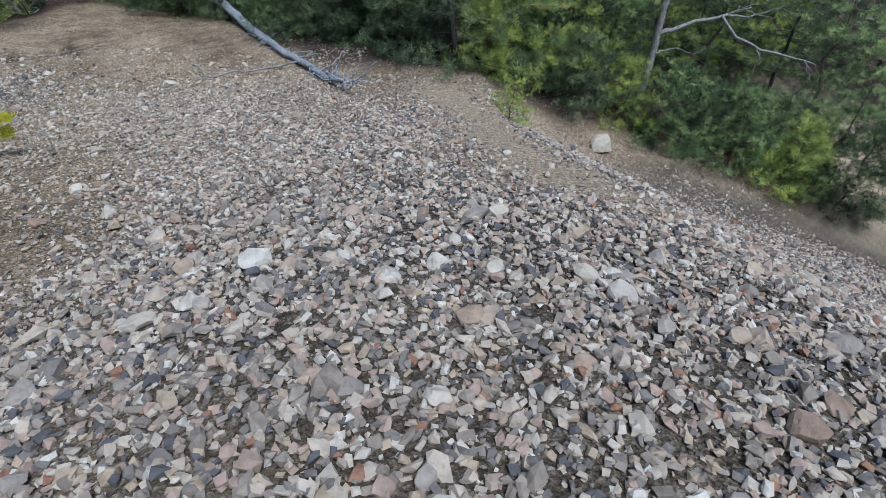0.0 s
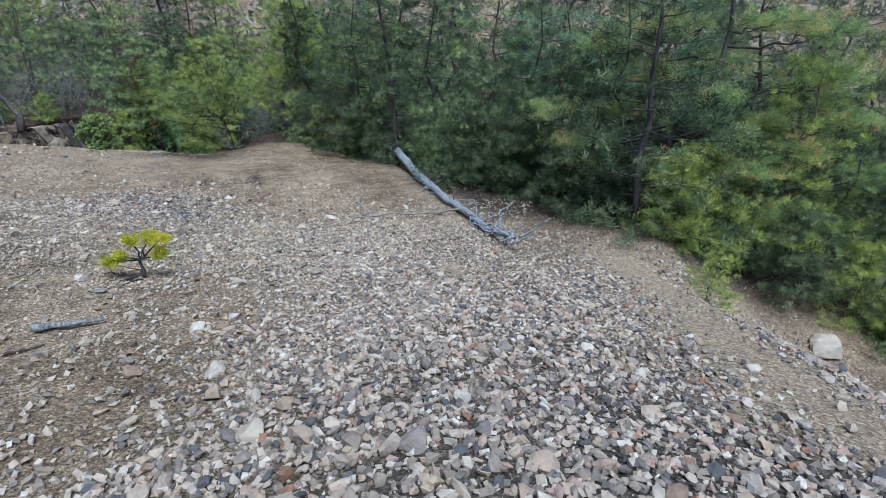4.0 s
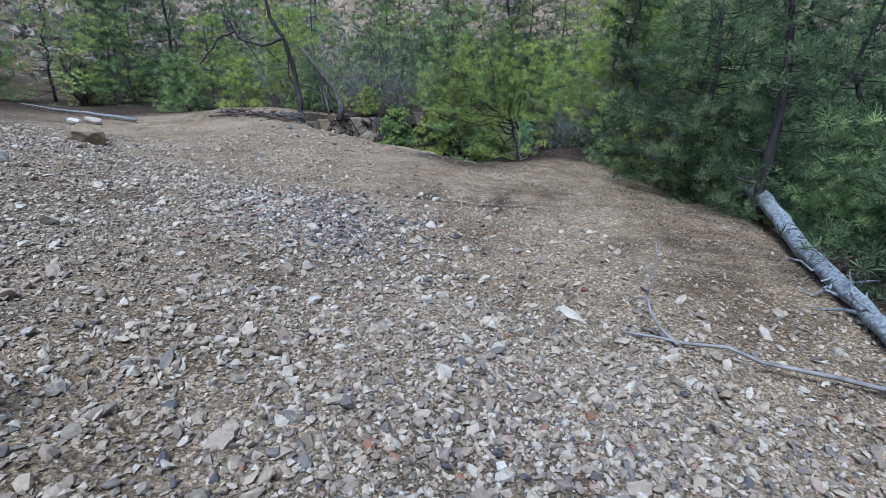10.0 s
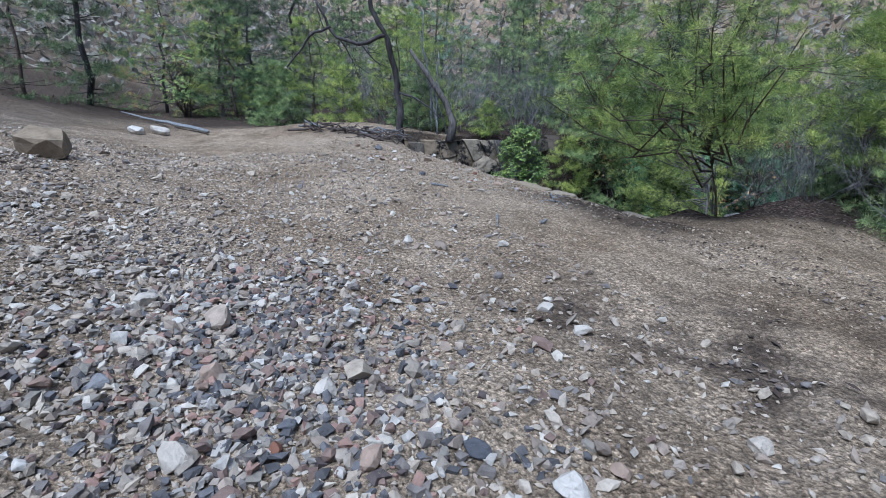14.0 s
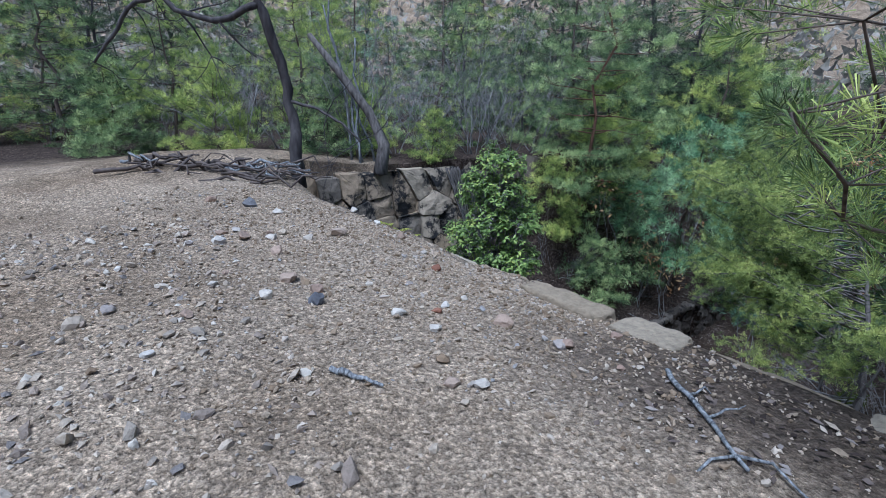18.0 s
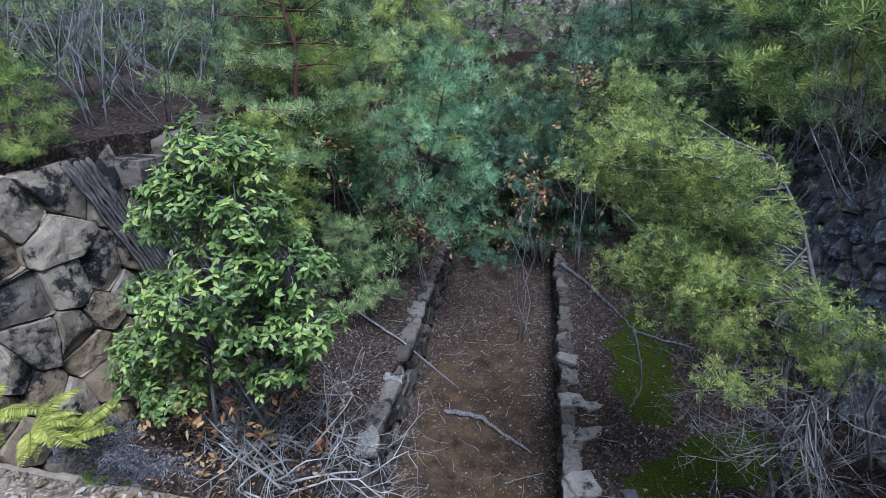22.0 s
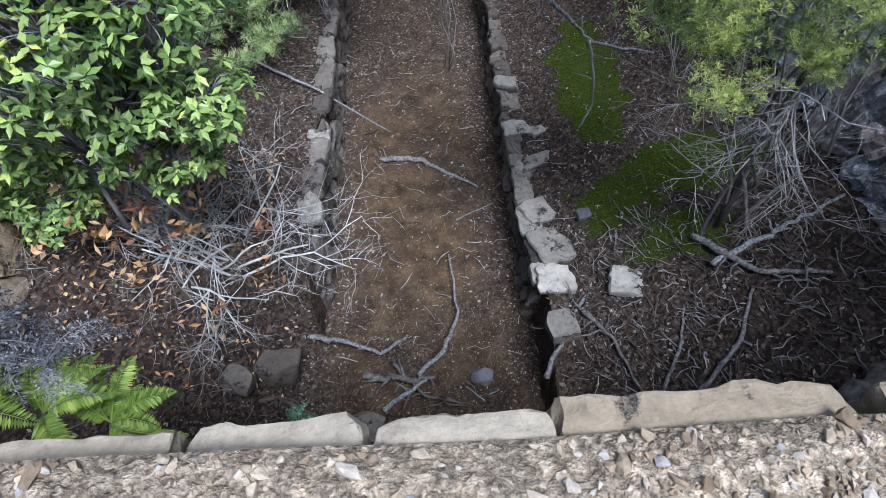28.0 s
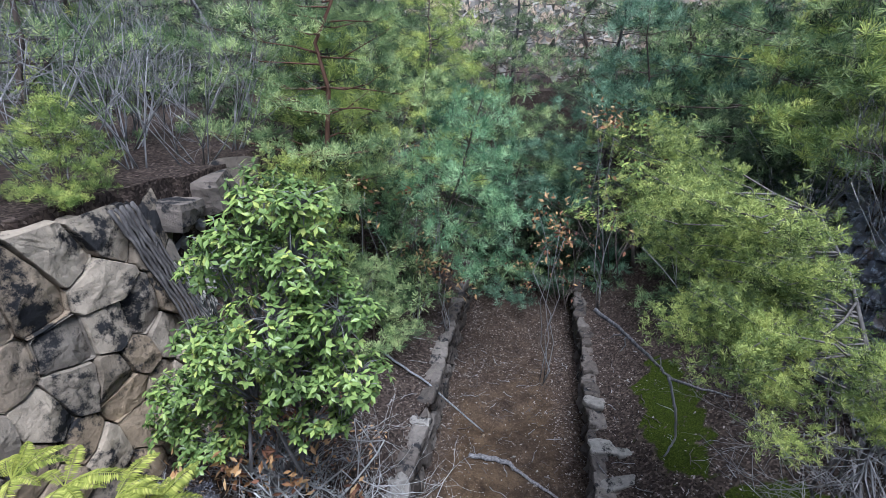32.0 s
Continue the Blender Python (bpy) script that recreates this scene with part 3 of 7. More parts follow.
class Geo:
    """Gathers tubes and leaves into one mesh."""

    def __init__(self):
        self.v, self.t, self.n = [], [], 0

    def add(self, verts, tris):
        self.v.append(np.asarray(verts, float))
        self.t.append(np.asarray(tris, int) + self.n)
        self.n += len(verts)

    def tube(self, pts, radii, sides=6, flute=None):
        pts = np.asarray(pts, float)
        radii = np.broadcast_to(np.asarray(radii, float), (len(pts),))
        d = np.gradient(pts, axis=0)
        d /= np.linalg.norm(d, axis=1, keepdims=True) + 1e-9
        ref = np.where(np.abs(d[:, 2:3]) > 0.9, np.array([[1.0, 0, 0]]), np.array([[0, 0, 1.0]]))
        a = np.cross(d, ref)
        a /= np.linalg.norm(a, axis=1, keepdims=True) + 1e-9
        b = np.cross(d, a)
        ang = np.linspace(0, 2 * np.pi, sides, endpoint=False)
        ring = (a[:, None, :] * np.cos(ang)[None, :, None] + b[:, None, :] * np.sin(ang)[None, :, None]) * radii[:, None, None]
        if flute is not None:
            ring = ring * flute[None, :, None]
        verts = (pts[:, None, :] + ring).reshape(-1, 3)
        verts = np.vstack([verts, pts[:1] - d[:1] * radii[0] * 0.3, pts[-1:] + d[-1:] * radii[-1] * 0.5])
        k = len(pts)
        tris = []
        for i in range(k - 1):
            for j in range(sides):
                p, q = i * sides + j, i * sides + (j + 1) % sides
                tris += [(p, q, q + sides), (p, q + sides, p + sides)]
        e0, e1 = k * sides, k * sides + 1
        for j in range(sides):
            tris += [(e0, (j + 1) % sides, j), (e1, (k - 1) * sides + j, (k - 1) * sides + (j + 1) % sides)]
        self.add(verts, tris)

    def leaves(self, pos, way, up, length, width, fold=0.0):
        """Many leaves at once: each a bent diamond of four triangles."""
        pos, way, up = (np.asarray(q, float) for q in (pos, way, up))
        way = way / (np.linalg.norm(way, axis=1, keepdims=True) + 1e-9)
        side = np.cross(way, up)
        side /= np.linalg.norm(side, axis=1, keepdims=True) + 1e-9
        nor = np.cross(side, way)
        L, W = np.asarray(length)[:, None], np.asarray(width)[:, None]
        mid = pos + way * L * 0.5 - nor * L * fold
        tip = pos + way * L - nor * L * fold * 2.2
        q = np.stack([pos, mid + side * W * 0.5 + nor * W * 0.12, tip, mid - side * W * 0.5 + nor * W * 0.12, mid], 1).reshape(-1, 3)
        base = np.arange(len(pos))[:, None] * 5
        t = np.concatenate([base + [0, 4, 1], base + [1, 4, 2], base + [2, 4, 3], base + [3, 4, 0]])
        self.add(q, t)

    def blades(self, pos, way, side, length, width):
        """Thin single triangles: needles and grass."""
        L, W = np.asarray(length)[:, None], np.asarray(width)[:, None]
        q = np.stack([pos - side * W * 0.5, pos + side * W * 0.5, pos + way * L], 1).reshape(-1, 3)
        base = np.arange(len(pos))[:, None] * 3
        self.add(q, base + [0, 1, 2])

    def brush(self, centre, way, side, length, width):
        """One tuft: needles that fan out from a common point."""
        tip = centre + way * length[:, None]
        n = len(tip)
        q = np.concatenate([centre[None], tip - side * width * 0.5, tip + side * width * 0.5])
        k = np.arange(n)
        self.add(q, np.stack([np.zeros(n, int), 1 + k, 1 + n + k], 1))

    def mesh(self, name, mat, smooth_faces=False):
        return mesh_from(name, np.vstack(self.v), np.vstack(self.t), mat, smooth_faces)


def unit(rng, n):
    q = rng.normal(size=(n, 3))
    return q / np.linalg.norm(q, axis=1, keepdims=True)


def curve(rng, a, b, sag=0.0, jitter=0.05, n=7):
    """A crooked line from a to b."""
    a, b = np.asarray(a, float), np.asarray(b, float)
    t = np.linspace(0, 1, n)[:, None]
    p = a + (b - a) * t
    size = np.linalg.norm(b - a)
    off = rng.normal(size=(n, 3)) * jitter * size
    off[0] = off[-1] = 0
    p = p + off * np.sin(t * np.pi)
    p[:, 2] -= sag * size * np.sin(t[:, 0] * np.pi)
    return p


def curve_through(pts, n):
    """Points along a line through the given ones, its bends rounded."""
    t = np.linspace(0, 1, n)
    c = np.array([np.interp(t, np.linspace(0, 1, len(pts)), np.asarray(pts)[:, i]) for i in range(3)]).T
    c[1:-1] = (c[:-2] + 2 * c[1:-1] + c[2:]) / 4
    return c


# ---- stones ----
def rock_mesh(rng, cuts=9, flat=1.0, detail=2):
    """An angular rock about one metre across: a ball cut by planes."""
    bm = bmesh.new()
    bmesh.ops.create_icosphere(bm, subdivisions=detail, radius=0.62)
    v = np.array([q.co[:] for q in bm.verts])
    for _ in range(cuts):
        d = unit(rng, 1)[0]
        h = rng.uniform(0.26, 0.44)
        over = v @ d - h
        v = v - np.where(over > 0, over, 0)[:, None] * d
    v[:, 2] *= flat
    v += rng.normal(size=v.shape) * 0.012
    for q, c in zip(bm.verts, v):
        q.co = c
    return bm


def rock_data(name, rng, mat, cuts=9, flat=1.0, detail=2):
    bm = rock_mesh(rng, cuts + 8, flat, detail)
    me = bpy.data.meshes.new(name)
    bm.to_mesh(me)
    bm.free()
    me.materials.append(mat)
    return me


CUBE_T = np.array([(0, 2, 1), (1, 2, 3), (4, 5, 6), (5, 7, 6), (0, 1, 4), (1, 5, 4), (2, 6, 3), (3, 6, 7), (0, 4, 2), (2, 4, 6), (1, 3, 5), (3, 7, 5)])
CUBE_V = np.array([(x, y, z) for z in (-0.5, 0.5) for y in (-0.5, 0.5) for x in (-0.5, 0.5)])
OCTA_V = np.array([(0.55, 0, 0), (-0.55, 0, 0), (0, 0.55, 0), (0, -0.55, 0), (0, 0, 0.55), (0, 0, -0.55)])
OCTA_T = np.array([(0, 2, 4), (2, 1, 4), (1, 3, 4), (3, 0, 4), (2, 0, 5), (1, 2, 5), (3, 1, 5), (0, 3, 5)])


def scatter_stones(name, rng, x, y, size, label, mat, sink=0.15, corners=CUBE_V, tris=CUBE_T):
    """Loose angular stones strewn over the ground in one mesh."""
    n, k = len(x), corners.shape[-2]
    if corners.ndim == 3:
        v = corners[rng.integers(0, len(corners), n)] * (1 + rng.uniform(-0.1, 0.1, (n, k, 3)))
    else:
        v = corners[None] * (1 + rng.uniform(-0.42, 0.42, (n, k, 3))) * 0.92
    v = v * (size[:, None] * np.stack([rng.uniform(0.8, 1.5, n), rng.uniform(0.6, 1.05, n), rng.uniform(0.4, 0.8, n)], 1))[:, None, :]
    yaw, tip, tilt = rng.uniform(0, 2 * np.pi, n), rng.normal(0, 0.42, n), rng.normal(0, 0.42, n)
    for ang, (i, j) in ((tip, (1, 2)), (tilt, (0, 2)), (yaw, (0, 1))):
        c, s = np.cos(ang)[:, None], np.sin(ang)[:, None]
        p, q = v[:, :, i].copy(), v[:, :, j].copy()
        v[:, :, i], v[:, :, j] = p * c - q * s, p * s + q * c
    z = ground_z(x, y)
    v += np.stack([x, y, z + size * (0.33 - sink)], 1)[:, None, :]
    t = tris[None] + (np.arange(n) * k)[:, None, None]
    me = mesh_from(name, v.reshape(-1, 3), t.reshape(-1, 3), mat)
    return tagged(new(name, me), label, "gravel", kind="stuff")


def outside(x, y):
    u, v = to_local(x, y)
    return ~((u > PIT_L - 0.3) & (u < PIT_R + 0.2) & (v > RIM - 0.1))


rng = np.random.default_rng(7)


def spread(n, x0, x1, y0, y1):
    return rng.uniform(x0, x1, n), rng.uniform(y0, y1, n)


def keep(x, y, chance):
    m = (rng.uniform(size=len(x)) < chance) & outside(x, y)
    return x[m], y[m]


def pile(x, y):
    """How thickly the broken rock lies on the slope."""
    d = np.hypot((x - 0.3) / np.where(x > 0.3, 7.5, 4.2), (y - 2.6) / 6.4)
    return np.clip(1.8 - d * 1.4 + 0.22 * wobble(x, y, 0.9, 1.0), 0, 1) * (1 - 0.97 * scarp(x, y)) * (0.16 + 0.84 * heap(x, y))


def rock_pool(n, seed):
    """Corner sets of cut rocks that share one set of triangles."""
    pool, tris = [], None
    for k in range(n):
        bm = rock_mesh(np.random.default_rng(seed + k), 10, 1.0, 1)
        pool.append(np.array([q.co[:] for q in bm.verts]))
        tris = np.array([[q.index for q in f.verts] for f in bm.faces])
        bm.free()
    return np.array(pool), tris


POOL, POOL_T = rock_pool(24, 500)
x, y = spread(96000, -5.5, 7.0, -1.5, 9.0)
x, y = keep(x, y, np.clip(pile(x, y) ** 1.2, 0, 1))
size = np.exp(rng.normal(-3.56, 0.42, len(x))) * np.interp(y, [-1, 2.5, 6, 9], [1.15, 1.05, 0.95, 0.8])
big = size > 0.044
scatter_stones("broken_rock", rng, x[big], y[big], size[big] * 1.1, "grey and pinkish angular broken rock heaped on the slope", GRAVEL, 0.08, POOL, POOL_T)
scatter_stones("broken_rock_small", rng, x[~big], y[~big], size[~big], "small grey angular broken rock on the slope", GRAVEL, 0.08)
x, y = spread(60000, -6.5, 8.0, -1.5, 9.8)
x, y = keep(x, y, np.clip(pile(x, y) * 1.3, 0.0, 1))
scatter_stones("rock_chips", rng, x, y, np.exp(rng.normal(-3.75, 0.35, len(x))), "small grey rock chips between larger stones", GRAVEL, 0.05, OCTA_V, OCTA_T)
# strewn stones across the terrace
x, y = spread(125000, -15.5, -1.5, 2.5, 10.5)
near = np.exp(-((y - 6.6 - 0.10 * (x + 6)) / 2.2) ** 2) * (0.50 + 0.5 * wobble(x, y, 0.7, 2.0)) + 0.45 * hump(x, y, -7.8, 7.7, 1.7, 0.8) + 0.7 * hump(x, y, -3.9, 7.3, 1.4, 1.6)
x, y = keep(x, y, np.clip(near * smooth(-15.5, -10.0, x) + 0.16, 0, 1))
size = np.exp(rng.normal(-3.78, 0.46, len(x)))
big = size > 0.046
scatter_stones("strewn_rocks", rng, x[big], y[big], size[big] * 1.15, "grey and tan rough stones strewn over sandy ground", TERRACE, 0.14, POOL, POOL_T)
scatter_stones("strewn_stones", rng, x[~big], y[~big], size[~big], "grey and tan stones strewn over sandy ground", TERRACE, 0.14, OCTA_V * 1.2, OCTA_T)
x, y = spread(42000, -17.5, -1.5, 4.0, 13.2)
x, y = keep(x, y, np.clip(0.45 + 0.4 * wobble(x, y, 1.1, 5.0), 0.12, 1))
scatter_stones("pebbles", rng, x, y, np.exp(rng.normal(-4.15, 0.35, len(x))), "fine pale pebbles on the terrace", GRIT, 0.1, OCTA_V, OCTA_T)
x, y = rng.normal(-3.5, 0.85, 3400), rng.normal(7.3, 0.75, 3400)
scatter_stones("rock_patch", rng, x, y, np.exp(rng.normal(-3.62, 0.42, 3400)), "pale pinkish broken rock in a dense patch", GRAVEL, 0.12, POOL, POOL_T)
n = 3000
x, y = rng.normal(-7.95, 0.85, n), rng.normal(8.15, 0.5, n)
size = np.exp(rng.normal(-3.6, 0.42, n))
big = size > 0.045
scatter_stones("mixed_pebbles", rng, x[big], y[big], size[big], "dark blue-grey, brown and white pebbles in a dense bed", PEBBLE, 0.1, POOL, POOL_T)
scatter_stones("mixed_pebbles_small", rng, x[~big], y[~big], size[~big], "small dark and pale pebbles in a dense bed", PEBBLE, 0.1)
# coarse grit along the rim
x, y = spread(48000, -16.8, -10.2, 9.6, 13.3)
d = -to_local(x, y)[1]
x, y = keep(x, y, np.clip(1.2 - d / 2.6, 0.1, 1) * (1 - 0.85 * smooth(1.6, 2.6, to_local(x, y)[0])))
scatter_stones("coarse_grit", rng, x[::9], y[::9], np.exp(rng.normal(-3.75, 0.4, len(x[::9]))), "tan lumps and small stones beside the rim", RIMGRIT, 0.12, POOL, POOL_T)
scatter_stones("grit", rng, x, y, np.exp(rng.normal(-4.5, 0.36, len(x))), "coarse tan grit beside the rim stones", RIMGRIT, 0.1, OCTA_V, OCTA_T)
n = 3600
x, y = to_world(rng.uniform(-1.5, 3.0, n), -0.30 - 1.5 * rng.uniform(0, 1, n) ** 1.5)
scatter_stones("rim_gravel", rng, x, y, np.exp(rng.normal(-4.2, 0.45, n)), "tan gravel packed behind the rim stones", RIMGRIT, 0.15, POOL, POOL_T)


SHAPES = {}


def single_rock(kind, x, y, size, mat, label, flat=0.65, lift=0.0, turn=None, tilt=0.0, name="rock", group=""):
    key = (kind, mat.name)
    if key not in SHAPES:
        SHAPES[key] = rock_data(name, np.random.default_rng(100 + kind), mat, 9, 1.0, 2)
    ob = new(name, SHAPES[key])
    s = size if isinstance(size, tuple) else (size, size * 0.8, size * flat)
    turn = rng.uniform(0, 360) if turn is None else turn
    ob.matrix_basis = pose(x, y, float(ground_z(x, y)) + s[2] * 0.22 + lift, tilt, rng.uniform(-12, 12), turn) @ Matrix.Diagonal((*s, 1))
    return tagged(ob, label, "rock", group)


# stones that stand out from the rest
for kind, x, y, size, mat, label in (
        (0, -0.16, 3.03, 0.15, PALE, "small white rounded stone lying on broken rock"),
        (1, -0.67, 2.69, 0.14, PALE, "white angular stone lying on broken rock"),
        (2, -2.79, 3.75, 0.26, PALE, "flat pale stone slab on the slope"),
        (3, -3.92, 5.41, 0.24, PALE, "white stone with dark side on sandy ground"),
        (4, -3.49, 4.36, 0.22, PALE, "flat white stone on sandy ground"),
        (5, 2.95, 8.95, 0.6, PALE, "pale boulder at the edge of the gully"),
        (6, -12.62, 6.3, 0.85, TANROCK, "large grey-tan boulder on the terrace"),
        (7, -18.96, 6.8, 0.50, PALE, "white boulder beside the fallen branch"),
        (8, -18.6, 6.45, 0.42, PALE, "flat white stone beside the boulder"),
        (1, -13.3, 11.83, 0.15, RUSTY, "dark red brick-like stone in grit"),
        (1, -16.14, 10.58, 0.20, BROWNISH, "tan flat stone on pale grit"), (2, -15.83, 10.92, 0.26, BLUISH, "flat slate-grey stone on pale grit"),
        (3, -15.36, 11.13, 0.16, PALE, "pale pinkish stone on pale grit"), (4, -13.31, 10.72, 0.21, BROWNISH, "tan angular stone on pale grit"),
        (5, -13.09, 10.84, 0.18, BROWNISH, "reddish-brown stone on pale grit"), (6, -12.89, 10.78, 0.22, BLUISH, "flat grey stone on pale grit"),
        (7, -14.35, 11.15, 0.16, PALE, "pale stone on pale grit"), (8, -14.35, 11.42, 0.24, BROWNISH, "tan stone half sunk in grit"),
        (0, -14.57, 10.44, 0.24, PALE, "whitish angular stone on pale grit"), (1, -14.06, 10.8, 0.20, BROWNISH, "pinkish flat stone on pale grit"),
        (2, -12.59, 11.5, 0.10, PALE, "small white stone on pale grit"), (3, -12.54, 11.14, 0.15, PALE, "pale tan stone on pale grit"),
        (4, -12.26, 11.24, 0.12, PALE, "pale block of stone on pale grit"), (5, -12.22, 11.67, 0.20, BROWNISH, "dark brown stone half sunk in grit"),
        (6, -12.65, 11.67, 0.11, PALE, "flat white stone on pale grit"), (7, -11.83, 12.18, 0.12, BROWNISH, "brown stone near the rim"),
        (8, -12.54, 11.41, 0.11, RUSTY, "reddish stone on pale grit"), (0, -13.73, 11.95, 0.11, PALE, "pale yellow stone near the rim"),
        (1, -14.98, 12.06, 0.16, PALE, "pinkish pale stone on the rim"), (2, -15.56, 12.01, 0.16, PALE, "pale stone on the rim"),
        (3, -14.63, 10.66, 0.22, BROWNISH, "tan stone among others on grit"), (4, -14.51, 10.86, 0.16, PALE, "pale stone among others on grit"),
        (5, -8.16, 7.13, 0.24, BROWNISH, "dark brown flat stone on gravel"), (6, -7.67, 7.1, 0.16, PALE, "pale block of stone on gravel"),
        (7, -6.17, 6.49, 0.17, PALE, "white angular stone on gravel"), (8, -5.8, 6.92, 0.16, PALE, "white flat stone on gravel"),
        (0, -5.79, 6.59, 0.14, PALE, "white stone standing on gravel"), (1, -5.66, 8.14, 0.13, BLUISH, "dark blue-grey stone on gravel"),
        (2, -5.91, 7.96, 0.11, PALE, "white stone on gravel"), (3, -5.64, 8.32, 0.12, PALE, "pale grey stone on gravel"),
        (4, -4.89, 8.6, 0.13, PALE, "whitish stone on gravel"), (5, -5.5, 7.43, 0.13, BROWNISH, "brown angular stone on gravel"),
        (6, -5.14, 8.18, 0.11, PALE, "grey rounded stone on gravel"), (7, -5.95, 8.85, 0.13, BROWNISH, "dark brown stone on gravel"),
        (8, -5.6, 7.71, 0.12, BROWNISH, "brown stone on gravel"), (0, -5.65, 7.59, 0.11, BROWNISH, "tan stone on gravel"),
        (1, -4.86, 9.2, 0.11, RUSTY, "reddish stone on gravel"), (2, -4.61, 8.63, 0.15, PALE, "pale grey angular stone on gravel"),
        (0, -7.44, 7.90, 0.25, PALE, "bluish-white block of stone on pebbles"), (1, -7.22, 8.48, 0.17, BROWNISH, "pinkish stone on pebbles"), (2, -6.92, 9.07, 0.21, PALE, "whitish angular stone on gravel"), 
        (3, -6.92, 9.29, 0.12, BROWNISH, "small tan stone on gravel"), (4, -8.74, 7.68, 0.23, PALE, "pale tan stone on pebbles"), (5, -6.86, 9.89, 0.16, PALE, "pale pinkish stone on sand"), 
        (6, -7.94, 8.00, 0.23, BROWNISH, "tan flat stone on pebbles"), (7, -7.17, 8.85, 0.16, BLUISH, "slate-grey stone on pebbles"), (8, -7.51, 8.26, 0.12, BLUISH, "blue-grey stone on pebbles"), 
        (0, -7.73, 8.43, 0.20, PALE, "pale grey stone on pebbles"), (1, -8.42, 8.02, 0.27, BROWNISH, "dark brown flat stone on pebbles"), (2, -9.74, 9.47, 0.17, PALE, "white stone on sand"), 
        (3, -7.85, 9.81, 0.17, PALE, "pale stone on sand"), (4, -8.20, 9.82, 0.16, PALE, "white flat stone on sand"), (5, -9.35, 10.16, 0.16, PALE, "pale stone on sand"), 
        (3, -7.12, 7.83, 0.14, PALE, "pale block of stone on gravel"), (4, -6.65, 6.49, 0.13, PALE, "pale stone on gravel"),
        (2, -7.4, 8.2, 0.10, RUSTY, "orange stone on gravel"),
        (3, -6.35, 9.55, 0.15, RUSTY, "red stone on gravel"),
        (4, -5.55, 7.1, 0.17, PALE, "white stone standing on sandy ground")):
    single_rock(kind, x, y, size * (0.75 if size < 0.28 else 1.0), mat, label)

for n, (x0, x1, y0, y1, s0, s1) in ((80, (-3.0, 3.2, 0.6, 3.4, 0.13, 0.27)), (30, (-2.0, 2.6, 3.4, 5.5, 0.10, 0.18)), (26, (-6.5, -2.8, 3.2, 6.2, 0.10, 0.20)), (40, (-9.5, -4.5, 6.2, 9.5, 0.07, 0.14)),
                                    (26, (-15.0, -11.2, 9.6, 12.2, 0.07, 0.16)), (26, (-12.5, -6.0, 5.0, 7.5, 0.08, 0.17))):
    for k in range(n):
        x, y = rng.uniform(x0, x1), rng.uniform(y0, y1)
        if not outside(np.array(x), np.array(y)):
            continue
        mat, what = ((PALE, "pale grey"), (PALE, "whitish"), (BROWNISH, "brown"), (BROWNISH, "tan"), (GREYISH, "grey"), (GREYISH, "pinkish grey"), (BROWNISH, "dull brown"), (BLUISH, "dark slate-grey"))[rng.integers(0, 8 if -9 < x < -3 and rng.uniform() < 0.5 else 7)]
        single_rock(int(rng.integers(0, 9)), x, y, rng.uniform(s0, s1) * 0.8, mat, what + " angular stone lying on gravel", rng.uniform(0.45, 0.8), group="loose stones")


# ---- stone walls of the sunken chamber ----
def block_data(name, r, mat, detail=3):
    """A roughly squared boulder, about one metre, with broken faces and worn edges."""
    bm = bmesh.new()
    bmesh.ops.create_cube(bm, size=1.0)
    bmesh.ops.subdivide_edges(bm, edges=bm.edges[:], cuts=detail, use_grid_fill=True)
    v = np.array([q.co[:] for q in bm.verts])
    p = 4.5 if mat is RIMSTONE else 14.0
    v = v / ((np.abs(v * 2) ** p).sum(1, keepdims=True) ** (1 / p)) * 1.04
    v += 0.12 * r.uniform(-1, 1, 3) * v[:, [1, 2, 0]] + 0.14 * r.uniform(-1, 1, 3) * v[:, [2, 0, 1]]
    for _ in range(6):
        d = unit(r, 1)[0]
        over = v @ d - r.uniform(0.44, 0.58)
        v = v - np.where(over > 0, over * 0.9, 0)[:, None] * d
    seed = r.uniform(0, 50)
    for k in range(len(v)):
        v[k] += 0.025 * np.array(noise.noise_vector(Vector(v[k] * 2.6 + seed))) + 0.03 * np.array(noise.noise_vector(Vector(v[k] * 6.0 + seed))) * (0.5 if detail > 4 else 0.6)
    for q, c in zip(bm.verts, v):
        q.co = c
    me = bpy.data.meshes.new(name)
    bm.to_mesh(me)
    bm.free()
    me.materials.append(mat)
    return me


def clip_half(poly, p, n):
    """The part of a polygon on the side of p away from n."""
    out = []
    d = (poly - p) @ n
    for i in range(len(poly)):
        j = (i + 1) % len(poly)
        if d[i] <= 0:
            out.append(poly[i])
        if d[i] * d[j] < 0:
            out.append(poly[i] + (poly[j] - poly[i]) * d[i] / (d[i] - d[j]))
    return np.array(out)


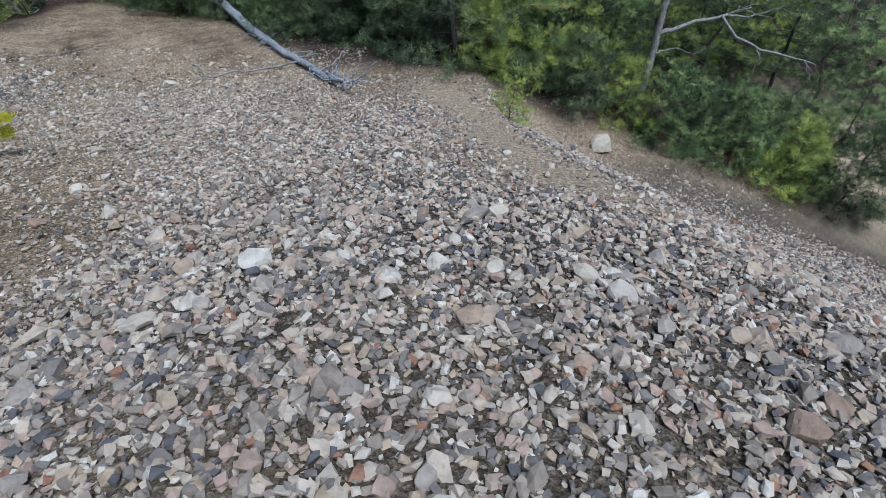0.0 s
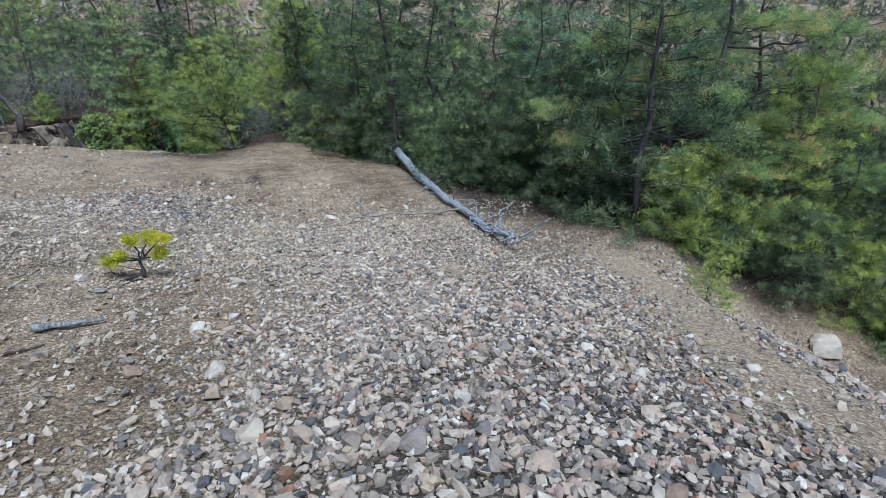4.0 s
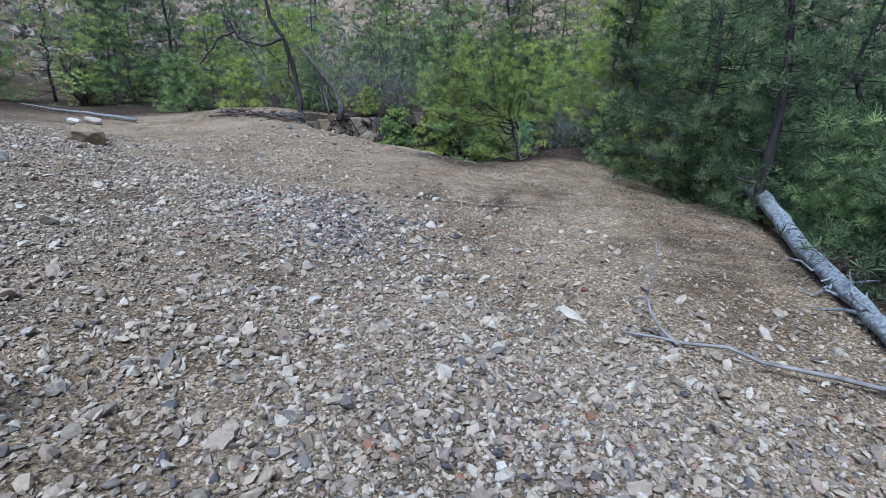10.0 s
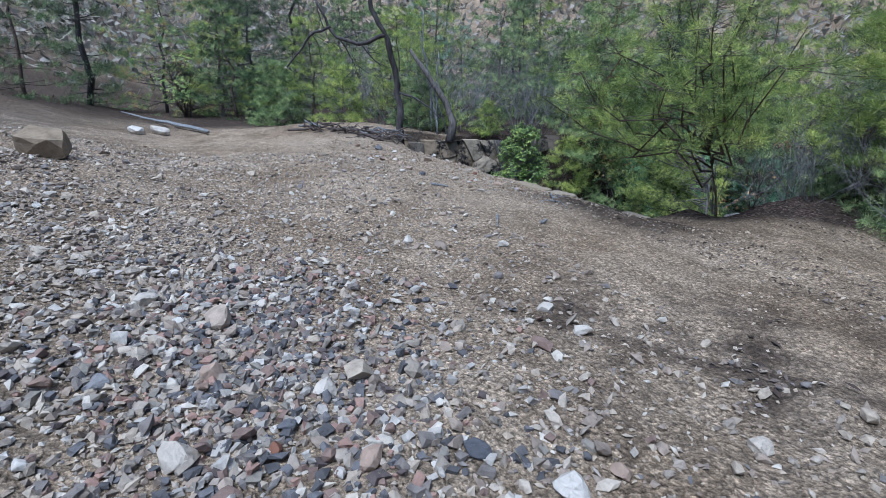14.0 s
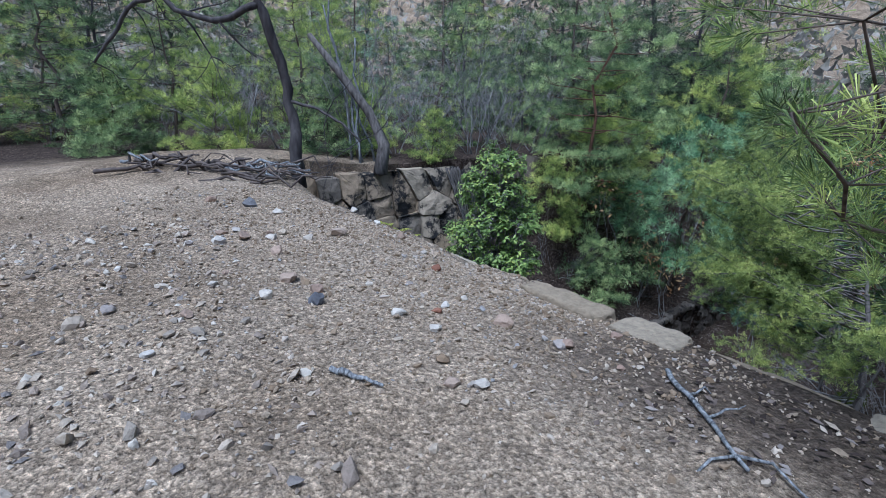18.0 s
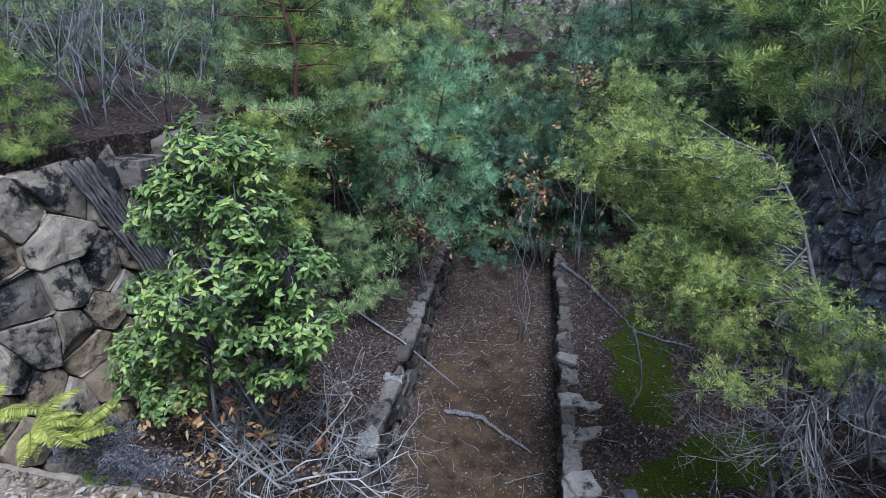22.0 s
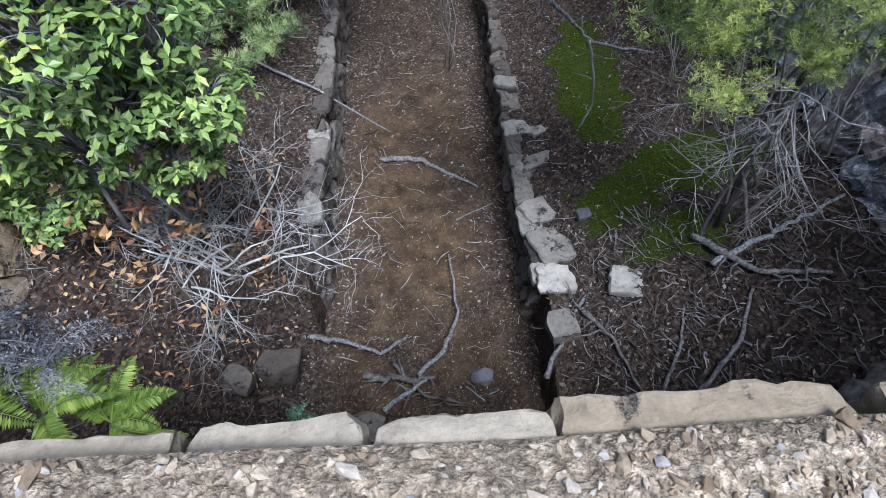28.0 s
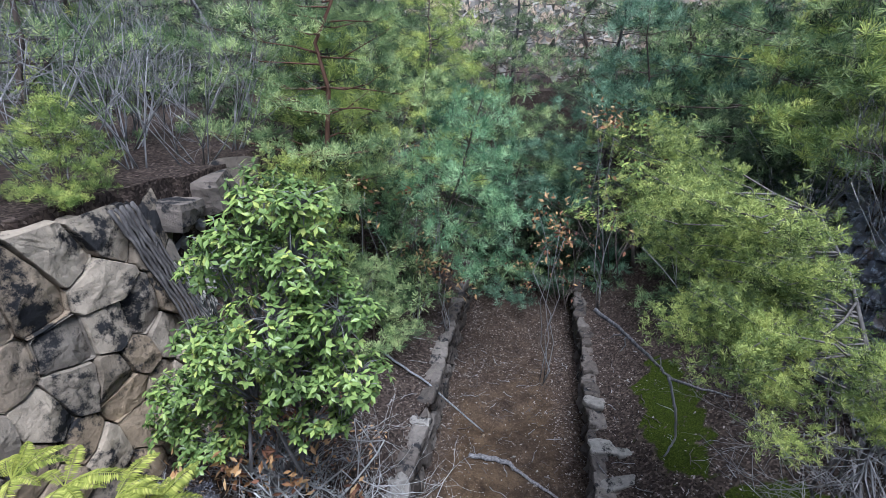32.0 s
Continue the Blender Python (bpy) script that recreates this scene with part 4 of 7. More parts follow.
def fitted_wall(name, label, u0, v0, u1, v1, top, bottom, mat, lean, cell=(0.42, 0.34), depth=0.4, seed=1, joint=0.014, ragged=0.06, rough=0.03, climb=0.0, chip=0.16, smooth_faces=True, skip=0.0):
    """A dry wall of closely fitted stones: many-sided faces with worn edges and dark open joints."""
    r = np.random.default_rng(seed)
    wall = tagged(new(name), label, "wall", kind="structure")
    length = math.hypot(u1 - u0, v1 - v0)
    du, dv = (u1 - u0) / length, (v1 - v0) / length
    nu, nv = dv, -du
    seeds, z, row = [], bottom + cell[1] / 2, 0
    while z < top:
        w = cell[0] * r.uniform(0.8, 1.25)
        for c in np.arange(w * (0.5 if row % 2 else 0.1), length, w):
            seeds.append((c + r.normal(0, 0.17) * w, z + r.normal(0, 0.17) * cell[1]))
        z += cell[1] * r.uniform(0.85, 1.15)
        row += 1
    seeds = np.array(seeds)[r.uniform(size=len(seeds)) > skip]
    for k, q in enumerate(seeds):
        rise = top + ragged * float(wobble(q[0], 0.3 * q[0], 2.3, seed))
        poly = np.array([(max(0.0, q[0] - 2 * cell[0]), bottom), (min(length, q[0] + 2 * cell[0]), bottom), (min(length, q[0] + 2 * cell[0]), rise), (max(0.0, q[0] - 2 * cell[0]), rise)])
        for o in seeds[np.linalg.norm(seeds - q, axis=1) < 2.6 * max(cell)]:
            gap = np.linalg.norm(o - q)
            if gap > 1e-6 and len(poly) > 2:
                n = (o - q) / gap
                poly = clip_half(poly, (o + q) / 2 - n * joint * r.uniform(0.25, 0.9), n)
        if len(poly) < 3 or np.ptp(poly[:, 0]) < 0.05 or np.ptp(poly[:, 1]) < 0.05:
            continue
        # corners cut, then the outline broken into short pieces
        nxt = np.roll(poly, -1, 0)
        poly = np.stack([poly * 0.94 + nxt * 0.06, poly * 0.06 + nxt * 0.94], 1).reshape(-1, 2)
        ring = []
        for i in range(len(poly)):
            a, b = poly[i], poly[(i + 1) % len(poly)]
            m = max(1, int(np.linalg.norm(b - a) / (0.16 * min(cell))))
            ring += [a + (b - a) * t / m for t in range(m)]
        ring = np.array(ring)
        mid = ring.mean(0)
        m = len(ring)
        jut = r.uniform(-0.03, 0.05) * (depth / 0.4)
        chips = [(r.normal(0, chip, 2), r.uniform(0.0, 0.09) * min(cell)) for _ in range(5)]
        rows = []
        for f, out in ((1.0, -depth), (1.0, -0.045), (0.992, -0.014), (0.965, 0.0), (0.85, 0.0), (0.66, 0.0), (0.45, 0.0), (0.22, 0.0)):
            p = mid + (ring - mid) * f
            dep = np.full(m, out)
            if out > -0.04:
                dep = dep + jut + np.min([(p - mid) @ a + c for a, c in chips], 0)
            rows.append(np.column_stack([p, dep]))
        pts = np.vstack(rows + [np.array([[*mid, jut + min(c for _, c in chips)]])])
        off = r.uniform(0, 60)
        for i in range(m, len(pts)):
            w3 = Vector((pts[i, 0] * 4.5 + off, pts[i, 1] * 4.5, pts[i, 2] * 4.5))
            pts[i, 2] += rough * (noise.noise(w3) + 0.6 * noise.noise(w3 * 3.1))
            pts[i, :2] += 0.25 * rough * np.array([noise.noise(w3 * 1.7 + Vector((9, 0, 0))), noise.noise(w3 * 1.7 + Vector((0, 9, 0)))])
        back = lean * (pts[:, 1] - bottom) / (top - bottom) - pts[:, 2]
        x, y = to_world(u0 + du * pts[:, 0] + nu * back, v0 + dv * pts[:, 0] + nv * back)
        zz = pts[:, 1] + climb * np.maximum(0.0, v0 + dv * pts[:, 0] - 4.0)
        at = np.array([x[-1], y[-1], zz[-1]])
        i, j = np.arange(m), (np.arange(m) + 1) % m
        faces = [np.stack([i + a * m, j + a * m, j + (a + 1) * m], 1) for a in range(7)] + [np.stack([i + a * m, j + (a + 1) * m, i + (a + 1) * m], 1) for a in range(7)]
        faces.append(np.stack([i + 7 * m, j + 7 * m, np.full(m, 8 * m)], 1))
        me = mesh_from("stone", np.stack([x, y, zz], 1) - at, np.vstack(faces), mat, smooth_faces)
        part("stone", me, wall).matrix_basis = pose(*at)
    return wall


fitted_wall("wall_west", "dry wall of large fitted grey and tan boulders with black lichen", -2.66, 3.1, -3.02, RIM - 0.1, -2.24, -5.0, WALLSTONE, 0.62, (0.38, 0.33), 0.45, 3, 0.009, 0.12, 0.02, 0.0, 0.17, False, 0.12)
fitted_wall("wall_east", "dark dry wall of rough lichened stones", PIT_R - 0.04, 0.7, PIT_R - 0.04, 7.1, -2.40, -5.2, DARKSTONE, 0.35, (0.25, 0.20), 0.35, 4, 0.012, 0.12, 0.075, 0.0, 0.3, False, 0.1)
fitted_wall("rock_ledge", "weathered outcrop of split grey rock above the west bank", -3.2, 5.2, -2.85, 3.05, -2.42, -4.2, LEDGESTONE, 0.35, (0.5, 0.36), 0.4, 14, 0.012, 0.22, 0.05, 0.0, 0.45, False, 0.15)
fitted_wall("wall_south", "dry retaining wall below the rim", PIT_L - 0.7, RIM + 0.06, PIT_R, RIM + 0.06, -2.55, -6.4, LEDGESTONE, 0.04, (0.6, 0.42), 0.4, 5)
fitted_wall("channel_wall_west", "low dark stone side of the channel, flush with the bank", CH_L, 8.8, CH_L, 2.2, -5.36, -6.35, CHANSTONE, 0.05, (0.40, 0.20), 0.24, 6, 0.012, 0.015, 0.04, 0.05, 0.3, False)
fitted_wall("channel_wall_east", "low dark stone side of the channel, flush with the bank", CH_R, 1.95, CH_R, 8.8, -5.56, -6.35, CHANSTONE, 0.05, (0.36, 0.18), 0.22, 7, 0.012, 0.015, 0.04, 0.05, 0.3, False)


def slab_mesh(name, r, L, W, T, mat):
    """A flat broken slab: an uneven outline, chipped rim and rough top."""
    m = 22
    a = np.linspace(0, 2 * np.pi, m, endpoint=False)
    corner = np.abs(np.cos(a)) ** 8 + np.abs(np.sin(a)) ** 8
    rad = corner ** -0.125 * (1 + 0.09 * np.sin(2 * a + r.uniform(0, 6)) + 0.08 * np.sin(3 * a + r.uniform(0, 6)) + r.uniform(-0.09, 0.09, m))
    o = np.stack([np.cos(a) * rad * L / 2, np.sin(a) * rad * W / 2], 1)
    rows = [np.column_stack([o * f, np.full(m, z * T)]) for f, z in ((0.94, -0.5), (1.0, -0.2), (1.0, 0.2), (0.94, 0.42), (0.75, 0.5), (0.4, 0.5))]
    v = np.vstack(rows + [[(0, 0, 0.5 * T)]])
    off = r.uniform(0, 60)
    for k in range(m, len(v)):
        w = Vector((v[k, 0] * 7 + off, v[k, 1] * 7, v[k, 2] * 7))
        v[k, 2] += 0.38 * T * (noise.noise(w) + 0.5 * noise.noise(w * 3)) + 0.04 * v[k, 0]
    i, j = np.arange(m), (np.arange(m) + 1) % m
    f = [np.stack([i + q * m, j + q * m, j + (q + 1) * m], 1) for q in range(5)] + [np.stack([i + q * m, j + (q + 1) * m, i + (q + 1) * m], 1) for q in range(5)]
    f += [np.stack([i + 5 * m, j + 5 * m, np.full(m, 6 * m)], 1)]
    return mesh_from(name, v, np.vstack(f), mat)


def cap_row(wall, u, base, v0, v1, wide, seed, pale_to):
    """Flat stones laid end to end along a side of the channel."""
    r = np.random.default_rng(seed)
    v = v0
    while v < v1:
        L = r.uniform(0.18, 0.44)
        if r.uniform() > 0.08:
            W = wide * r.uniform(0.75, 1.2)
            me = slab_mesh("capstone", r, L * 1.02, W, 0.10, SLABSTONE if v < pale_to and r.uniform() < 0.4 else CHANSTONE)
            x, y = to_world(u + r.uniform(-0.03, 0.03), v + L / 2)
            part("capstone", me, wall).matrix_basis = pose(x, y, base + 0.05 * max(0.0, v - 4.0) + r.uniform(-0.025, 0.015), r.uniform(-5, 5), r.uniform(-4, 4), 98.5 + r.uniform(-7, 7))
        v += L


cap_row(bpy.data.objects["channel_wall_west"], CH_L - 0.12, -5.335, 2.25, 8.6, 0.25, 31, 4.0)
cap_row(bpy.data.objects["channel_wall_east"], CH_R + 0.10, -5.545, 1.95, 8.6, 0.20, 32, 3.2)


# pale capping stones along the rim
def rim_stone(parent, r, a, b, lift, deep):
    """A long split stone: flat top, straight broken edges, small chips."""
    L, T = b - a, 0.17
    bm = bmesh.new()
    bmesh.ops.create_cube(bm, size=1.0)
    bmesh.ops.subdivide_edges(bm, edges=bm.edges[:], cuts=15, use_grid_fill=True)
    v = np.array([q.co[:] for q in bm.verts])
    p = 9 if a > 1.28 else 22
    v = v / ((np.abs(v * 2) ** p).sum(1, keepdims=True) ** (1 / p))
    v = v * [L, deep, T]
    for k in range(12):
        d = unit(r, 1)[0] * [1.0, 0.8, 0.75 if k % 3 else 0.1]
        d /= np.linalg.norm(d)
        over = v @ d - np.abs(d * [L, deep, T]).sum() * r.uniform(0.44, 0.49)
        v = v - np.where(over > 0, over, 0)[:, None] * d
    off = r.uniform(0, 50)
    for k in range(len(v)):
        w = Vector(v[k]) + Vector((off, 0, 0))
        v[k] += (0.016 * np.array(noise.noise_vector(w * 4.0)) + 0.011 * np.array(noise.noise_vector(w * 13.0)) + 0.008 * np.array(noise.noise_vector(w * 31.0))) * [1, 1, 0.7]
    for q, c in zip(bm.verts, v):
        q.co = c
    me = bpy.data.meshes.new("capstone")
    bm.to_mesh(me)
    bm.free()
    me.materials.append(RIMSTONE)
    x, y = to_world((a + b) / 2, -0.225 - deep / 2 + r.uniform(-0.015, 0.015))
    part("capstone", me, parent).matrix_basis = pose(x, y, -2.365 - T / 2 + lift, r.uniform(-3, 2), r.uniform(-2, 2), 8.5 + r.uniform(-2, 2))


rim = tagged(new("rim_stones"), "row of long pale weathered stones capping the pit wall", "wall", kind="structure")
r = np.random.default_rng(12)
for a, b, lift, deep in ((-3.7, -3.3, 0.06, 0.3), (-3.25, -2.8, 0.03, 0.3), (-2.75, -2.4, 0.05, 0.28), (-2.35, -1.85, 0.0, 0.27), (-1.8, -1.5, 0.02, 0.26), (-1.45, -1.02, -0.01, 0.24),
                         (-0.99, -0.49, 0.01, 0.25), (-0.47, -0.07, -0.02, 0.22), (-0.06, 0.29, -0.015, 0.21), (0.31, 0.66, -0.01, 0.2), (0.67, 1.27, 0.0, 0.16), (1.29, 2.02, 0.035, 0.21),
                         (2.12, 2.56, 0.04, 0.28), (2.58, 3.35, 0.0, 0.27), (3.38, 4.1, 0.0, 0.27)):
    rim_stone(rim, r, a, b, lift, deep)

# slabs and boulders about the channel
for kind, u, v, size, mat, label in (
        (0, 1.47, 4.85, (0.30, 0.22, 0.07), SLABSTONE, "pale slab capping the channel side"), (1, 1.50, 4.05, (0.32, 0.24, 0.06), SLABSTONE, "pale slab capping the channel side"),
        (2, 1.76, 4.0, (0.20, 0.16, 0.06), SLABSTONE, "small pale slab beside the channel"), (3, 1.66, 3.52, (0.48, 0.18, 0.06), SLABSTONE, "long pale slab beside the channel"),
        (4, 1.55, 2.78, (0.30, 0.28, 0.08), LEDGESTONE, "grey slab capping the channel side"), (5, 1.62, 2.32, (0.34, 0.44, 0.08), SLABSTONE, "broad pale slab capping the channel side"),
        (6, 1.58, 1.95, (0.36, 0.30, 0.10), LEDGESTONE, "grey slab capping the channel side"), (7, 1.55, 1.45, (0.26, 0.24, 0.18), SLABSTONE, "pale stone at the end of the channel side"),
        (8, 2.16, 1.74, (0.34, 0.26, 0.10), SLABSTONE, "flat pale stone on the pit floor"), (0, 1.98, 2.62, (0.14, 0.12, 0.08), BLUISH, "small grey stone on the pit floor"),
        (1, -1.12, 1.47, (0.42, 0.30, 0.30), CHANSTONE, "grey boulder under the west bank"), (2, -1.42, 1.3, (0.34, 0.24, 0.22), CHANSTONE, "grey boulder under the west bank"),
        (3, 0.87, 1.35, (0.20, 0.16, 0.14), BLUISH, "greenish stone on the pit floor"), (4, -0.28, 0.9, (0.34, 0.26, 0.24), CHANSTONE, "dark boulder on the pit floor")):
    x, y = to_world(u, v)
    capping = "channel side" in label
    z = float(ground_z(x, y)) if not capping else -5.49 + 0.05 * max(0.0, v - 4.0)
    if size[2] < 0.13:
        me = slab_mesh("stone_slab", np.random.default_rng(700 + int(100 * v)), *size, mat)
    else:
        me = block_data("stone_slab", np.random.default_rng(700 + kind), mat, 4)
        me.transform(Matrix.Diagonal((*size, 1)))
    ob = tagged(new("stone_slab", me), label, "stone")
    ob.matrix_basis = pose(x, y, z + size[2] * (0.12 if size[2] < 0.12 else 0.18), rng.uniform(-3, 3), rng.uniform(-3, 3), 8.5 + rng.uniform(-25, 25))
# clods and small stones on the floor of the pit
PITGRIT = stone_material("pit_grit", [(0.0, (0.10, 0.082, 0.066)), (0.4, (0.20, 0.165, 0.13)), (0.75, (0.30, 0.255, 0.205)), (1.0, (0.42, 0.385, 0.34))], 30)
CLOD = stone_material("brown_clods", [(0.0, (0.05, 0.036, 0.027)), (0.35, (0.13, 0.095, 0.068)), (0.7, (0.22, 0.165, 0.118)), (1.0, (0.33, 0.28, 0.235))], 24)
r = np.random.default_rng(91)
for name, n, u0, u1, v0, v1, mean, label, mat in (("channel_clods", 3600, CH_L - 0.1, CH_R + 0.1, 0.6, 7.5, -4.55, "brown clods and grit on the channel floor", CLOD),
                                                  ("pit_chips", 1400, CH_L - 1.2, PIT_R - 0.4, 0.3, 5.5, -4.05, "grey stone chips on the floor of the pit", SLABSTONE),
                                                  ("pit_grit", 5200, -1.7, 2.6, 0.2, 2.3, -4.75, "tan grit and crumbs of stone under the rim", PITGRIT)):
    x, y = to_world(r.uniform(u0, u1, n), r.uniform(v0, v1, n))
    scatter_stones(name, r, x, y, np.exp(r.normal(mean, 0.4, n)), label, mat, 0.12, OCTA_V, OCTA_T)
# ledge of bedrock and an old stump above the west bank
for kind, x, y, z, size, label in ((5, -18.5, 18.3, -2.3, (0.7, 0.5, 0.6), "weathered stump-like ledge of rock on the bank"), (6, -18.6, 18.0, -2.35, (0.75, 0.7, 0.6), "weathered split ledge of rock on the bank"), (6, -18.0, 15.3, -2.5, (0.5, 0.7, 0.3), "weathered split ledge of rock on the bank"), (5, -18.05, 15.95, -2.45, (0.6, 0.8, 0.4), "weathered ledge of rock on the bank"), (7, -18.15, 16.5, -2.45, (0.7, 0.6, 0.55), "weathered brown ledge of rock on the bank"), (5, -18.2, 16.6, -2.5, (0.6, 0.5, 0.5), "weathered ledge of rock on the bank")
                                   ):
    key = (kind, BANKROCK.name, "s")
    if key not in SHAPES:
        SHAPES[key] = block_data("rock_ledge", np.random.default_rng(700 + kind), BANKROCK)
    ob = tagged(new("rock_ledge", SHAPES[key]), label, "rock")
    ob.matrix_basis = pose(x, y, z, rng.uniform(-12, 12), rng.uniform(-12, 12), rng.uniform(0, 360)) @ Matrix.Diagonal((*size, 1))


# ---- trees and bushes ----
def tuft(geo, r, pos, way, n, length, width):
    """A brush of pine needles round the end of a twig."""
    d = unit(r, n) * 0.8 + way * 0.6
    d /= np.linalg.norm(d, axis=1, keepdims=True)
    side = np.cross(d, unit(r, n))
    side /= np.linalg.norm(side, axis=1, keepdims=True) + 1e-9
    geo.brush(np.asarray(pos, float), d, side, length * r.uniform(0.7, 1.15, n), width)


def make_pine(name, seed, height, reach, needles, bark, label, tufts=1.0, needle=0.12, low=0.02, needle_n=34, width=0.0068, droop=0.0, coarse=False, slim=1.0):
    """A young pine: a leader, whorls of rising limbs and clumps of needle brushes on them."""
    r = np.random.default_rng(seed)
    per = 5
    if coarse:
        needle_n, width, needle, per = 22, width * 1.35, needle * 1.15, 4
        tufts *= 0.82
    tree = thing(name, (0, 0, -60), label, "tree", "pines of the wood")
    wood, crown = Geo(), Geo()
    top = np.array([r.normal(0, 0.08) * height, r.normal(0, 0.08) * height, height])
    axis = curve(r, (0, 0, -0.15), top, 0, 0.02, 9)
    wood.tube(axis, np.linspace(0.0135 * height * slim, 0.006, 9), 7)

    def along(t):
        return np.array([np.interp(t, np.linspace(0, 1, 9), axis[:, k]) for k in range(3)])

    t = low
    while t < 0.97:
        turn = r.uniform(0, 2 * np.pi)
        count = int(r.integers(4, 7))
        span = reach * (1 - 0.80 * t) * min(1.0, 0.6 + t * 2.5)
        for k in range(count):
            a = turn + k * 2 * np.pi / count + r.normal(0, 0.25)
            L = span * r.uniform(0.55, 1.1)
            p0 = along(min(1, t + r.normal(0, 0.012)))
            rise = r.uniform(-0.08, 0.25) + 0.25 * t - droop
            p1 = p0 + np.array([math.cos(a), math.sin(a), rise]) * L
            limb = curve(r, p0, p1, 0.06, 0.035, 7)
            wood.tube(limb[::2], np.linspace(0.003 * height * (1 - 0.6 * t) + 0.003, 0.003, 4), 3)
            flat = np.array([-math.sin(a), math.cos(a), 0.0])
            fwd = np.array([math.cos(a), math.sin(a), 0.0])
            for q in range(max(2, int(L * 4.2 * tufts))):
                s = r.uniform(0.35, 1.0) ** 0.7 if q else 1.0
                base = np.array([np.interp(s, np.linspace(0, 1, 7), limb[:, i]) for i in range(3)])
                # side shoots lie in a plate, and turn up at their ends
                end = base + flat * r.normal(0, 0.28) * L * (1.15 - 0.6 * s) + fwd * r.uniform(0.0, 0.12) * L + np.array([0, 0, r.uniform(0.02, 0.12)])
                if not coarse and q % 2 == 0:
                    wood.tube(np.stack([base, end]), [0.005, 0.003], 3)
                for _ in range(per):
                    way = (end - base) * 0.6 + np.array([0, 0, 0.35]) + unit(r, 1)[0] * [0.45, 0.45, 0.15]
                    way /= np.linalg.norm(way)
                    tuft(crown, r, end + r.normal(size=3) * [0.12, 0.12, 0.04], way, needle_n, needle * r.uniform(0.75, 1.1), width)
        t += r.uniform(0.075, 0.115) * (3.6 / height) ** 0.5
    tuft(crown, r, axis[-1], np.array([0, 0, 1.0]), needle_n * 2, needle, width)
    part("trunk", wood.mesh("trunk", bark, True), tree)
    part("crown", crown.mesh("crown", needles), tree)
    return tree


def grow(geo, r, a, way, length, radius, depth, spread_by=0.6, lift=0.15, sides=4, ends=None):
    """A forked bare branch, twig by twig."""
    n = 5 if sides > 4 else 3
    pts = [np.asarray(a, float)]
    d = np.asarray(way, float)
    for k in range(n):
        d = d + r.normal(size=3) * 0.16 + np.array([0, 0, lift * 0.3])
        d /= np.linalg.norm(d)
        pts.append(pts[-1] + d * length / n)
    geo.tube(pts, np.linspace(radius, radius * 0.55, n + 1), sides)
    if depth == 0:
        if ends is not None:
            ends.append((pts[-1], d))
        return
    for k in range(int(r.integers(2, 5))):
        s = int(r.integers(n // 2, n + 1))
        w = d + unit(r, 1)[0] * spread_by * 1.25 + np.array([0, 0, lift])
        w /= np.linalg.norm(w)
        grow(geo, r, pts[s], w, length * r.uniform(0.5, 0.85), radius * 0.55, depth - 1, spread_by, lift, max(3, sides - 1), ends)


def make_bare(name, seed, height, stems, wood_mat, label, spread_by=0.55, depth=3, radius=0.012, leaves=None):
    """A leafless shrub of many thin grey stems, with a few dry leaves if given."""
    r = np.random.default_rng(seed)
    bush = thing(name, (0, 0, -60), label, "shrub", "undergrowth")
    geo, ends = Geo(), []
    for k in range(stems):
        a = r.uniform(0, 2 * np.pi)
        w = np.array([math.cos(a) * r.uniform(0.1, 0.7), math.sin(a) * r.uniform(0.1, 0.7), 1.0])
        grow(geo, r, (r.normal(0, 0.06), r.normal(0, 0.06), -0.08), w / np.linalg.norm(w), height * r.uniform(0.35, 0.55), radius, depth, spread_by, 0.12, 3, ends)
    part("branchwork", geo.mesh("branchwork", wood_mat, True), bush)
    if leaves:
        lg = Geo()
        pos = np.array([e[0] for e in ends])
        pos = np.repeat(pos, 4, 0) + r.normal(size=(len(pos) * 4, 3)) * 0.05
        n = len(pos)
        lg.leaves(pos, unit(r, n) + [0, 0, -0.5], unit(r, n), r.uniform(0.045, 0.085, n), r.uniform(0.022, 0.04, n), 0.1)
        part("foliage", lg.mesh("foliage", leaves), bush)
    return bush


def make_leafy(name, seed, height, reach, label, leaf_mat, leaf=0.075, n_ends=420):
    """A broad-leaved shrub with leaves in whorls at the twig ends."""
    r = np.random.default_rng(seed)
    bush = thing(name, (0, 0, -60), label, "shrub", "undergrowth")
    wood, lg = Geo(), Geo()
    whorl(wood, lg, r, height, reach, leaf, n_ends)
    part("branchwork", wood.mesh("branchwork", DARKTWIG, True), bush)
    part("foliage", lg.mesh("foliage", leaf_mat), bush)
    return bush


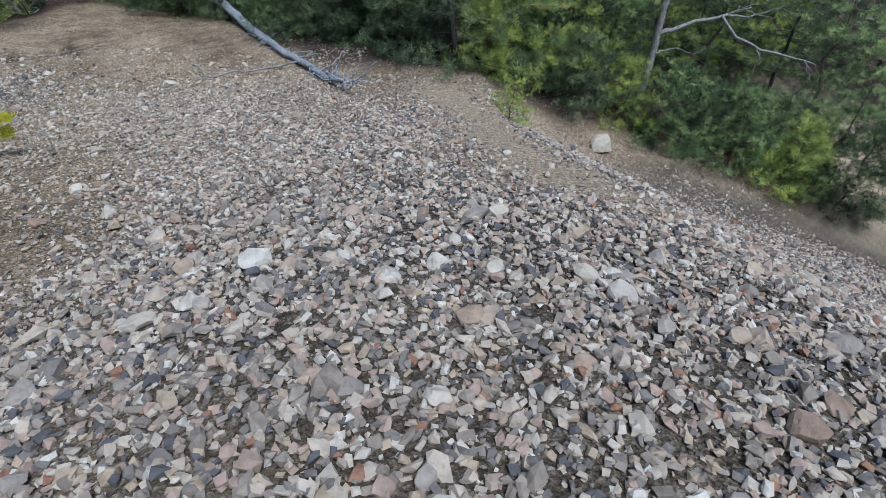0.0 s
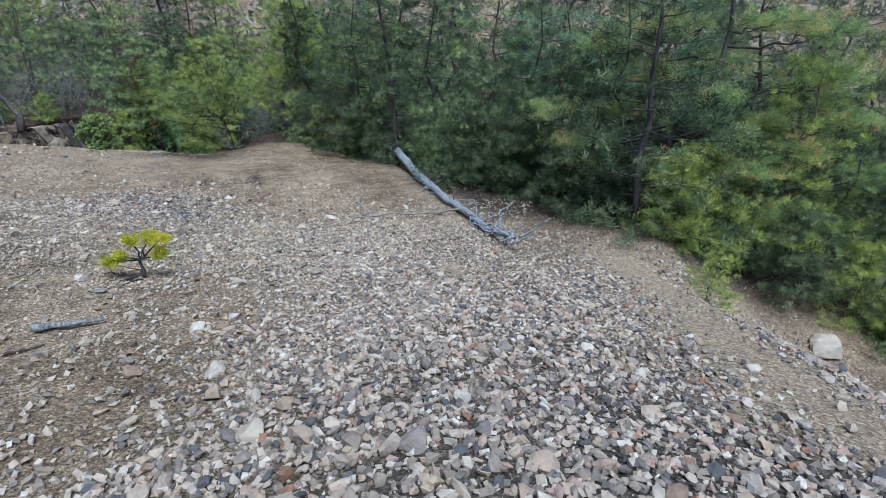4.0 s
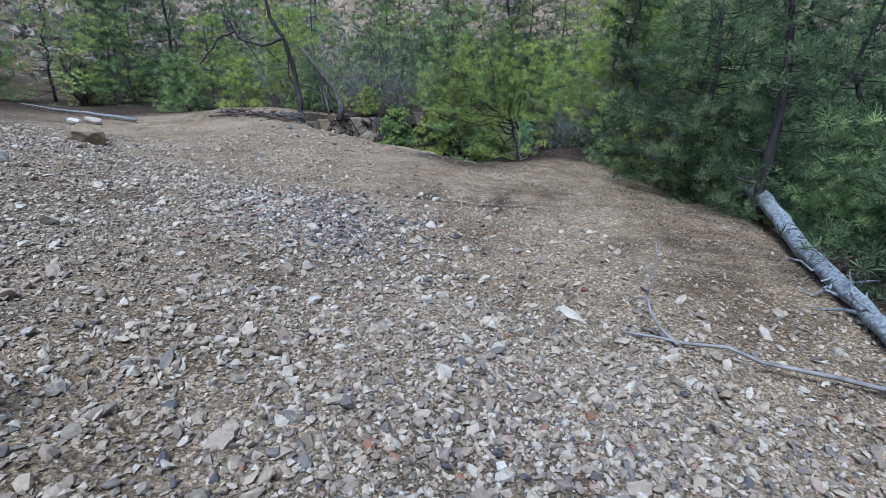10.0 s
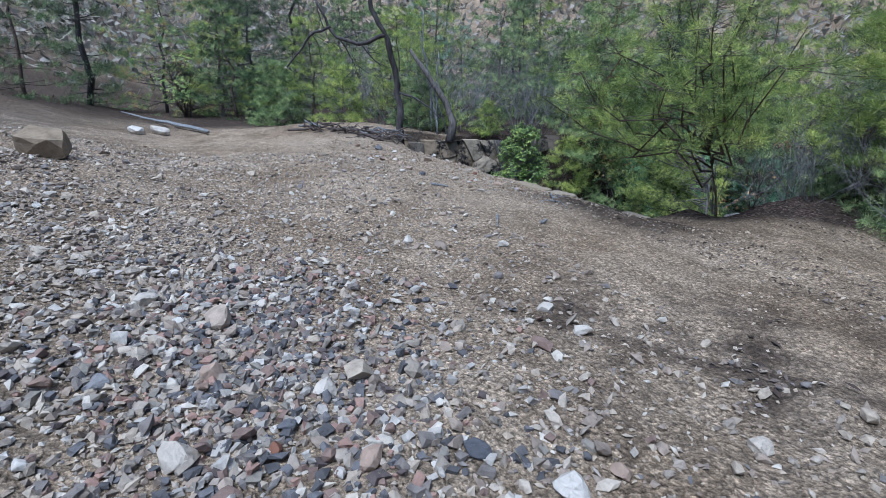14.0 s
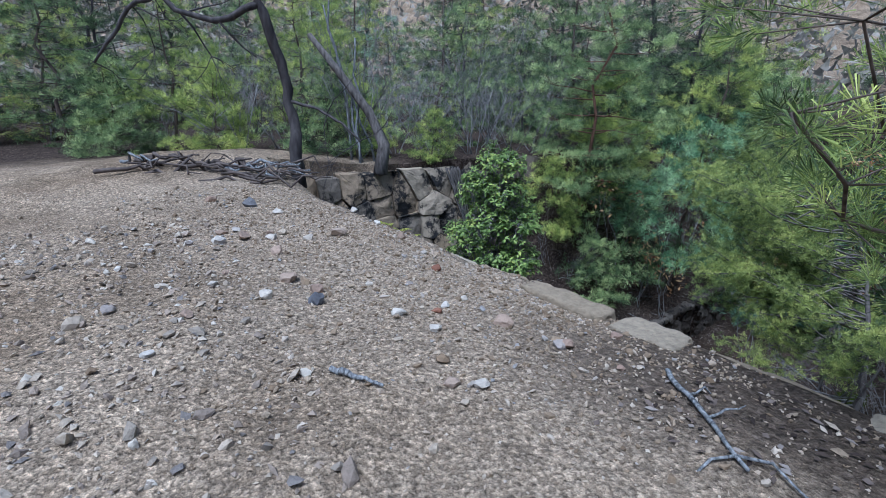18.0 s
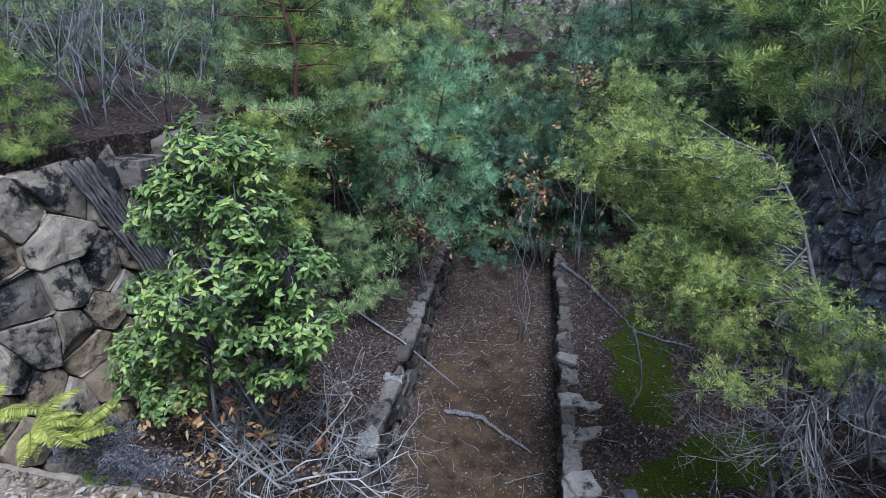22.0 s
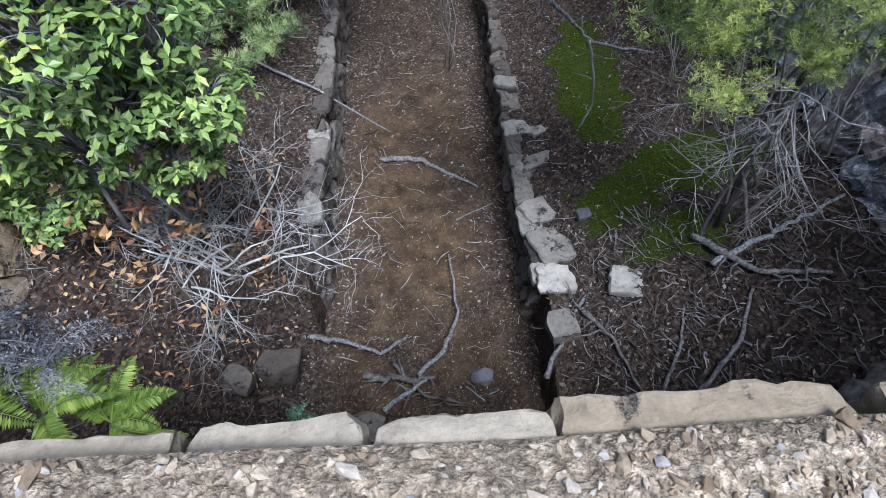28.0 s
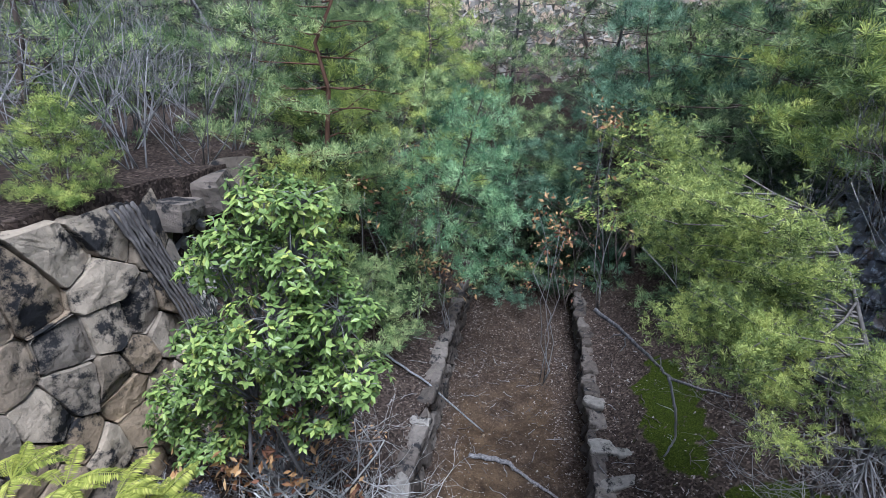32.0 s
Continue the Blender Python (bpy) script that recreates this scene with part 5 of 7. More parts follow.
def whorl(wood, lg, r, height, reach, leaf, n_ends, bottom=0.18, forks=7):
    stems = []
    for k in range(forks):
        a = r.uniform(0, 2 * np.pi)
        e = np.array([math.cos(a) * reach * r.uniform(0.1, 0.6), math.sin(a) * reach * r.uniform(0.1, 0.6), height * r.uniform(0.6, 0.97)])
        c = curve(r, (r.normal(0, 0.05), r.normal(0, 0.05), -0.1), e, -0.04, 0.05, 9)
        wood.tube(c, np.linspace(0.028, 0.007, 9), 5)
        stems.append(c)
    # clumps of shoots, so that the outline is uneven and has gaps
    clumps = []
    for k in range(75):
        h = r.uniform(bottom, 1.0)
        rad = reach * (0.45 + 0.55 * math.sin(math.pi * min(1, 0.15 + 0.8 * h)))* (1.0 if h < 0.75 else 1.0 - 1.6 * (h - 0.75))
        a = r.uniform(0, 2 * np.pi)
        q = rad * math.sqrt(r.uniform(0.05, 1.0))
        clumps.append((math.cos(a) * q, math.sin(a) * q, h * height))
    P = []
    for k in range(n_ends):
        c = clumps[int(r.integers(0, len(clumps)))]
        P.append(np.array(c) + r.normal(size=3) * np.array([0.15, 0.15, 0.10]) * reach)
    P = np.array(P)
    for p in P:
        s = stems[int(r.integers(0, len(stems)))]
        j = int(np.argmin(np.linalg.norm(s - p - [0, 0, -0.25], axis=1)))
        wood.tube(curve(r, s[j], p, -0.05, 0.04, 4), [0.006, 0.005, 0.004, 0.003], 3)
    m = 8
    pos = np.repeat(P, m, 0)
    n = len(pos)
    out = P * np.array([1, 1, 0.0])
    out = out / (np.linalg.norm(out, axis=1, keepdims=True) + 1e-6) * 0.5 + [0, 0, 0.75]
    ang = np.tile(np.arange(m) * 2 * np.pi / m, len(P)) + np.repeat(r.uniform(0, 6.3, len(P)), m)
    out = np.repeat(out / np.linalg.norm(out, axis=1, keepdims=True), m, 0)
    s1 = np.cross(out, [0.3, 0.9, 0.1])
    s1 /= np.linalg.norm(s1, axis=1, keepdims=True)
    s2 = np.cross(out, s1)
    way = s1 * np.cos(ang)[:, None] + s2 * np.sin(ang)[:, None] + out * r.uniform(-0.1, 0.55, (n, 1))
    lg.leaves(pos + r.normal(size=(n, 3)) * 0.008, way, out, leaf * r.uniform(0.7, 1.2, n), leaf * 0.36 * r.uniform(0.8, 1.2, n), 0.12)


PINES = {
    "green": [make_pine("pine_tree", 11 + k, 4.2, 2.1, NEEDLE, BARK, "young green pine at the edge of the wood") for k in range(3)],
    "yellow": [make_pine("pine_tree", 31 + k, 4.4, 2.3, NEEDLE_YELLOW, BARK, "yellow-green young pine with long light needles", 0.95, 0.14, 0.18) for k in range(2)],
    "blue": [make_pine("pine_tree", 51 + k, 3.8, 2.0, NEEDLE_BLUE, BARK, "soft blue-green young pine", 1.1, 0.13) for k in range(2)],
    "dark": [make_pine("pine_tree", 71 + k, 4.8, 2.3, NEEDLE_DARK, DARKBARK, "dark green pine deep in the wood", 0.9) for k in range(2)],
    "rust": [make_pine("pine_tree", 91, 5.2, 3.0, NEEDLE_RUST, DARKBARK, "spreading pine with rust-coloured needle tips", 0.8, 0.13)],
    "column": [make_pine("conifer", 101, 6.0, 0.75, NEEDLE_DARK, DARKBARK, "narrow dark green conifer in the wood", 2.4, 0.10, 0.03, 22, 0.010)],
    "tall": [make_pine("pine_tree", 111, 6.5, 2.2, NEEDLE, REDBARK, "slender pine with reddish trunk", 1.3, 0.13, 0.16, slim=0.6)],
    "sapling": [make_pine("pine_sapling", 121 + k, 1.5, 1.0, NEEDLE_YELLOW, BARK, "small yellow-green pine with dense bright needles", 2.2, 0.11, 0.05, 28, 0.006) for k in range(2)],
    # darker needles put the shade of gully and wood into the colour
    "shade": [make_pine("pine_sapling", 135 + k, 1.7, 1.1, NEEDLE_DARK, DARKBARK, "low green pine with needles darkened for shade", 2.2, 0.11, 0.05, 28, 0.0065) for k in range(2)],
    "bushy": [make_pine("pine_sapling", 125 + k, 1.7, 1.1, NEEDLE, BARK, "low bushy green pine at the edge of the wood", 2.2, 0.11, 0.05, 28, 0.0065) for k in range(2)],
}
FAR = {
    "green": make_pine("pine_tree", 12, 4.2, 1.8, NEEDLE, BARK, "young green pine among others in the wood", coarse=True),
    "yellow": make_pine("pine_tree", 33, 4.4, 2.0, NEEDLE_YELLOW, BARK, "yellow-green pine among others in the wood", coarse=True),
    "blue": make_pine("pine_tree", 53, 3.8, 1.7, NEEDLE_BLUE, BARK, "blue-green pine among others in the wood", coarse=True),
    "dark": make_pine("pine_tree", 74, 4.8, 2.0, NEEDLE_DARK, DARKBARK, "dark green pine deep in the wood", coarse=True),
    "column": make_pine("conifer", 104, 6.0, 0.8, NEEDLE_DARK, DARKBARK, "narrow dark green conifer in the wood", 1.6, 0.12, 0.03, coarse=True),
    "tall": make_pine("pine_tree", 114, 6.0, 2.2, NEEDLE, BARK, "tall green pine among others in the wood", coarse=True, low=0.06),
}
OVER = make_pine("pine_tree", 57, 4.0, 1.9, NEEDLE_SOFT, BARK, "soft blue-green pine leaning over the stone channel", 1.5, 0.13, 0.46)
BARES = [make_bare("bare_shrub", 131 + k, 2.6, 6, TWIG, "leafless grey thicket of thin stems") for k in range(2)]
BARES += [make_bare("bare_shrub", 141, 2.2, 6, DARKTWIG, "leafless brown thicket of thin stems")]
DRY = make_bare("dry_shrub", 151, 1.5, 5, DARKTWIG, "dry shrub with brown and orange leaves", 0.6, 2, 0.009, AUTUMN)
BUSHFAR = make_pine("pine_sapling", 128, 2.2, 1.5, NEEDLE, BARK, "low bushy green pine among others in the wood", 1.6, coarse=True)
# needle colour darkened in place of the shade deep in the wood
THICKET = make_pine("pine_sapling", 129, 3.0, 2.0, NEEDLE_DARK, DARKBARK, "pine thicket with needles darkened for the shade of the wood", 1.15, coarse=True)
LEAFY = make_leafy("leafy_shrub", 161, 1.8, 0.9, "broad-leaved green shrub in the wood", GLOSSY, 0.07, 260)


def plant(proto, x, y, scale=1.0, turn=None, z=None, group=None, label=None, lean=0.0):
    z = float(ground_z(x, y)) if z is None else z
    ob = copy_thing(proto, pose(x, y, z - 0.02, lean, 0, rng.uniform(0, 360) if turn is None else turn))
    ob.scale = (scale, scale, scale)
    if label:
        ob["label"] = label
    return ob


rng = np.random.default_rng(21)
FIXED = (
    ("blue", 0, -1.2, 13.6, 1.15), ("green", 1, -3.1, 14.2, 1.1), ("dark", 1, -5.4, 16.4, 1.1),
    ("dark", 0, -6.9, 14.8, 0.95), ("green", 1, -7.3, 16.4, 1.1), ("column", 0, -8.9, 16.2, 0.9), ("column", 0, -7.2, 17.3, 1.05),
    ("yellow", 0, -9.6, 16.6, 0.9), ("yellow", 1, -10.4, 16.6, 0.9), ("green", 2, -9.9, 18.2, 1.0), ("green", 0, -2.6, 11.9, 0.55),
    ("blue", 1, 0.2, 12.4, 1.1), ("yellow", 1, 2.4, 10.6, 0.75), ("green", 1, 3.2, 12.4, 0.8), ("dark", 0, 5.2, 13.4, 1.1),
    ("green", 2, 6.3, 12.6, 0.75), ("yellow", 0, 6.8, 12.6, 0.8), ("dark", 1, 2.4, 13.8, 1.1), ("green", 1, 7.8, 10.6, 0.85),
    ("tall", 0, -17.5, 17.5, 0.85), ("green", 0, -19.2, 19.0, 1.0), ("blue", 0, -13.2, 22.4, 1.2), ("green", 1, -15.9, 22.2, 1.25),
    ("yellow", 1, -17.6, 21.4, 1.0), ("green", 2, -11.6, 20.6, 1.2), ("blue", 1, -10.6, 22.6, 1.2), ("dark", 0, -13.9, 25.0, 1.3),
    ("dark", 0, 3.3, 10.7, 0.55), ("yellow", 1, 5.0, 12.0, 0.5), ("dark", 1, 5.9, 11.9, 0.7), ("dark", 0, 7.4, 11.6, 0.8), ("green", 1, 2.0, 10.4, 0.45),
    ("green", 1, 7.6, 9.3, 0.6), ("yellow", 0, -22.2, 10.7, 0.7), ("yellow", 1, -21.0, 13.2, 0.75), ("green", 1, -24.8, 8.6, 1.0), ("rust", 0, -27.5, 6.3, 0.9),
    ("dark", 1, -29.0, 9.6, 1.1), ("green", 2, -26.0, 13.0, 1.1), ("yellow", 0, -23.4, 14.2, 0.8), ("green", 0, -20.4, 15.8, 0.9))
for kind, k, x, y, s in FIXED:
    plant(FAR[kind] if y > 24 and kind in FAR else PINES[kind][k], x, y, s)
plant(OVER, -16.5, 19.44, 1.0, turn=39, z=-5.1, lean=28)
plant(PINES["blue"][0], -15.5, 21.9, 0.85, z=-5.9)
plant(PINES["blue"][1], -14.1, 21.6, 0.7, z=-5.4)
# pines close the channel; their darkened needles also stand for the shaded opening
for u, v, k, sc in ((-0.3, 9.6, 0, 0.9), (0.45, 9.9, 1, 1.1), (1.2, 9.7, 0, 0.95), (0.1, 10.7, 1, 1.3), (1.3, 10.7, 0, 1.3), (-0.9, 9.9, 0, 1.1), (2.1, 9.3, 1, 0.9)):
    plant(PINES["shade"][k], *to_world(u, v), sc, label="low green pine darkened for shade, closing the end of the channel")
plant(PINES["sapling"][0], -18.15, 14.5, 0.55, label="small yellow-green pine on top of the wall")
plant(PINES["sapling"][1], -18.9, 13.6, 0.6, label="small yellow-green pine on top of the wall")
for kind, k, x, y, s in (("sapling", 0, -17.3, 16.6, 0.9), ("bushy", 0, -17.0, 18.3, 1.3), ("bushy", 1, -16.6, 17.2, 0.7), ("sapling", 1, -17.9, 18.6, 1.4), ("bushy", 1, -12.0, 19.6, 1.2),
                         ("bushy", 0, -8.9, 15.8, 0.8), ("sapling", 1, -8.0, 15.2, 0.8), ("bushy", 1, -6.6, 14.5, 0.9), ("bushy", 0, -4.0, 13.2, 0.9), ("shade", 0, -5.3, 13.9, 0.8),
                         ("shade", 1, 2.6, 9.9, 0.9), ("sapling", 0, 3.7, 10.0, 0.8), ("bushy", 0, 4.6, 9.7, 0.9), ("bushy", 1, 5.8, 9.4, 0.9), ("sapling", 1, 6.7, 9.1, 0.9), ("shade", 0, 8.0, 8.9, 1.2), ("shade", 1, 7.0, 9.9, 0.9), ("shade", 0, 5.2, 9.9, 0.8),
                         ("shade", 0, 1.6, 10.3, 0.9), ("green", 0, -0.4, 12.2, 0.75), ("dark", 1, -1.3, 11.6, 0.55), ("sapling", 0, 0.75, 9.7, 0.85), ("sapling", 1, 1.3, 10.0, 1.0), ("shade", 0, -0.9, 10.6, 0.75), ("shade", 1, -1.9, 11.2, 0.85), ("shade", 0, -3.0, 12.2, 0.8), ("shade", 1, -0.1, 10.2, 0.7), ("bushy", 1, -4.3, 13.0, 0.6), ("shade", 1, -2.4, 11.9, 1.0), ("dark", 0, -1.9, 12.2, 0.8), ("bushy", 0, -19.4, 13.0, 0.9), ("sapling", 0, -20.6, 11.3, 1.0), ("bushy", 1, -21.8, 9.6, 1.0)):
    plant(PINES[kind][k], x, y, s)
plant(PINES["yellow"][0], 1.1, 8.05, 0.23, z=-2.75, label="tiny yellow-green pine on the lip of the gully")


def taken(x, y, pts, d):
    return any((x - a) ** 2 + (y - b) ** 2 < d * d for a, b in pts)


def wooded(x, y):
    u, v = to_local(x, y)
    lit = soil(np.array([x]), np.array([y]), None)[1][0]
    if -3.6 < u < 4.6 and -0.5 < v < 11 or lit < 0.9:
        return False
    if v > -0.5 and (u < 6.5 and u > 4.0) and v < 3.2:
        return False
    return y > 9 or x < -21 or y < -4


spots = [(x, y) for _, _, x, y, _ in FIXED] + [(4.4, 10.2), (5.6, 10.2), (6.8, 10.2), (5.2, 9.0)]
kinds = ["green", "dark", "green", "dark", "yellow", "blue", "tall", "column", "dark"]
count = 0
for _ in range(3000):
    x, y = rng.uniform(-38, 16), rng.uniform(3, 34)
    u, v = to_local(x, y)
    if count < 62 and wooded(x, y) and not (-8.5 < u < -2.5 and -3 < v < 9) and not taken(x, y, spots, 1.7 + 0.06 * max(0, y - 16)):
        k = kinds[int(rng.integers(0, len(kinds)))]
        plant(FAR[k], x, y, rng.uniform(0.85, 1.4))
        spots.append((x, y))
        count += 1
# undergrowth between the trees
low = [(4.4, 10.2), (5.4, 10.2), (6.4, 10.2)]
count = 0
for _ in range(3000):
    x, y = rng.uniform(-30, 9), rng.uniform(6, 24)
    if count < 50 and wooded(x, y) and not taken(x, y, low, 1.0):
        p = (BARES[0], BARES[1], BARES[2], BARES[0], BARES[2], DRY, LEAFY)[int(rng.integers(0, 7))]
        size, turn = rng.uniform(0.6, 1.25), rng.uniform(0, 360)
        if not (-4.0 < x < 1.5 and y < 12.0):
            plant(p, x, y, size, turn)
        low.append((x, y))
        count += 1
# a second rank of young pines behind the edge, darkened to stand for shade
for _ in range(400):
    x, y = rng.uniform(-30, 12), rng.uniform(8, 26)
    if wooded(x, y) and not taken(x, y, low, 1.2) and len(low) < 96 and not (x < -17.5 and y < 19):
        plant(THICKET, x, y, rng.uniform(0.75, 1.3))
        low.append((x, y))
# thick growth behind the end of the pit and along its east side
for _ in range(34):
    u, v = rng.uniform(-6.5, 6.5), rng.uniform(10.5, 17.0)
    x, y = to_world(u, v)
    plant((BUSHFAR, BARES[0], BUSHFAR, LEAFY, BARES[2], BUSHFAR)[int(rng.integers(0, 6))], x, y, rng.uniform(0.8, 1.4), z=float(upper(x, y)) - 0.4 if abs(u) > 3.0 or v > 15.5 else None)
for u, v, k, s in ((4.4, 2.9, 0, 0.4), (5.3, 3.4, 1, 0.7), (6.4, 3.1, 0, 0.7), (7.4, 1.9, 1, 0.6), (4.6, 4.3, 1, 0.9)):
    plant(PINES["bushy"][k], *to_world(u, v), s)
for u, v, k, s in ((4.4, 2.2, 0, 0.6), (4.9, 2.9, 2, 0.7), (5.6, 2.6, 0, 0.8), (6.3, 2.2, 2, 0.7), (5.1, 3.6, 1, 0.9), (6.9, 1.6, 0, 0.7), (5.9, 3.2, 0, 0.9), (7.6, 1.2, 1, 0.7)):
    plant(BARES[k], *to_world(u, v), s)
for x, y, k, s in ((-10.2, 16.3, 0, 0.8), (-9.5, 16.0, 2, 0.8), (-8.9, 15.6, 0, 0.8), (-10.5, 17.2, 1, 0.9), (-8.3, 15.1, 2, 0.7), (-7.6, 14.8, 0, 0.7), (-10.9, 15.5, 0, 0.6), (-18.6, 15.6, 0, 1.0), (-19.3, 14.3, 1, 1.1), (-19.9, 13.5, 0, 0.9), (-18.4, 17.0, 0, 1.0), (-19.6, 16.4, 1, 1.1), (-20.9, 14.8, 0, 1.1), (-21.2, 12.6, 1, 1.0), (-17.9, 19.4, 0, 1.0), (-20.6, 17.4, 0, 1.1), (-22.3, 13.3, 1, 1.1), (-8.5, 15.0, 0, 0.7), (-9.0, 16.2, 1, 0.8), (-18.7, 13.3, 0, 1.1), (-18.9, 14.9, 1, 1.0), (-19.6, 12.6, 2, 0.9), (-20.3, 11.6, 0, 1.0), (-18.3, 16.2, 1, 0.9)):
    plant(BARES[k], x, y, s)
for u, v, k, s in ((PIT_R - 0.25, 1.5, 0, 0.55), (PIT_R - 0.1, 2.2, 2, 0.6), (PIT_R + 0.1, 2.9, 0, 0.7), (PIT_R - 0.2, 3.5, 1, 0.6), (PIT_R, 4.2, 2, 0.7), (PIT_R - 0.1, 4.9, 0, 0.7)):
    plant(BARES[k], *to_world(u, v), s, turn=u * 900 + v * 77, z=-2.5)
plant(LEAFY, *to_world(PIT_R + 0.35, 3.9), 0.6, turn=40)
for u, v, kind, k, s in ((4.3, 5.2, "sapling", 0, 1.1), (4.7, 6.2, "bushy", 0, 1.2), (4.3, 7.0, "sapling", 1, 1.2), (5.3, 5.0, "bushy", 1, 1.1), (5.5, 6.6, "sapling", 0, 1.4), (5.0, 4.2, "sapling", 1, 0.9), (6.2, 4.6, "bushy", 0, 1.2), (6.0, 5.8, "bushy", 1, 1.4)):
    plant(PINES[kind][k], *to_world(u, v), s)
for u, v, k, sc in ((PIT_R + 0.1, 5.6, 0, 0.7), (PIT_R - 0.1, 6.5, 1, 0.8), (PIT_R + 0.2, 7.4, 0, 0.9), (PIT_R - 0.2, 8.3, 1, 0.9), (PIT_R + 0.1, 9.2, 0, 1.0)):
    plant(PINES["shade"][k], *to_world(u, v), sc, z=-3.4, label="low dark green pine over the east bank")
for x, y, z, s in ((-16.35, 18.4, -4.95, 0.9), (-14.2, 19.3, -4.9, 1.0), (-13.5, 20.4, -4.5, 1.6), (-17.0, 20.4, -4.6, 1.3)):
    plant(DRY, x, y, s, z=z)
for x, y, z, s in ((-16.9, 16.6, -4.8, 0.7), (-12.3, 19.0, -4.4, 1.0), (-11.6, 17.6, -3.6, 0.8), (-16.6, 19.4, -4.6, 1.0)):
    plant(BARES[1], x, y, s, z=z)
plant(LEAFY, -12.9, 21.2, 1.5, z=-4.6)
for u, v, s in ((3.4, 2.5, 0.6), (3.4, 3.1, 0.7), (3.1, 3.9, 0.6)):
    plant(BARES[0], *to_world(u, v), s, label="tangle of dead grey twigs under the east wall")
for group in (*PINES.values(), BARES, [DRY], [LEAFY], [OVER], [BUSHFAR, THICKET], list(FAR.values())):
    for proto in group:
        for ob in (*proto.children_recursive, proto):
            bpy.data.objects.remove(ob)


# ---- the glossy-leaved bush in the pit ----
def pit_bush():
    r = np.random.default_rng(5)
    at = np.array([-16.3, 14.6, -5.0])
    bush = thing("evergreen_bush", tuple(at), "tall evergreen bush with whorls of glossy green leaves", "bush")
    wood, lg = Geo(), Geo()
    lobes = ((-15.87, 14.25, -1.86, 0.27), (-15.55, 14.25, -1.88, 0.24), (-16.1, 14.15, -2.2, 0.30), (-15.65, 14.2, -2.25, 0.34), (-16.4, 14.2, -2.5, 0.26), (-15.76, 14.05, -2.7, 0.36),
             (-15.4, 14.32, -2.7, 0.30), (-16.15, 14.0, -3.05, 0.30), (-15.7, 14.15, -3.2, 0.34), (-15.25, 14.25, -3.2, 0.26), (-16.5, 14.1, -3.45, 0.28), (-16.95, 14.15, -3.75, 0.28),
             (-17.15, 14.2, -4.15, 0.26), (-16.6, 14.1, -4.05, 0.30), (-16.15, 14.2, -3.65, 0.26), (-15.6, 14.2, -3.65, 0.24), (-15.85, 14.6, -2.6, 0.34), (-15.8, 14.6, -3.3, 0.34), (-16.45, 14.0, -2.95, 0.2))
    P, out = [], []
    for x, y, z, rad in lobes:
        c = np.array([x, y, z]) - at
        stem = curve(r, (r.normal(0, 0.06), r.normal(0, 0.06), -0.1), c, 0.0, 0.05, 9)
        wood.tube(stem, np.linspace(0.024, 0.007, 9), 5)
        n = int(900 * rad * rad + 10)
        d = unit(r, n) * [1.1, 1.1, 0.6] + [0, 0, 0.22]
        d /= np.linalg.norm(d, axis=1, keepdims=True)
        p = c + d * rad * r.uniform(0.62, 1.12, (n, 1)) * [1, 1, 0.85]
        P.append(p)
        out.append(d * 0.5 + [0, 0, 0.75])
        for q in p[::2]:
            wood.tube(curve(r, stem[int(r.integers(6, 9))], q, -0.03, 0.04, 4), [0.006, 0.005, 0.004, 0.003], 3)
    P, out = np.vstack(P), np.vstack(out)
    m = 7
    n = len(P) * m
    ang = np.tile(np.arange(m) * 2 * np.pi / m, len(P)) + np.repeat(r.uniform(0, 6.3, len(P)), m)
    out = np.repeat(out / np.linalg.norm(out, axis=1, keepdims=True), m, 0)
    s1 = np.cross(out, [0.3, 0.9, 0.1])
    s1 /= np.linalg.norm(s1, axis=1, keepdims=True)
    s2 = np.cross(out, s1)
    way = s1 * np.cos(ang)[:, None] + s2 * np.sin(ang)[:, None] + out * r.uniform(-0.35, 0.7, (n, 1)) + r.normal(size=(n, 3)) * 0.3
    lg.leaves(np.repeat(P, m, 0) - out * r.uniform(0.0, 0.04, (n, 1)), way, out, 0.072 * r.uniform(0.6, 1.2, n), 0.033 * r.uniform(0.8, 1.2, n), 0.2)
    part("branchwork", wood.mesh("branchwork", TWIG, True), bush)
    part("foliage", lg.mesh("foliage", GLOSSY), bush)


pit_bush()


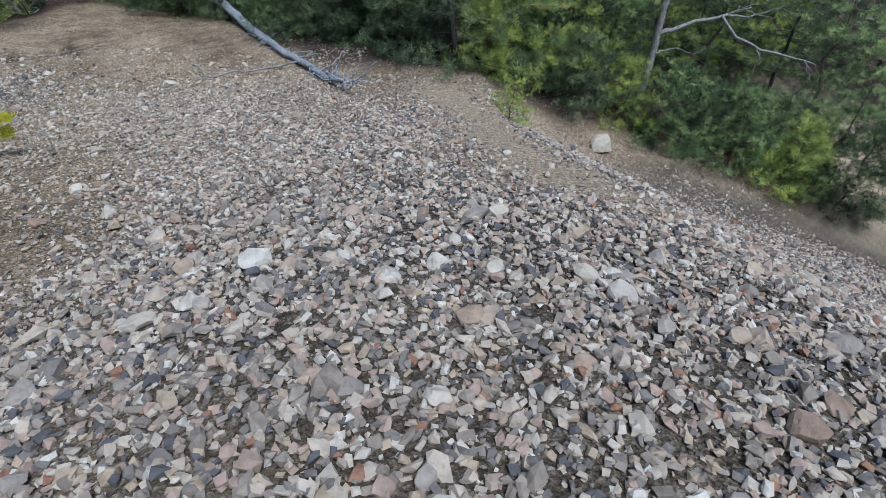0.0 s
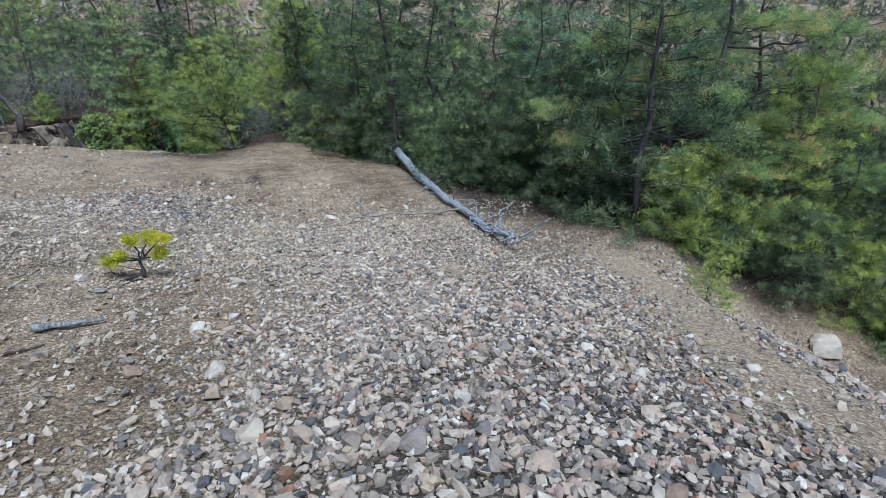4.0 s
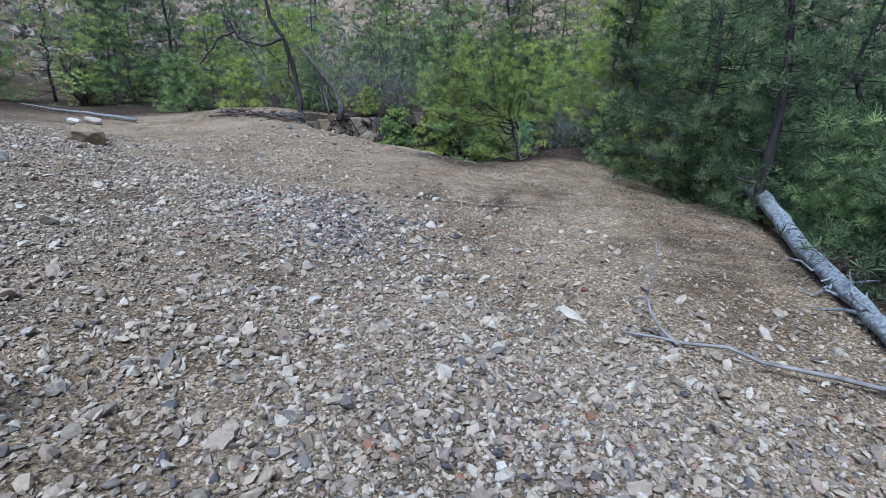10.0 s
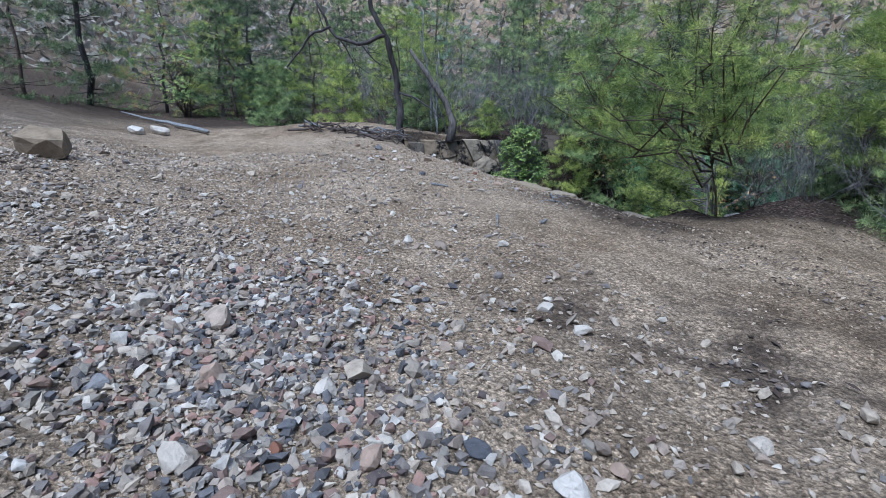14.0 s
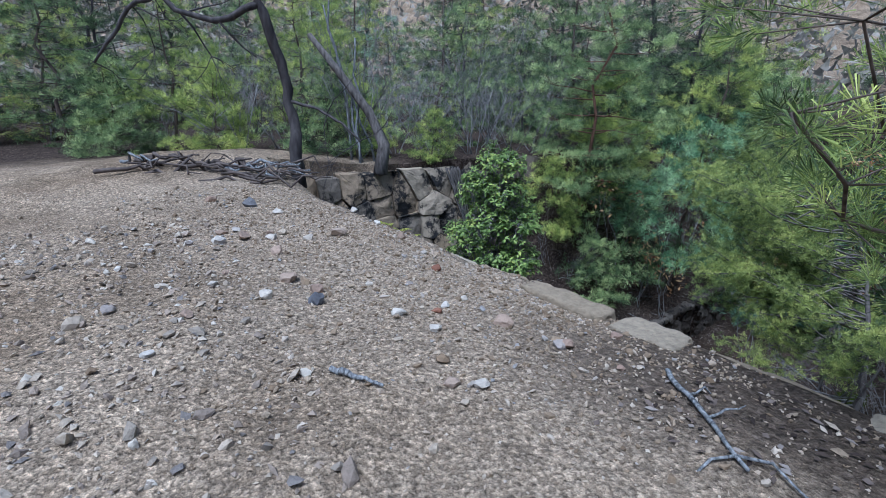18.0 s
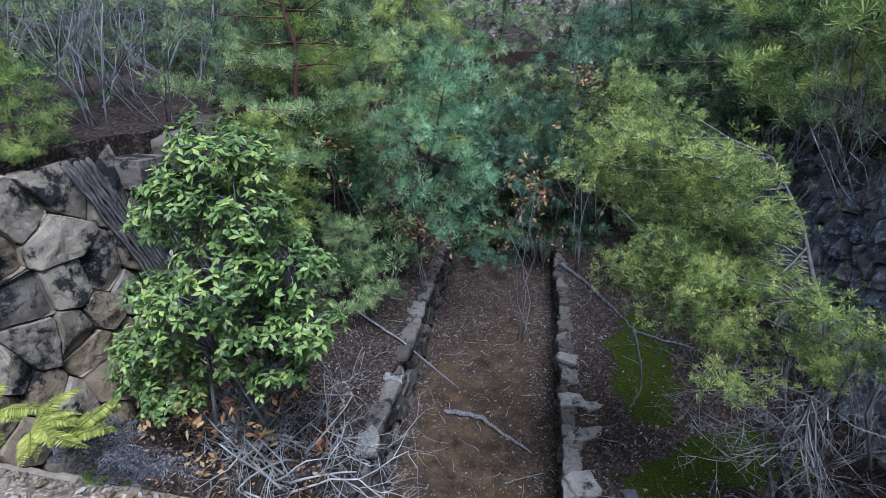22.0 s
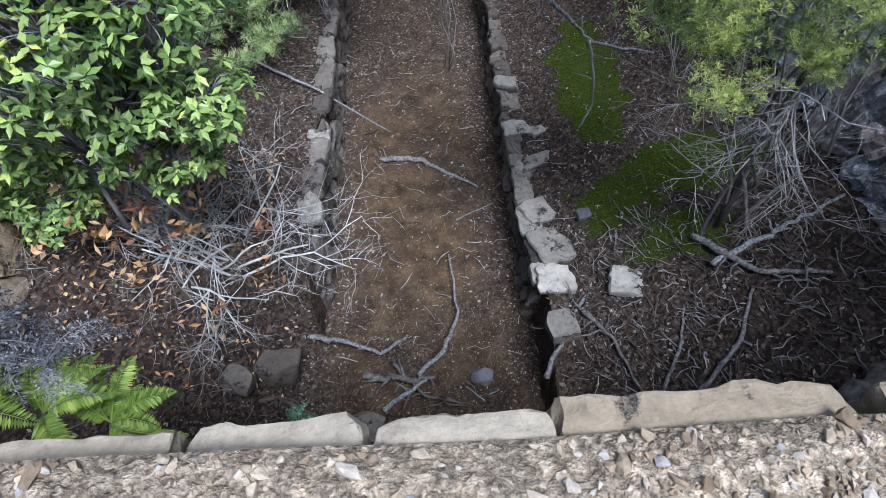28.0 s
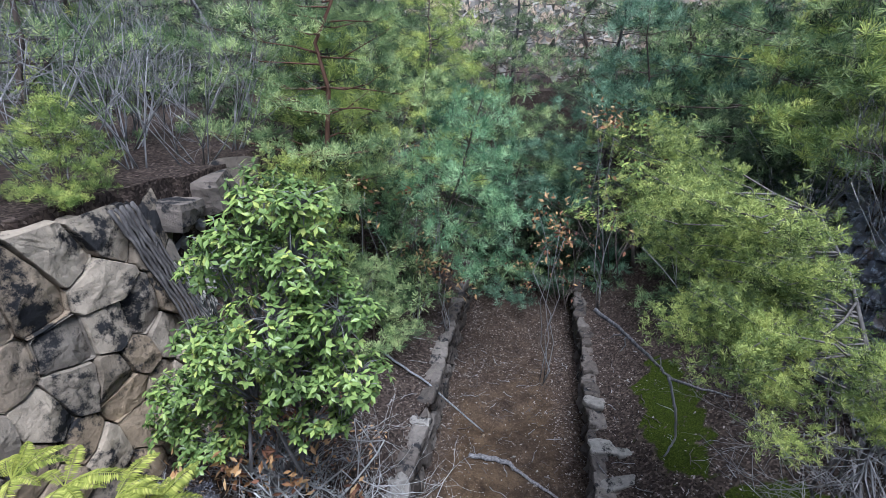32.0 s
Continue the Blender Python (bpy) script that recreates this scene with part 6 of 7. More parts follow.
# ---- the juniper leaning out from the east wall ----
def juniper():
    r = np.random.default_rng(8)
    tree = thing("juniper_tree", (-11.6, 14.95, -4.9), "grey-stemmed juniper with yellow-green sprays leaning over the pit", "tree")
    wood, crown = Geo(), Geo()
    trunk = np.array([(0, 0, -0.2), (-0.05, 0.05, 0.6), (0.02, 0.2, 1.4), (-0.12, 0.35, 2.0), (-0.3, 0.5, 2.5), (-0.55, 0.6, 2.9)])
    wood.tube(trunk, [0.034, 0.03, 0.026, 0.02, 0.014, 0.007], 7)
    for k in range(7):
        wood.tube(curve(r, (r.normal(0, 0.1), r.normal(0, 0.1), -0.2), (r.normal(0, 0.25), 0.3 + r.normal(0, 0.2), 1.9), 0, 0.05, 7), np.linspace(0.02, 0.008, 7), 5)
    for k in range(58):
        h = r.uniform(1.55, 3.2)
        p0 = np.array([np.interp(h, trunk[:, 2], trunk[:, i]) for i in range(3)])
        a = r.normal(math.pi * 1.0, 0.75)
        L = r.uniform(0.5, 1.45) * np.interp(h, [0.9, 2.0, 3.2, 4.4], [0.6, 1.15, 1.2, 0.6])
        p1 = p0 + np.array([math.cos(a), math.sin(a) * 0.8, r.uniform(-0.1, 0.45)]) * L
        limb = curve(r, p0, p1, 0.05, 0.05, 6)
        wood.tube(limb, np.linspace(0.010, 0.003, 6), 4)
        for q in range(int(16 + 20 * L)):
            s = r.uniform(0.3, 1.0) ** 0.7
            c = np.array([np.interp(s, np.linspace(0, 1, 6), limb[:, i]) for i in range(3)]) + r.normal(size=3) * [0.06, 0.06, 0.045]
            for _ in range(3):
                way = unit(r, 1)[0] * 0.6 + np.array([0, 0, 0.7])
                tuft(crown, r, c + r.normal(size=3) * 0.045, way / np.linalg.norm(way), 20, 0.042, 0.0045)
    bare = Geo()
    for k in range(14):
        a = r.uniform(2.4, 4.6)
        grow(bare, r, (0.0, 0.1, r.uniform(0.5, 1.5)), np.array([math.cos(a), math.sin(a), -0.05]), r.uniform(0.35, 0.7), 0.008, 3, 0.7, 0.0)
    part("trunk", wood.mesh("trunk", SNAGWOOD, True), tree)
    part("dead_branchwork", bare.mesh("dead_branchwork", TWIG, True), tree, "dead silvery twigs")
    part("foliage", crown.mesh("foliage", JUNIPER), tree)


juniper()


# ---- the crooked pine above the gully, its boughs in flat pads with rusty tips ----
def gully_pine():
    r = np.random.default_rng(29)
    base = np.array([1.0, 11.0, float(ground_z(1.0, 11.0))])
    tree = thing("pine_tree", tuple(base), "crooked dark-stemmed pine with rust-tipped green boughs", "tree")
    wood, crown = Geo(), Geo()
    trunk = np.array([(1.0, 11.0, -2.4), (0.88, 11.0, -1.7), (0.62, 11.0, -0.95), (0.93, 11.0, -0.4), (1.26, 11.05, 0.2), (1.32, 11.2, 1.1), (1.1, 11.3, 2.0)]) - base
    wood.tube(curve_through(trunk, 24), np.linspace(0.075, 0.02, 24) * r.uniform(0.9, 1.12, 24), 9)
    for x, y, z, rad in ((-1.42, 10.8, -0.48, 0.35), (-0.83, 10.5, -0.98, 0.35), (-0.34, 11.0, -0.48, 0.35), (0.25, 11.2, 0.11, 0.4), (1.32, 11.0, -0.19, 0.35),
                         (1.31, 11.6, 0.29, 0.4), (0.68, 10.4, -1.21, 0.35), (1.8, 10.3, -1.2, 0.4), (2.58, 10.5, -0.91, 0.4), (3.27, 10.9, -0.47, 0.35), (2.82, 11.5, -0.02, 0.4), (3.56, 10.5, -1.28, 0.3),
                         (2.15, 11.2, -0.6, 0.35), (1.26, 10.2, -1.72, 0.3), (2.21, 10.2, -1.84, 0.3), (-0.49, 10.6, -1.36, 0.25), (3.2, 11.6, 0.17, 0.4), (0.4, 11.4, 0.9, 0.5), (1.9, 11.3, 0.9, 0.5),
                         (2.7, 11.2, 0.8, 0.4), (-0.5, 11.3, 0.6, 0.4), (1.2, 11.3, 1.7, 0.5)):
        c = np.array([x, y, z]) - base
        h = min(c[2] - 0.15 * abs(c[0]), 4.0)
        p0 = np.array([np.interp(h, trunk[:, 2], trunk[:, i]) for i in range(3)])
        limb = curve(r, p0, c, 0.08, 0.06, 9)
        wood.tube(limb, np.linspace(0.026, 0.007, 9), 5)
        for q in range(int(190 * rad)):
            s = limb[int(r.integers(5, 9))]
            e = c + r.normal(size=3) * [rad * 0.62, rad * 0.62, rad * 0.2]
            if q % 3 == 0:
                wood.tube(np.stack([s, (s + e) / 2 + r.normal(size=3) * 0.02, e]), [0.006, 0.004, 0.002], 3)
            for _ in range(2):
                w = np.array([0, 0, 0.75]) + unit(r, 1)[0] * 0.6
                tuft(crown, r, e + r.normal(size=3) * 0.04, w / np.linalg.norm(w), 26, 0.10, 0.0058)
    part("trunk", wood.mesh("trunk", DARKBARK, True), tree)
    part("crown", crown.mesh("crown", NEEDLE_RUST), tree)


gully_pine()


# ---- the leaning pine beside the rim, with bare twigs and long needles ----
def rim_pine():
    r = np.random.default_rng(23)
    base = np.array([-10.5, 14.4, float(ground_z(-10.4, 14.35))])
    tree = thing("pine_tree", tuple(base), "leaning yellow-green pine with bare grey twigs by the rim", "tree")
    wood, crown = Geo(), Geo()
    trunk = np.array([(0, 0, -0.1), (-0.12, 0.02, 0.5), (-0.06, -0.08, 1.0), (-0.25, -0.05, 1.6), (-0.22, -0.2, 2.1), (-0.42, -0.25, 2.7)])
    wood.tube(trunk, [0.042, 0.038, 0.032, 0.024, 0.016, 0.007], 7)
    for tip in ((-10.7, 11.3, -1.0), (-10.75, 12.3, -0.5), (-10.4, 11.75, -0.35), (-10.15, 11.35, -0.75), (-10.5, 12.6, -0.9), (-10.0, 11.9, 0.0), (-10.3, 13.1, -0.3), (-9.2, 11.9, -0.4), (-10.85, 11.9, -0.75), (-9.0, 12.6, -0.7), (-9.3, 13.2, -0.3), (-9.9, 13.4, -0.8), (-9.9, 12.2, 0.35), (-9.6, 12.7, 0.4), (-9.1, 12.3, 0.1), (-10.2, 12.8, 0.2), (-9.4, 11.7, -0.9)):
        c = np.array(tip) - base
        h = c[2] * r.uniform(0.65, 0.85)
        p0 = np.array([np.interp(h, trunk[:, 2], trunk[:, i]) for i in range(3)])
        limb = curve(r, p0, c, 0.06, 0.05, 8)
        wood.tube(limb, np.linspace(0.016, 0.005, 8), 5)
        for q in range(26):
            s = limb[int(r.integers(3, 8))]
            e = s + r.normal(size=3) * [0.2, 0.2, 0.10] + [0, 0, 0.06]
            wood.tube(np.stack([s, e]), [0.004, 0.002], 3)
            for _ in range(3):
                w = (e - s) * 0.6 + [0, 0, 0.12] + unit(r, 1)[0] * 0.08
                tuft(crown, r, e + r.normal(size=3) * 0.035, w / np.linalg.norm(w), 26, 0.095, 0.0042)
        grow(wood, r, limb[4], unit(r, 1)[0] * [1, 1, 0.4], 0.3, 0.005, 2, 0.7, 0.0, 3)
    part("trunk", wood.mesh("trunk", BARK, True), tree)
    part("crown", crown.mesh("crown", NEEDLE_YELLOW), tree)


rim_pine()


# ---- bare white bush and ferns by the front wall ----
def white_bush():
    r = np.random.default_rng(15)
    bush = thing("bare_bush", (-15.95, 14.45, -5.2), "bleached leafless bush with tangled white twigs", "bush")
    geo, lg, ends = Geo(), Geo(), []
    for k in range(20):
        a = r.uniform(0, 2 * np.pi) if k % 2 else r.normal(0.35, 0.5) + (math.pi if k % 4 else 0)
        w = np.array([math.cos(a) * 0.95, math.sin(a) * 0.95, r.uniform(0.35, 1.0)])
        grow(geo, r, (r.normal(-0.22, 0.36), r.normal(0, 0.18), 0.0), w / np.linalg.norm(w), r.uniform(0.5, 0.78), 0.0135, 4, 1.35, 0.10, 5, ends)
    part("branchwork", geo.mesh("branchwork", WHITEWOOD, True), bush)
    n = 560
    clump = np.stack([r.normal(-0.55, 0.5, 40), r.normal(0.05, 0.35, 40), r.uniform(0.1, 1.1, 40)], 1)
    pos = clump[r.integers(0, 40, n)] + r.normal(size=(n, 3)) * 0.07
    lg.leaves(pos, unit(r, n), unit(r, n), r.uniform(0.06, 0.11, n), r.uniform(0.03, 0.05, n), 0.15)
    part("dry_foliage", lg.mesh("dry_foliage", AUTUMN), bush, "withered orange and red leaves")


white_bush()


def leaf_spray(x, y, z, n, size, label, seed):
    """A thin twig that carries a cluster of withered leaves."""
    r = np.random.default_rng(seed)
    g0 = float(ground_z(x, y))
    t = thing("dry_shrub", (x, y, g0), label, "shrub", "undergrowth")
    w, lg = Geo(), Geo()
    top = np.array([0, 0, z - g0])
    for k in range(4):
        e = top + r.normal(size=3) * [size, size, size * 0.4]
        w.tube(curve(r, (r.normal(0, 0.03), r.normal(0, 0.03), -0.05), e, 0, 0.05, 7), np.linspace(0.008, 0.003, 7), 4)
        m = n // 4
        d = unit(r, m) + [0, 0, -0.3]
        lg.leaves(e + r.normal(size=(m, 3)) * size * 0.5, d, unit(r, m), r.uniform(0.06, 0.12, m), r.uniform(0.025, 0.045, m), 0.15)
    part("branchwork", w.mesh("branchwork", TWIG, True), t)
    part("dry_foliage", lg.mesh("dry_foliage", AUTUMN), t)


leaf_spray(-14.3, 18.6, -3.35, 90, 0.2, "thin shrub with withered red-brown leaves", 1)
leaf_spray(-16.25, 18.2, -3.85, 80, 0.18, "thin shrub with orange autumn leaves", 2)
leaf_spray(-15.85, 18.3, -4.1, 70, 0.2, "thin shrub with withered pinkish leaves", 3)
leaf_spray(-16.6, 17.5, -2.9, 50, 0.25, "thin shrub with yellow autumn leaves", 4)
leaf_spray(-13.6, 20.0, -1.9, 80, 0.22, "thin shrub with withered red-brown leaves", 5)
leaf_spray(-16.3, 14.5, -4.0, 70, 0.3, "thin shrub with orange autumn leaves", 6)


def fern(x, y, z, fronds, length, mat, label, seed, face=60.0, dead=False):
    r = np.random.default_rng(seed)
    f = thing("fern", (x, y, z), label, "fern", "ferns on the wall")
    for k in range(fronds):
        g = Geo()
        a = radians(face) + r.uniform(-1.9, 1.9)
        L = length * r.uniform(0.65, 1.15)
        out = np.array([math.cos(a), math.sin(a), 0.0])
        t = np.linspace(0, 1, 40)
        fall = r.uniform(1.0, 1.7) if dead else r.uniform(0.7, 1.25)
        rib = out[None] * (L * t)[:, None] * 0.85 + np.array([0, 0, 1.0]) * (L * (0.75 * t - 0.75 * t ** 2 * fall))[:, None]
        rib = rib + np.cross(out, [0, 0, 1.0])[None] * (L * 0.25 * r.normal() * t ** 2)[:, None]
        g.tube(rib[::4], np.linspace(0.003, 0.001, len(rib[::4])), 4)
        side = np.array([-out[1], out[0], 0])
        up = np.array([0, 0, 1.0])
        taper = np.sin(np.pi * np.clip(0.10 + 0.87 * t, 0, 1))[4:] ** 0.8
        n = len(taper)
        for sgn in (-1, 1):
            if dead:
                way = np.tile(side * sgn, (n, 1)) + out * 0.3 + r.normal(size=(n, 3)) * 0.4 - up * 0.25
                base = rib[4:]
                for q in (0.25, 0.55, 0.85):
                    tip = base + way * (L * 0.17 * q * taper)[:, None]
                    g.leaves(tip, way + r.normal(size=(n, 3)) * 0.7, r.normal(size=(n, 3)), L * 0.055 * taper * r.uniform(0.6, 1.3, n), np.full(n, L * 0.022), 0.3)
                g.leaves(base, way, np.tile(up, (n, 1)), L * 0.17 * taper, np.full(n, L * 0.010), 0.2)
            else:
                way = np.tile(side * sgn, (n, 1)) + out * 0.4 + r.normal(size=(n, 3)) * 0.06 - up * 0.15
                g.leaves(rib[4:], way, np.tile(up, (n, 1)), L * 0.19 * taper * r.uniform(0.85, 1.1, n), np.full(n, L * 0.034), 0.07)
        part("frond", g.mesh("frond", mat), f)


for k, (x, y, z, n, size, tone) in enumerate(((-15.16, 12.42, -2.60, 8, 0.24, "yellow-green"), (-15.3, 12.40, -2.56, 9, 0.26, "yellow-green"), (-15.55, 12.38, -2.56, 9, 0.26, "yellow-green"), (-15.82, 12.35, -2.58, 9, 0.26, "yellow-green"),
                                              (-15.2, 12.47, -3.2, 12, 0.31, "bright green"), (-15.42, 12.44, -3.1, 12, 0.31, "bright green"), (-15.02, 12.49, -3.32, 11, 0.29, "bright green"))):
    fern(x, y, z, n, size, FERN_YELLOW if tone[0] == "y" else FERN, tone + " fern growing from the rim wall", 1 + k)
for k, (x, y, z) in enumerate(((-15.1, 12.5, -2.72), (-15.28, 12.48, -2.74), (-15.05, 12.55, -2.92), (-15.42, 12.5, -2.82), (-15.2, 12.56, -2.95))):
    fern(x, y, z, 9, 0.25, DEADFERN, "withered grey fern hanging from the rim wall", 80 + k, dead=True)
fern(-15.26, 13.3, -6.15, 8, 0.3, NEEDLE_BLUE, "small dark green fern on the pit floor", 6)


# ---- dead wood ----
def fallen_log():
    r = np.random.default_rng(3)
    log = thing("fallen_log", (-1.5, 7.75, -1.75), "bleached blue-grey fallen trunk with broken branch stubs", "log")
    g = Geo()
    pts = np.array([(-1.42, 7.72, -1.72), (-1.95, 8.6, -1.97), (-2.66, 9.67, -2.07), (-3.4, 10.62, -2.08), (-4.2, 11.75, -2.05), (-5.0, 12.95, -2.02), (-5.9, 14.25, -1.98)]) - [-1.5, 7.75, -1.75]
    fine = np.array([[np.interp(t, np.linspace(0, 1, 7), pts[:, i]) for i in range(3)] for t in np.linspace(0, 1, 34)])
    fine[1:-1] += r.normal(size=(32, 3)) * 0.016
    rad = np.interp(np.linspace(0, 1, 34), [0, 0.1, 0.3, 0.6, 1], [0.026, 0.045, 0.062, 0.085, 0.118]) * r.uniform(0.92, 1.08, 34)
    g.tube(fine, rad, 15, r.uniform(0.78, 1.14, 15))
    part("trunk", g.mesh("trunk", LOGWOOD, True), log)
    arm = Geo()
    arm.tube(curve(r, (-1.05, 1.75, -0.28), (-2.66, 0.95, -0.33), 0.0, 0.015, 10), np.linspace(0.018, 0.009, 10), 6)
    grow(arm, r, (-2.35, 1.1, -0.33), (-1, 0.35, 0.05), 0.5, 0.016, 2, 0.5, 0.0)
    part("branch", arm.mesh("branch", TWIG, True), log, "thin grey dead branch")
    for k in range(44):
        s = r.uniform(0.0, 0.95) ** 1.7
        p = np.array([np.interp(s, np.linspace(0, 1, 34), fine[:, i]) for i in range(3)])
        d = np.array([r.normal(), r.normal() * 0.6, r.uniform(-0.35, 1.0)])
        d /= np.linalg.norm(d)
        st = Geo()
        L = r.uniform(0.12, 0.6)
        st.tube(curve(r, p, p + d * L, 0.05, 0.07, 5), np.linspace(0.02, 0.006, 5), 5)
        part("stub", st.mesh("stub", LOGWOOD, True), log)


fallen_log()


def dead_tree():
    r = np.random.default_rng(4)
    foot = np.array([4.15, 10.5, -3.45])
    t = thing("dead_tree", tuple(foot), "leaning dead tree with pale bare limbs", "tree")
    g = Geo()
    trunk = np.array([(3.95, 10.5, -3.6), (4.1, 10.5, -2.85), (4.13, 10.5, -2.1), (4.12, 10.5, -1.35), (4.24, 10.5, -0.6), (4.42, 10.5, 0.15), (4.55, 10.5, 1.1), (4.75, 10.4, 2.0)]) - foot
    g.tube(trunk, [0.085, 0.075, 0.068, 0.058, 0.048, 0.04, 0.03, 0.016], 9, r.uniform(0.82, 1.15, 9))
    part("trunk", g.mesh("trunk", PALEWOOD, True), t)
    for pts, rad in ((((4.15, 10.5, -1.85), (4.7, 10.45, -1.6), (5.3, 10.4, -1.45)), 0.05), (((5.3, 10.4, -1.45), (5.65, 10.35, -1.5), (5.8, 10.3, -1.42)), 0.025),
                     (((5.2, 10.4, -1.47), (5.55, 10.35, -1.85), (6.1, 10.3, -2.05), (6.8, 10.2, -2.2)), 0.036), (((6.0, 10.3, -2.0), (6.15, 10.3, -2.25), (6.1, 10.3, -2.6)), 0.02),
                     (((4.15, 10.5, -2.2), (4.3, 10.4, -2.12), (4.48, 10.35, -2.05)), 0.026), (((4.3, 10.5, -0.5), (5.2, 10.4, -0.55), (5.9, 10.3, -0.75)), 0.022),
                     (((4.42, 10.5, 0.15), (5.0, 10.4, 0.5), (5.6, 10.3, 0.55)), 0.024), (((4.4, 10.5, 0.1), (3.9, 10.4, 0.6), (3.7, 10.4, 1.2)), 0.022)):
        b = Geo()
        q = np.array(pts) - foot
        c = np.array([[np.interp(k, np.linspace(0, 1, len(q)), q[:, i]) for i in range(3)] for k in np.linspace(0, 1, 10)])
        c[1:-1] += r.normal(size=(8, 3)) * 0.014
        b.tube(c, np.linspace(rad, rad * 0.5, 10), 6)
        grow(b, r, c[-1], (c[-1] - c[-3]) / np.linalg.norm(c[-1] - c[-3]), 0.4, rad * 0.45, 2, 0.6, 0.0)
        part("limb", b.mesh("limb", PALEWOOD, True), t)


dead_tree()


def crooked_tree():
    """The dark crooked tree on the corner of the pit and the grey leaning trunk behind it."""
    r = np.random.default_rng(6)
    t = thing("crooked_tree", (-17.35, 11.85, -2.1), "crooked dark-barked tree at the corner of the pit", "tree")
    g = Geo()
    trunk = np.array([(0, 0, -0.15), (0.02, 0.0, 0.3), (-0.08, 0.03, 0.8), (-0.12, -0.05, 1.4), (-0.05, -0.25, 2.1), (-0.2, -0.5, 2.6), (-0.25, -0.7, 3.4)])
    g.tube(np.array([[np.interp(s, np.linspace(0, 1, 7), trunk[:, i]) for i in range(3)] for s in np.linspace(0, 1, 22)]) + r.normal(size=(22, 3)) * 0.018,
           np.linspace(0.088, 0.04, 22) * r.uniform(0.86, 1.16, 22), 9)
    part("trunk", g.mesh("trunk", DARKBARK, True), t)
    for pts, rad in ((((-0.06, -0.3, 2.2), (-0.35, -0.75, 1.98), (-0.7, -1.15, 2.08), (-0.95, -1.35, 2.4), (-1.0, -1.6, 2.9)), 0.05),
                     (((-0.9, -1.3, 2.35), (-1.1, -1.7, 2.2), (-1.3, -2.0, 1.75), (-1.45, -2.25, 1.5)), 0.035),
                     (((-0.12, 0.0, 1.0), (0.3, 0.4, 0.85), (0.7, 0.7, 0.5)), 0.025)):
        b = Geo()
        b.tube(np.array([[np.interp(s, np.linspace(0, 1, len(pts)), np.array(pts)[:, i]) for i in range(3)] for s in np.linspace(0, 1, 12)]) + r.normal(size=(12, 3)) * 0.012, np.linspace(rad, rad * 0.5, 12), 6)
        for k in range(4):
            q = pts[int(r.integers(1, len(pts)))]
            grow(b, r, q, unit(r, 1)[0], 0.6, rad * 0.3, 2, 0.6, 0.1)
        part("limb", b.mesh("limb", DARKBARK, True), t)
    s = thing("leaning_snag", (-17.9, 13.45, -2.15), "leaning grey broken snag on the pit edge", "tree")
    g = Geo()
    g.tube(np.array([(0.15, -0.15, -0.1), (0.1, -0.05, 0.35), (-0.1, -0.2, 0.85), (-0.4, -0.6, 1.5), (-0.66, -0.93, 2.02)]), [0.12, 0.10, 0.075, 0.06, 0.04], 9)
    part("trunk", g.mesh("trunk", SNAGWOOD, True), s)
    for k in range(4):
        b = Geo()
        x0 = r.normal(0, 0.12)
        b.tube(curve(r, (x0 - 0.3, -0.3 + r.normal(0, 0.15), 0), (x0 - 0.5 + r.normal(0, 0.2), -0.5 + r.normal(0, 0.2), r.uniform(1.8, 3.2)), 0, 0.02, 8), np.linspace(0.025, 0.012, 8), 5)
        part("stem", b.mesh("stem", GREYWOOD, True), s, "thin pale stem")


crooked_tree()


def branch_thing(name, pts, rad, mat, label, seed, category="branch", twigs=0, sides=7):
    r = np.random.default_rng(seed)
    pts = np.asarray(pts, float)
    ob = thing(name, tuple(pts[0]), label, category)
    q = pts - pts[0]
    n = 5 * len(q)
    g = Geo()
    c = np.array([[np.interp(s, np.linspace(0, 1, len(q)), q[:, i]) for i in range(3)] for s in np.linspace(0, 1, n)])
    c[1:-1] += r.normal(size=(n - 2, 3)) * rad * 0.25
    girth = np.interp(np.arange(n), np.arange(0, n + 3, 3), r.uniform(0.82, 1.15, len(np.arange(0, n + 3, 3))))
    g.tube(c, np.linspace(rad, rad * 0.45, n) * girth, 11 if rad > 0.03 else sides, r.uniform(0.68, 1.2, 11 if rad > 0.03 else sides))
    part("stick", g.mesh("stick", mat, True), ob)
    for k in range(twigs):
        b = Geo()
        s = c[int(r.integers(2, n - 1))]
        d = unit(r, 1)[0] * [1, 1, 0.4]
        b.tube(curve(r, s, s + d * r.uniform(0.15, 0.45), 0, 0.08, 5), np.linspace(rad * 0.45, rad * 0.15, 5), 4)
        part("twig", b.mesh("twig", mat, True), ob)
    return ob


def on_ground(pts, lift=0.02):
    return [(x, y, float(ground_z(x, y)) + lift) for x, y in pts]


def in_local(pts, z):
    return [(*to_world(u, v), z + dz) for u, v, dz in pts]


branch_thing("fallen_branch", on_ground([(-18.9, 7.8), (-20.6, 7.0), (-22.5, 6.3), (-24.5, 5.3)], 0.08), 0.045, GREYWOOD, "long grey fallen branch at the edge of the wood", 1, twigs=5)
branch_thing("fallen_branch", on_ground([(-10.45, 13.9), (-10.3, 14.5), (-10.5, 15.1), (-10.45, 15.9)], 0.06), 0.035, SNAGWOOD, "dark fallen branch along the edge of the wood", 60, twigs=6)
branch_thing("weathered_plank", on_ground([(-5.05, 3.05), (-5.02, 3.5)], 0.03), 0.022, GREYWOOD, "bleached split stick on stony ground", 2)
branch_thing("weathered_plank", on_ground([(-4.49, 3.8), (-4.17, 4.12)], 0.04), 0.032, GREYWOOD, "bleached split wood on stony ground", 3)
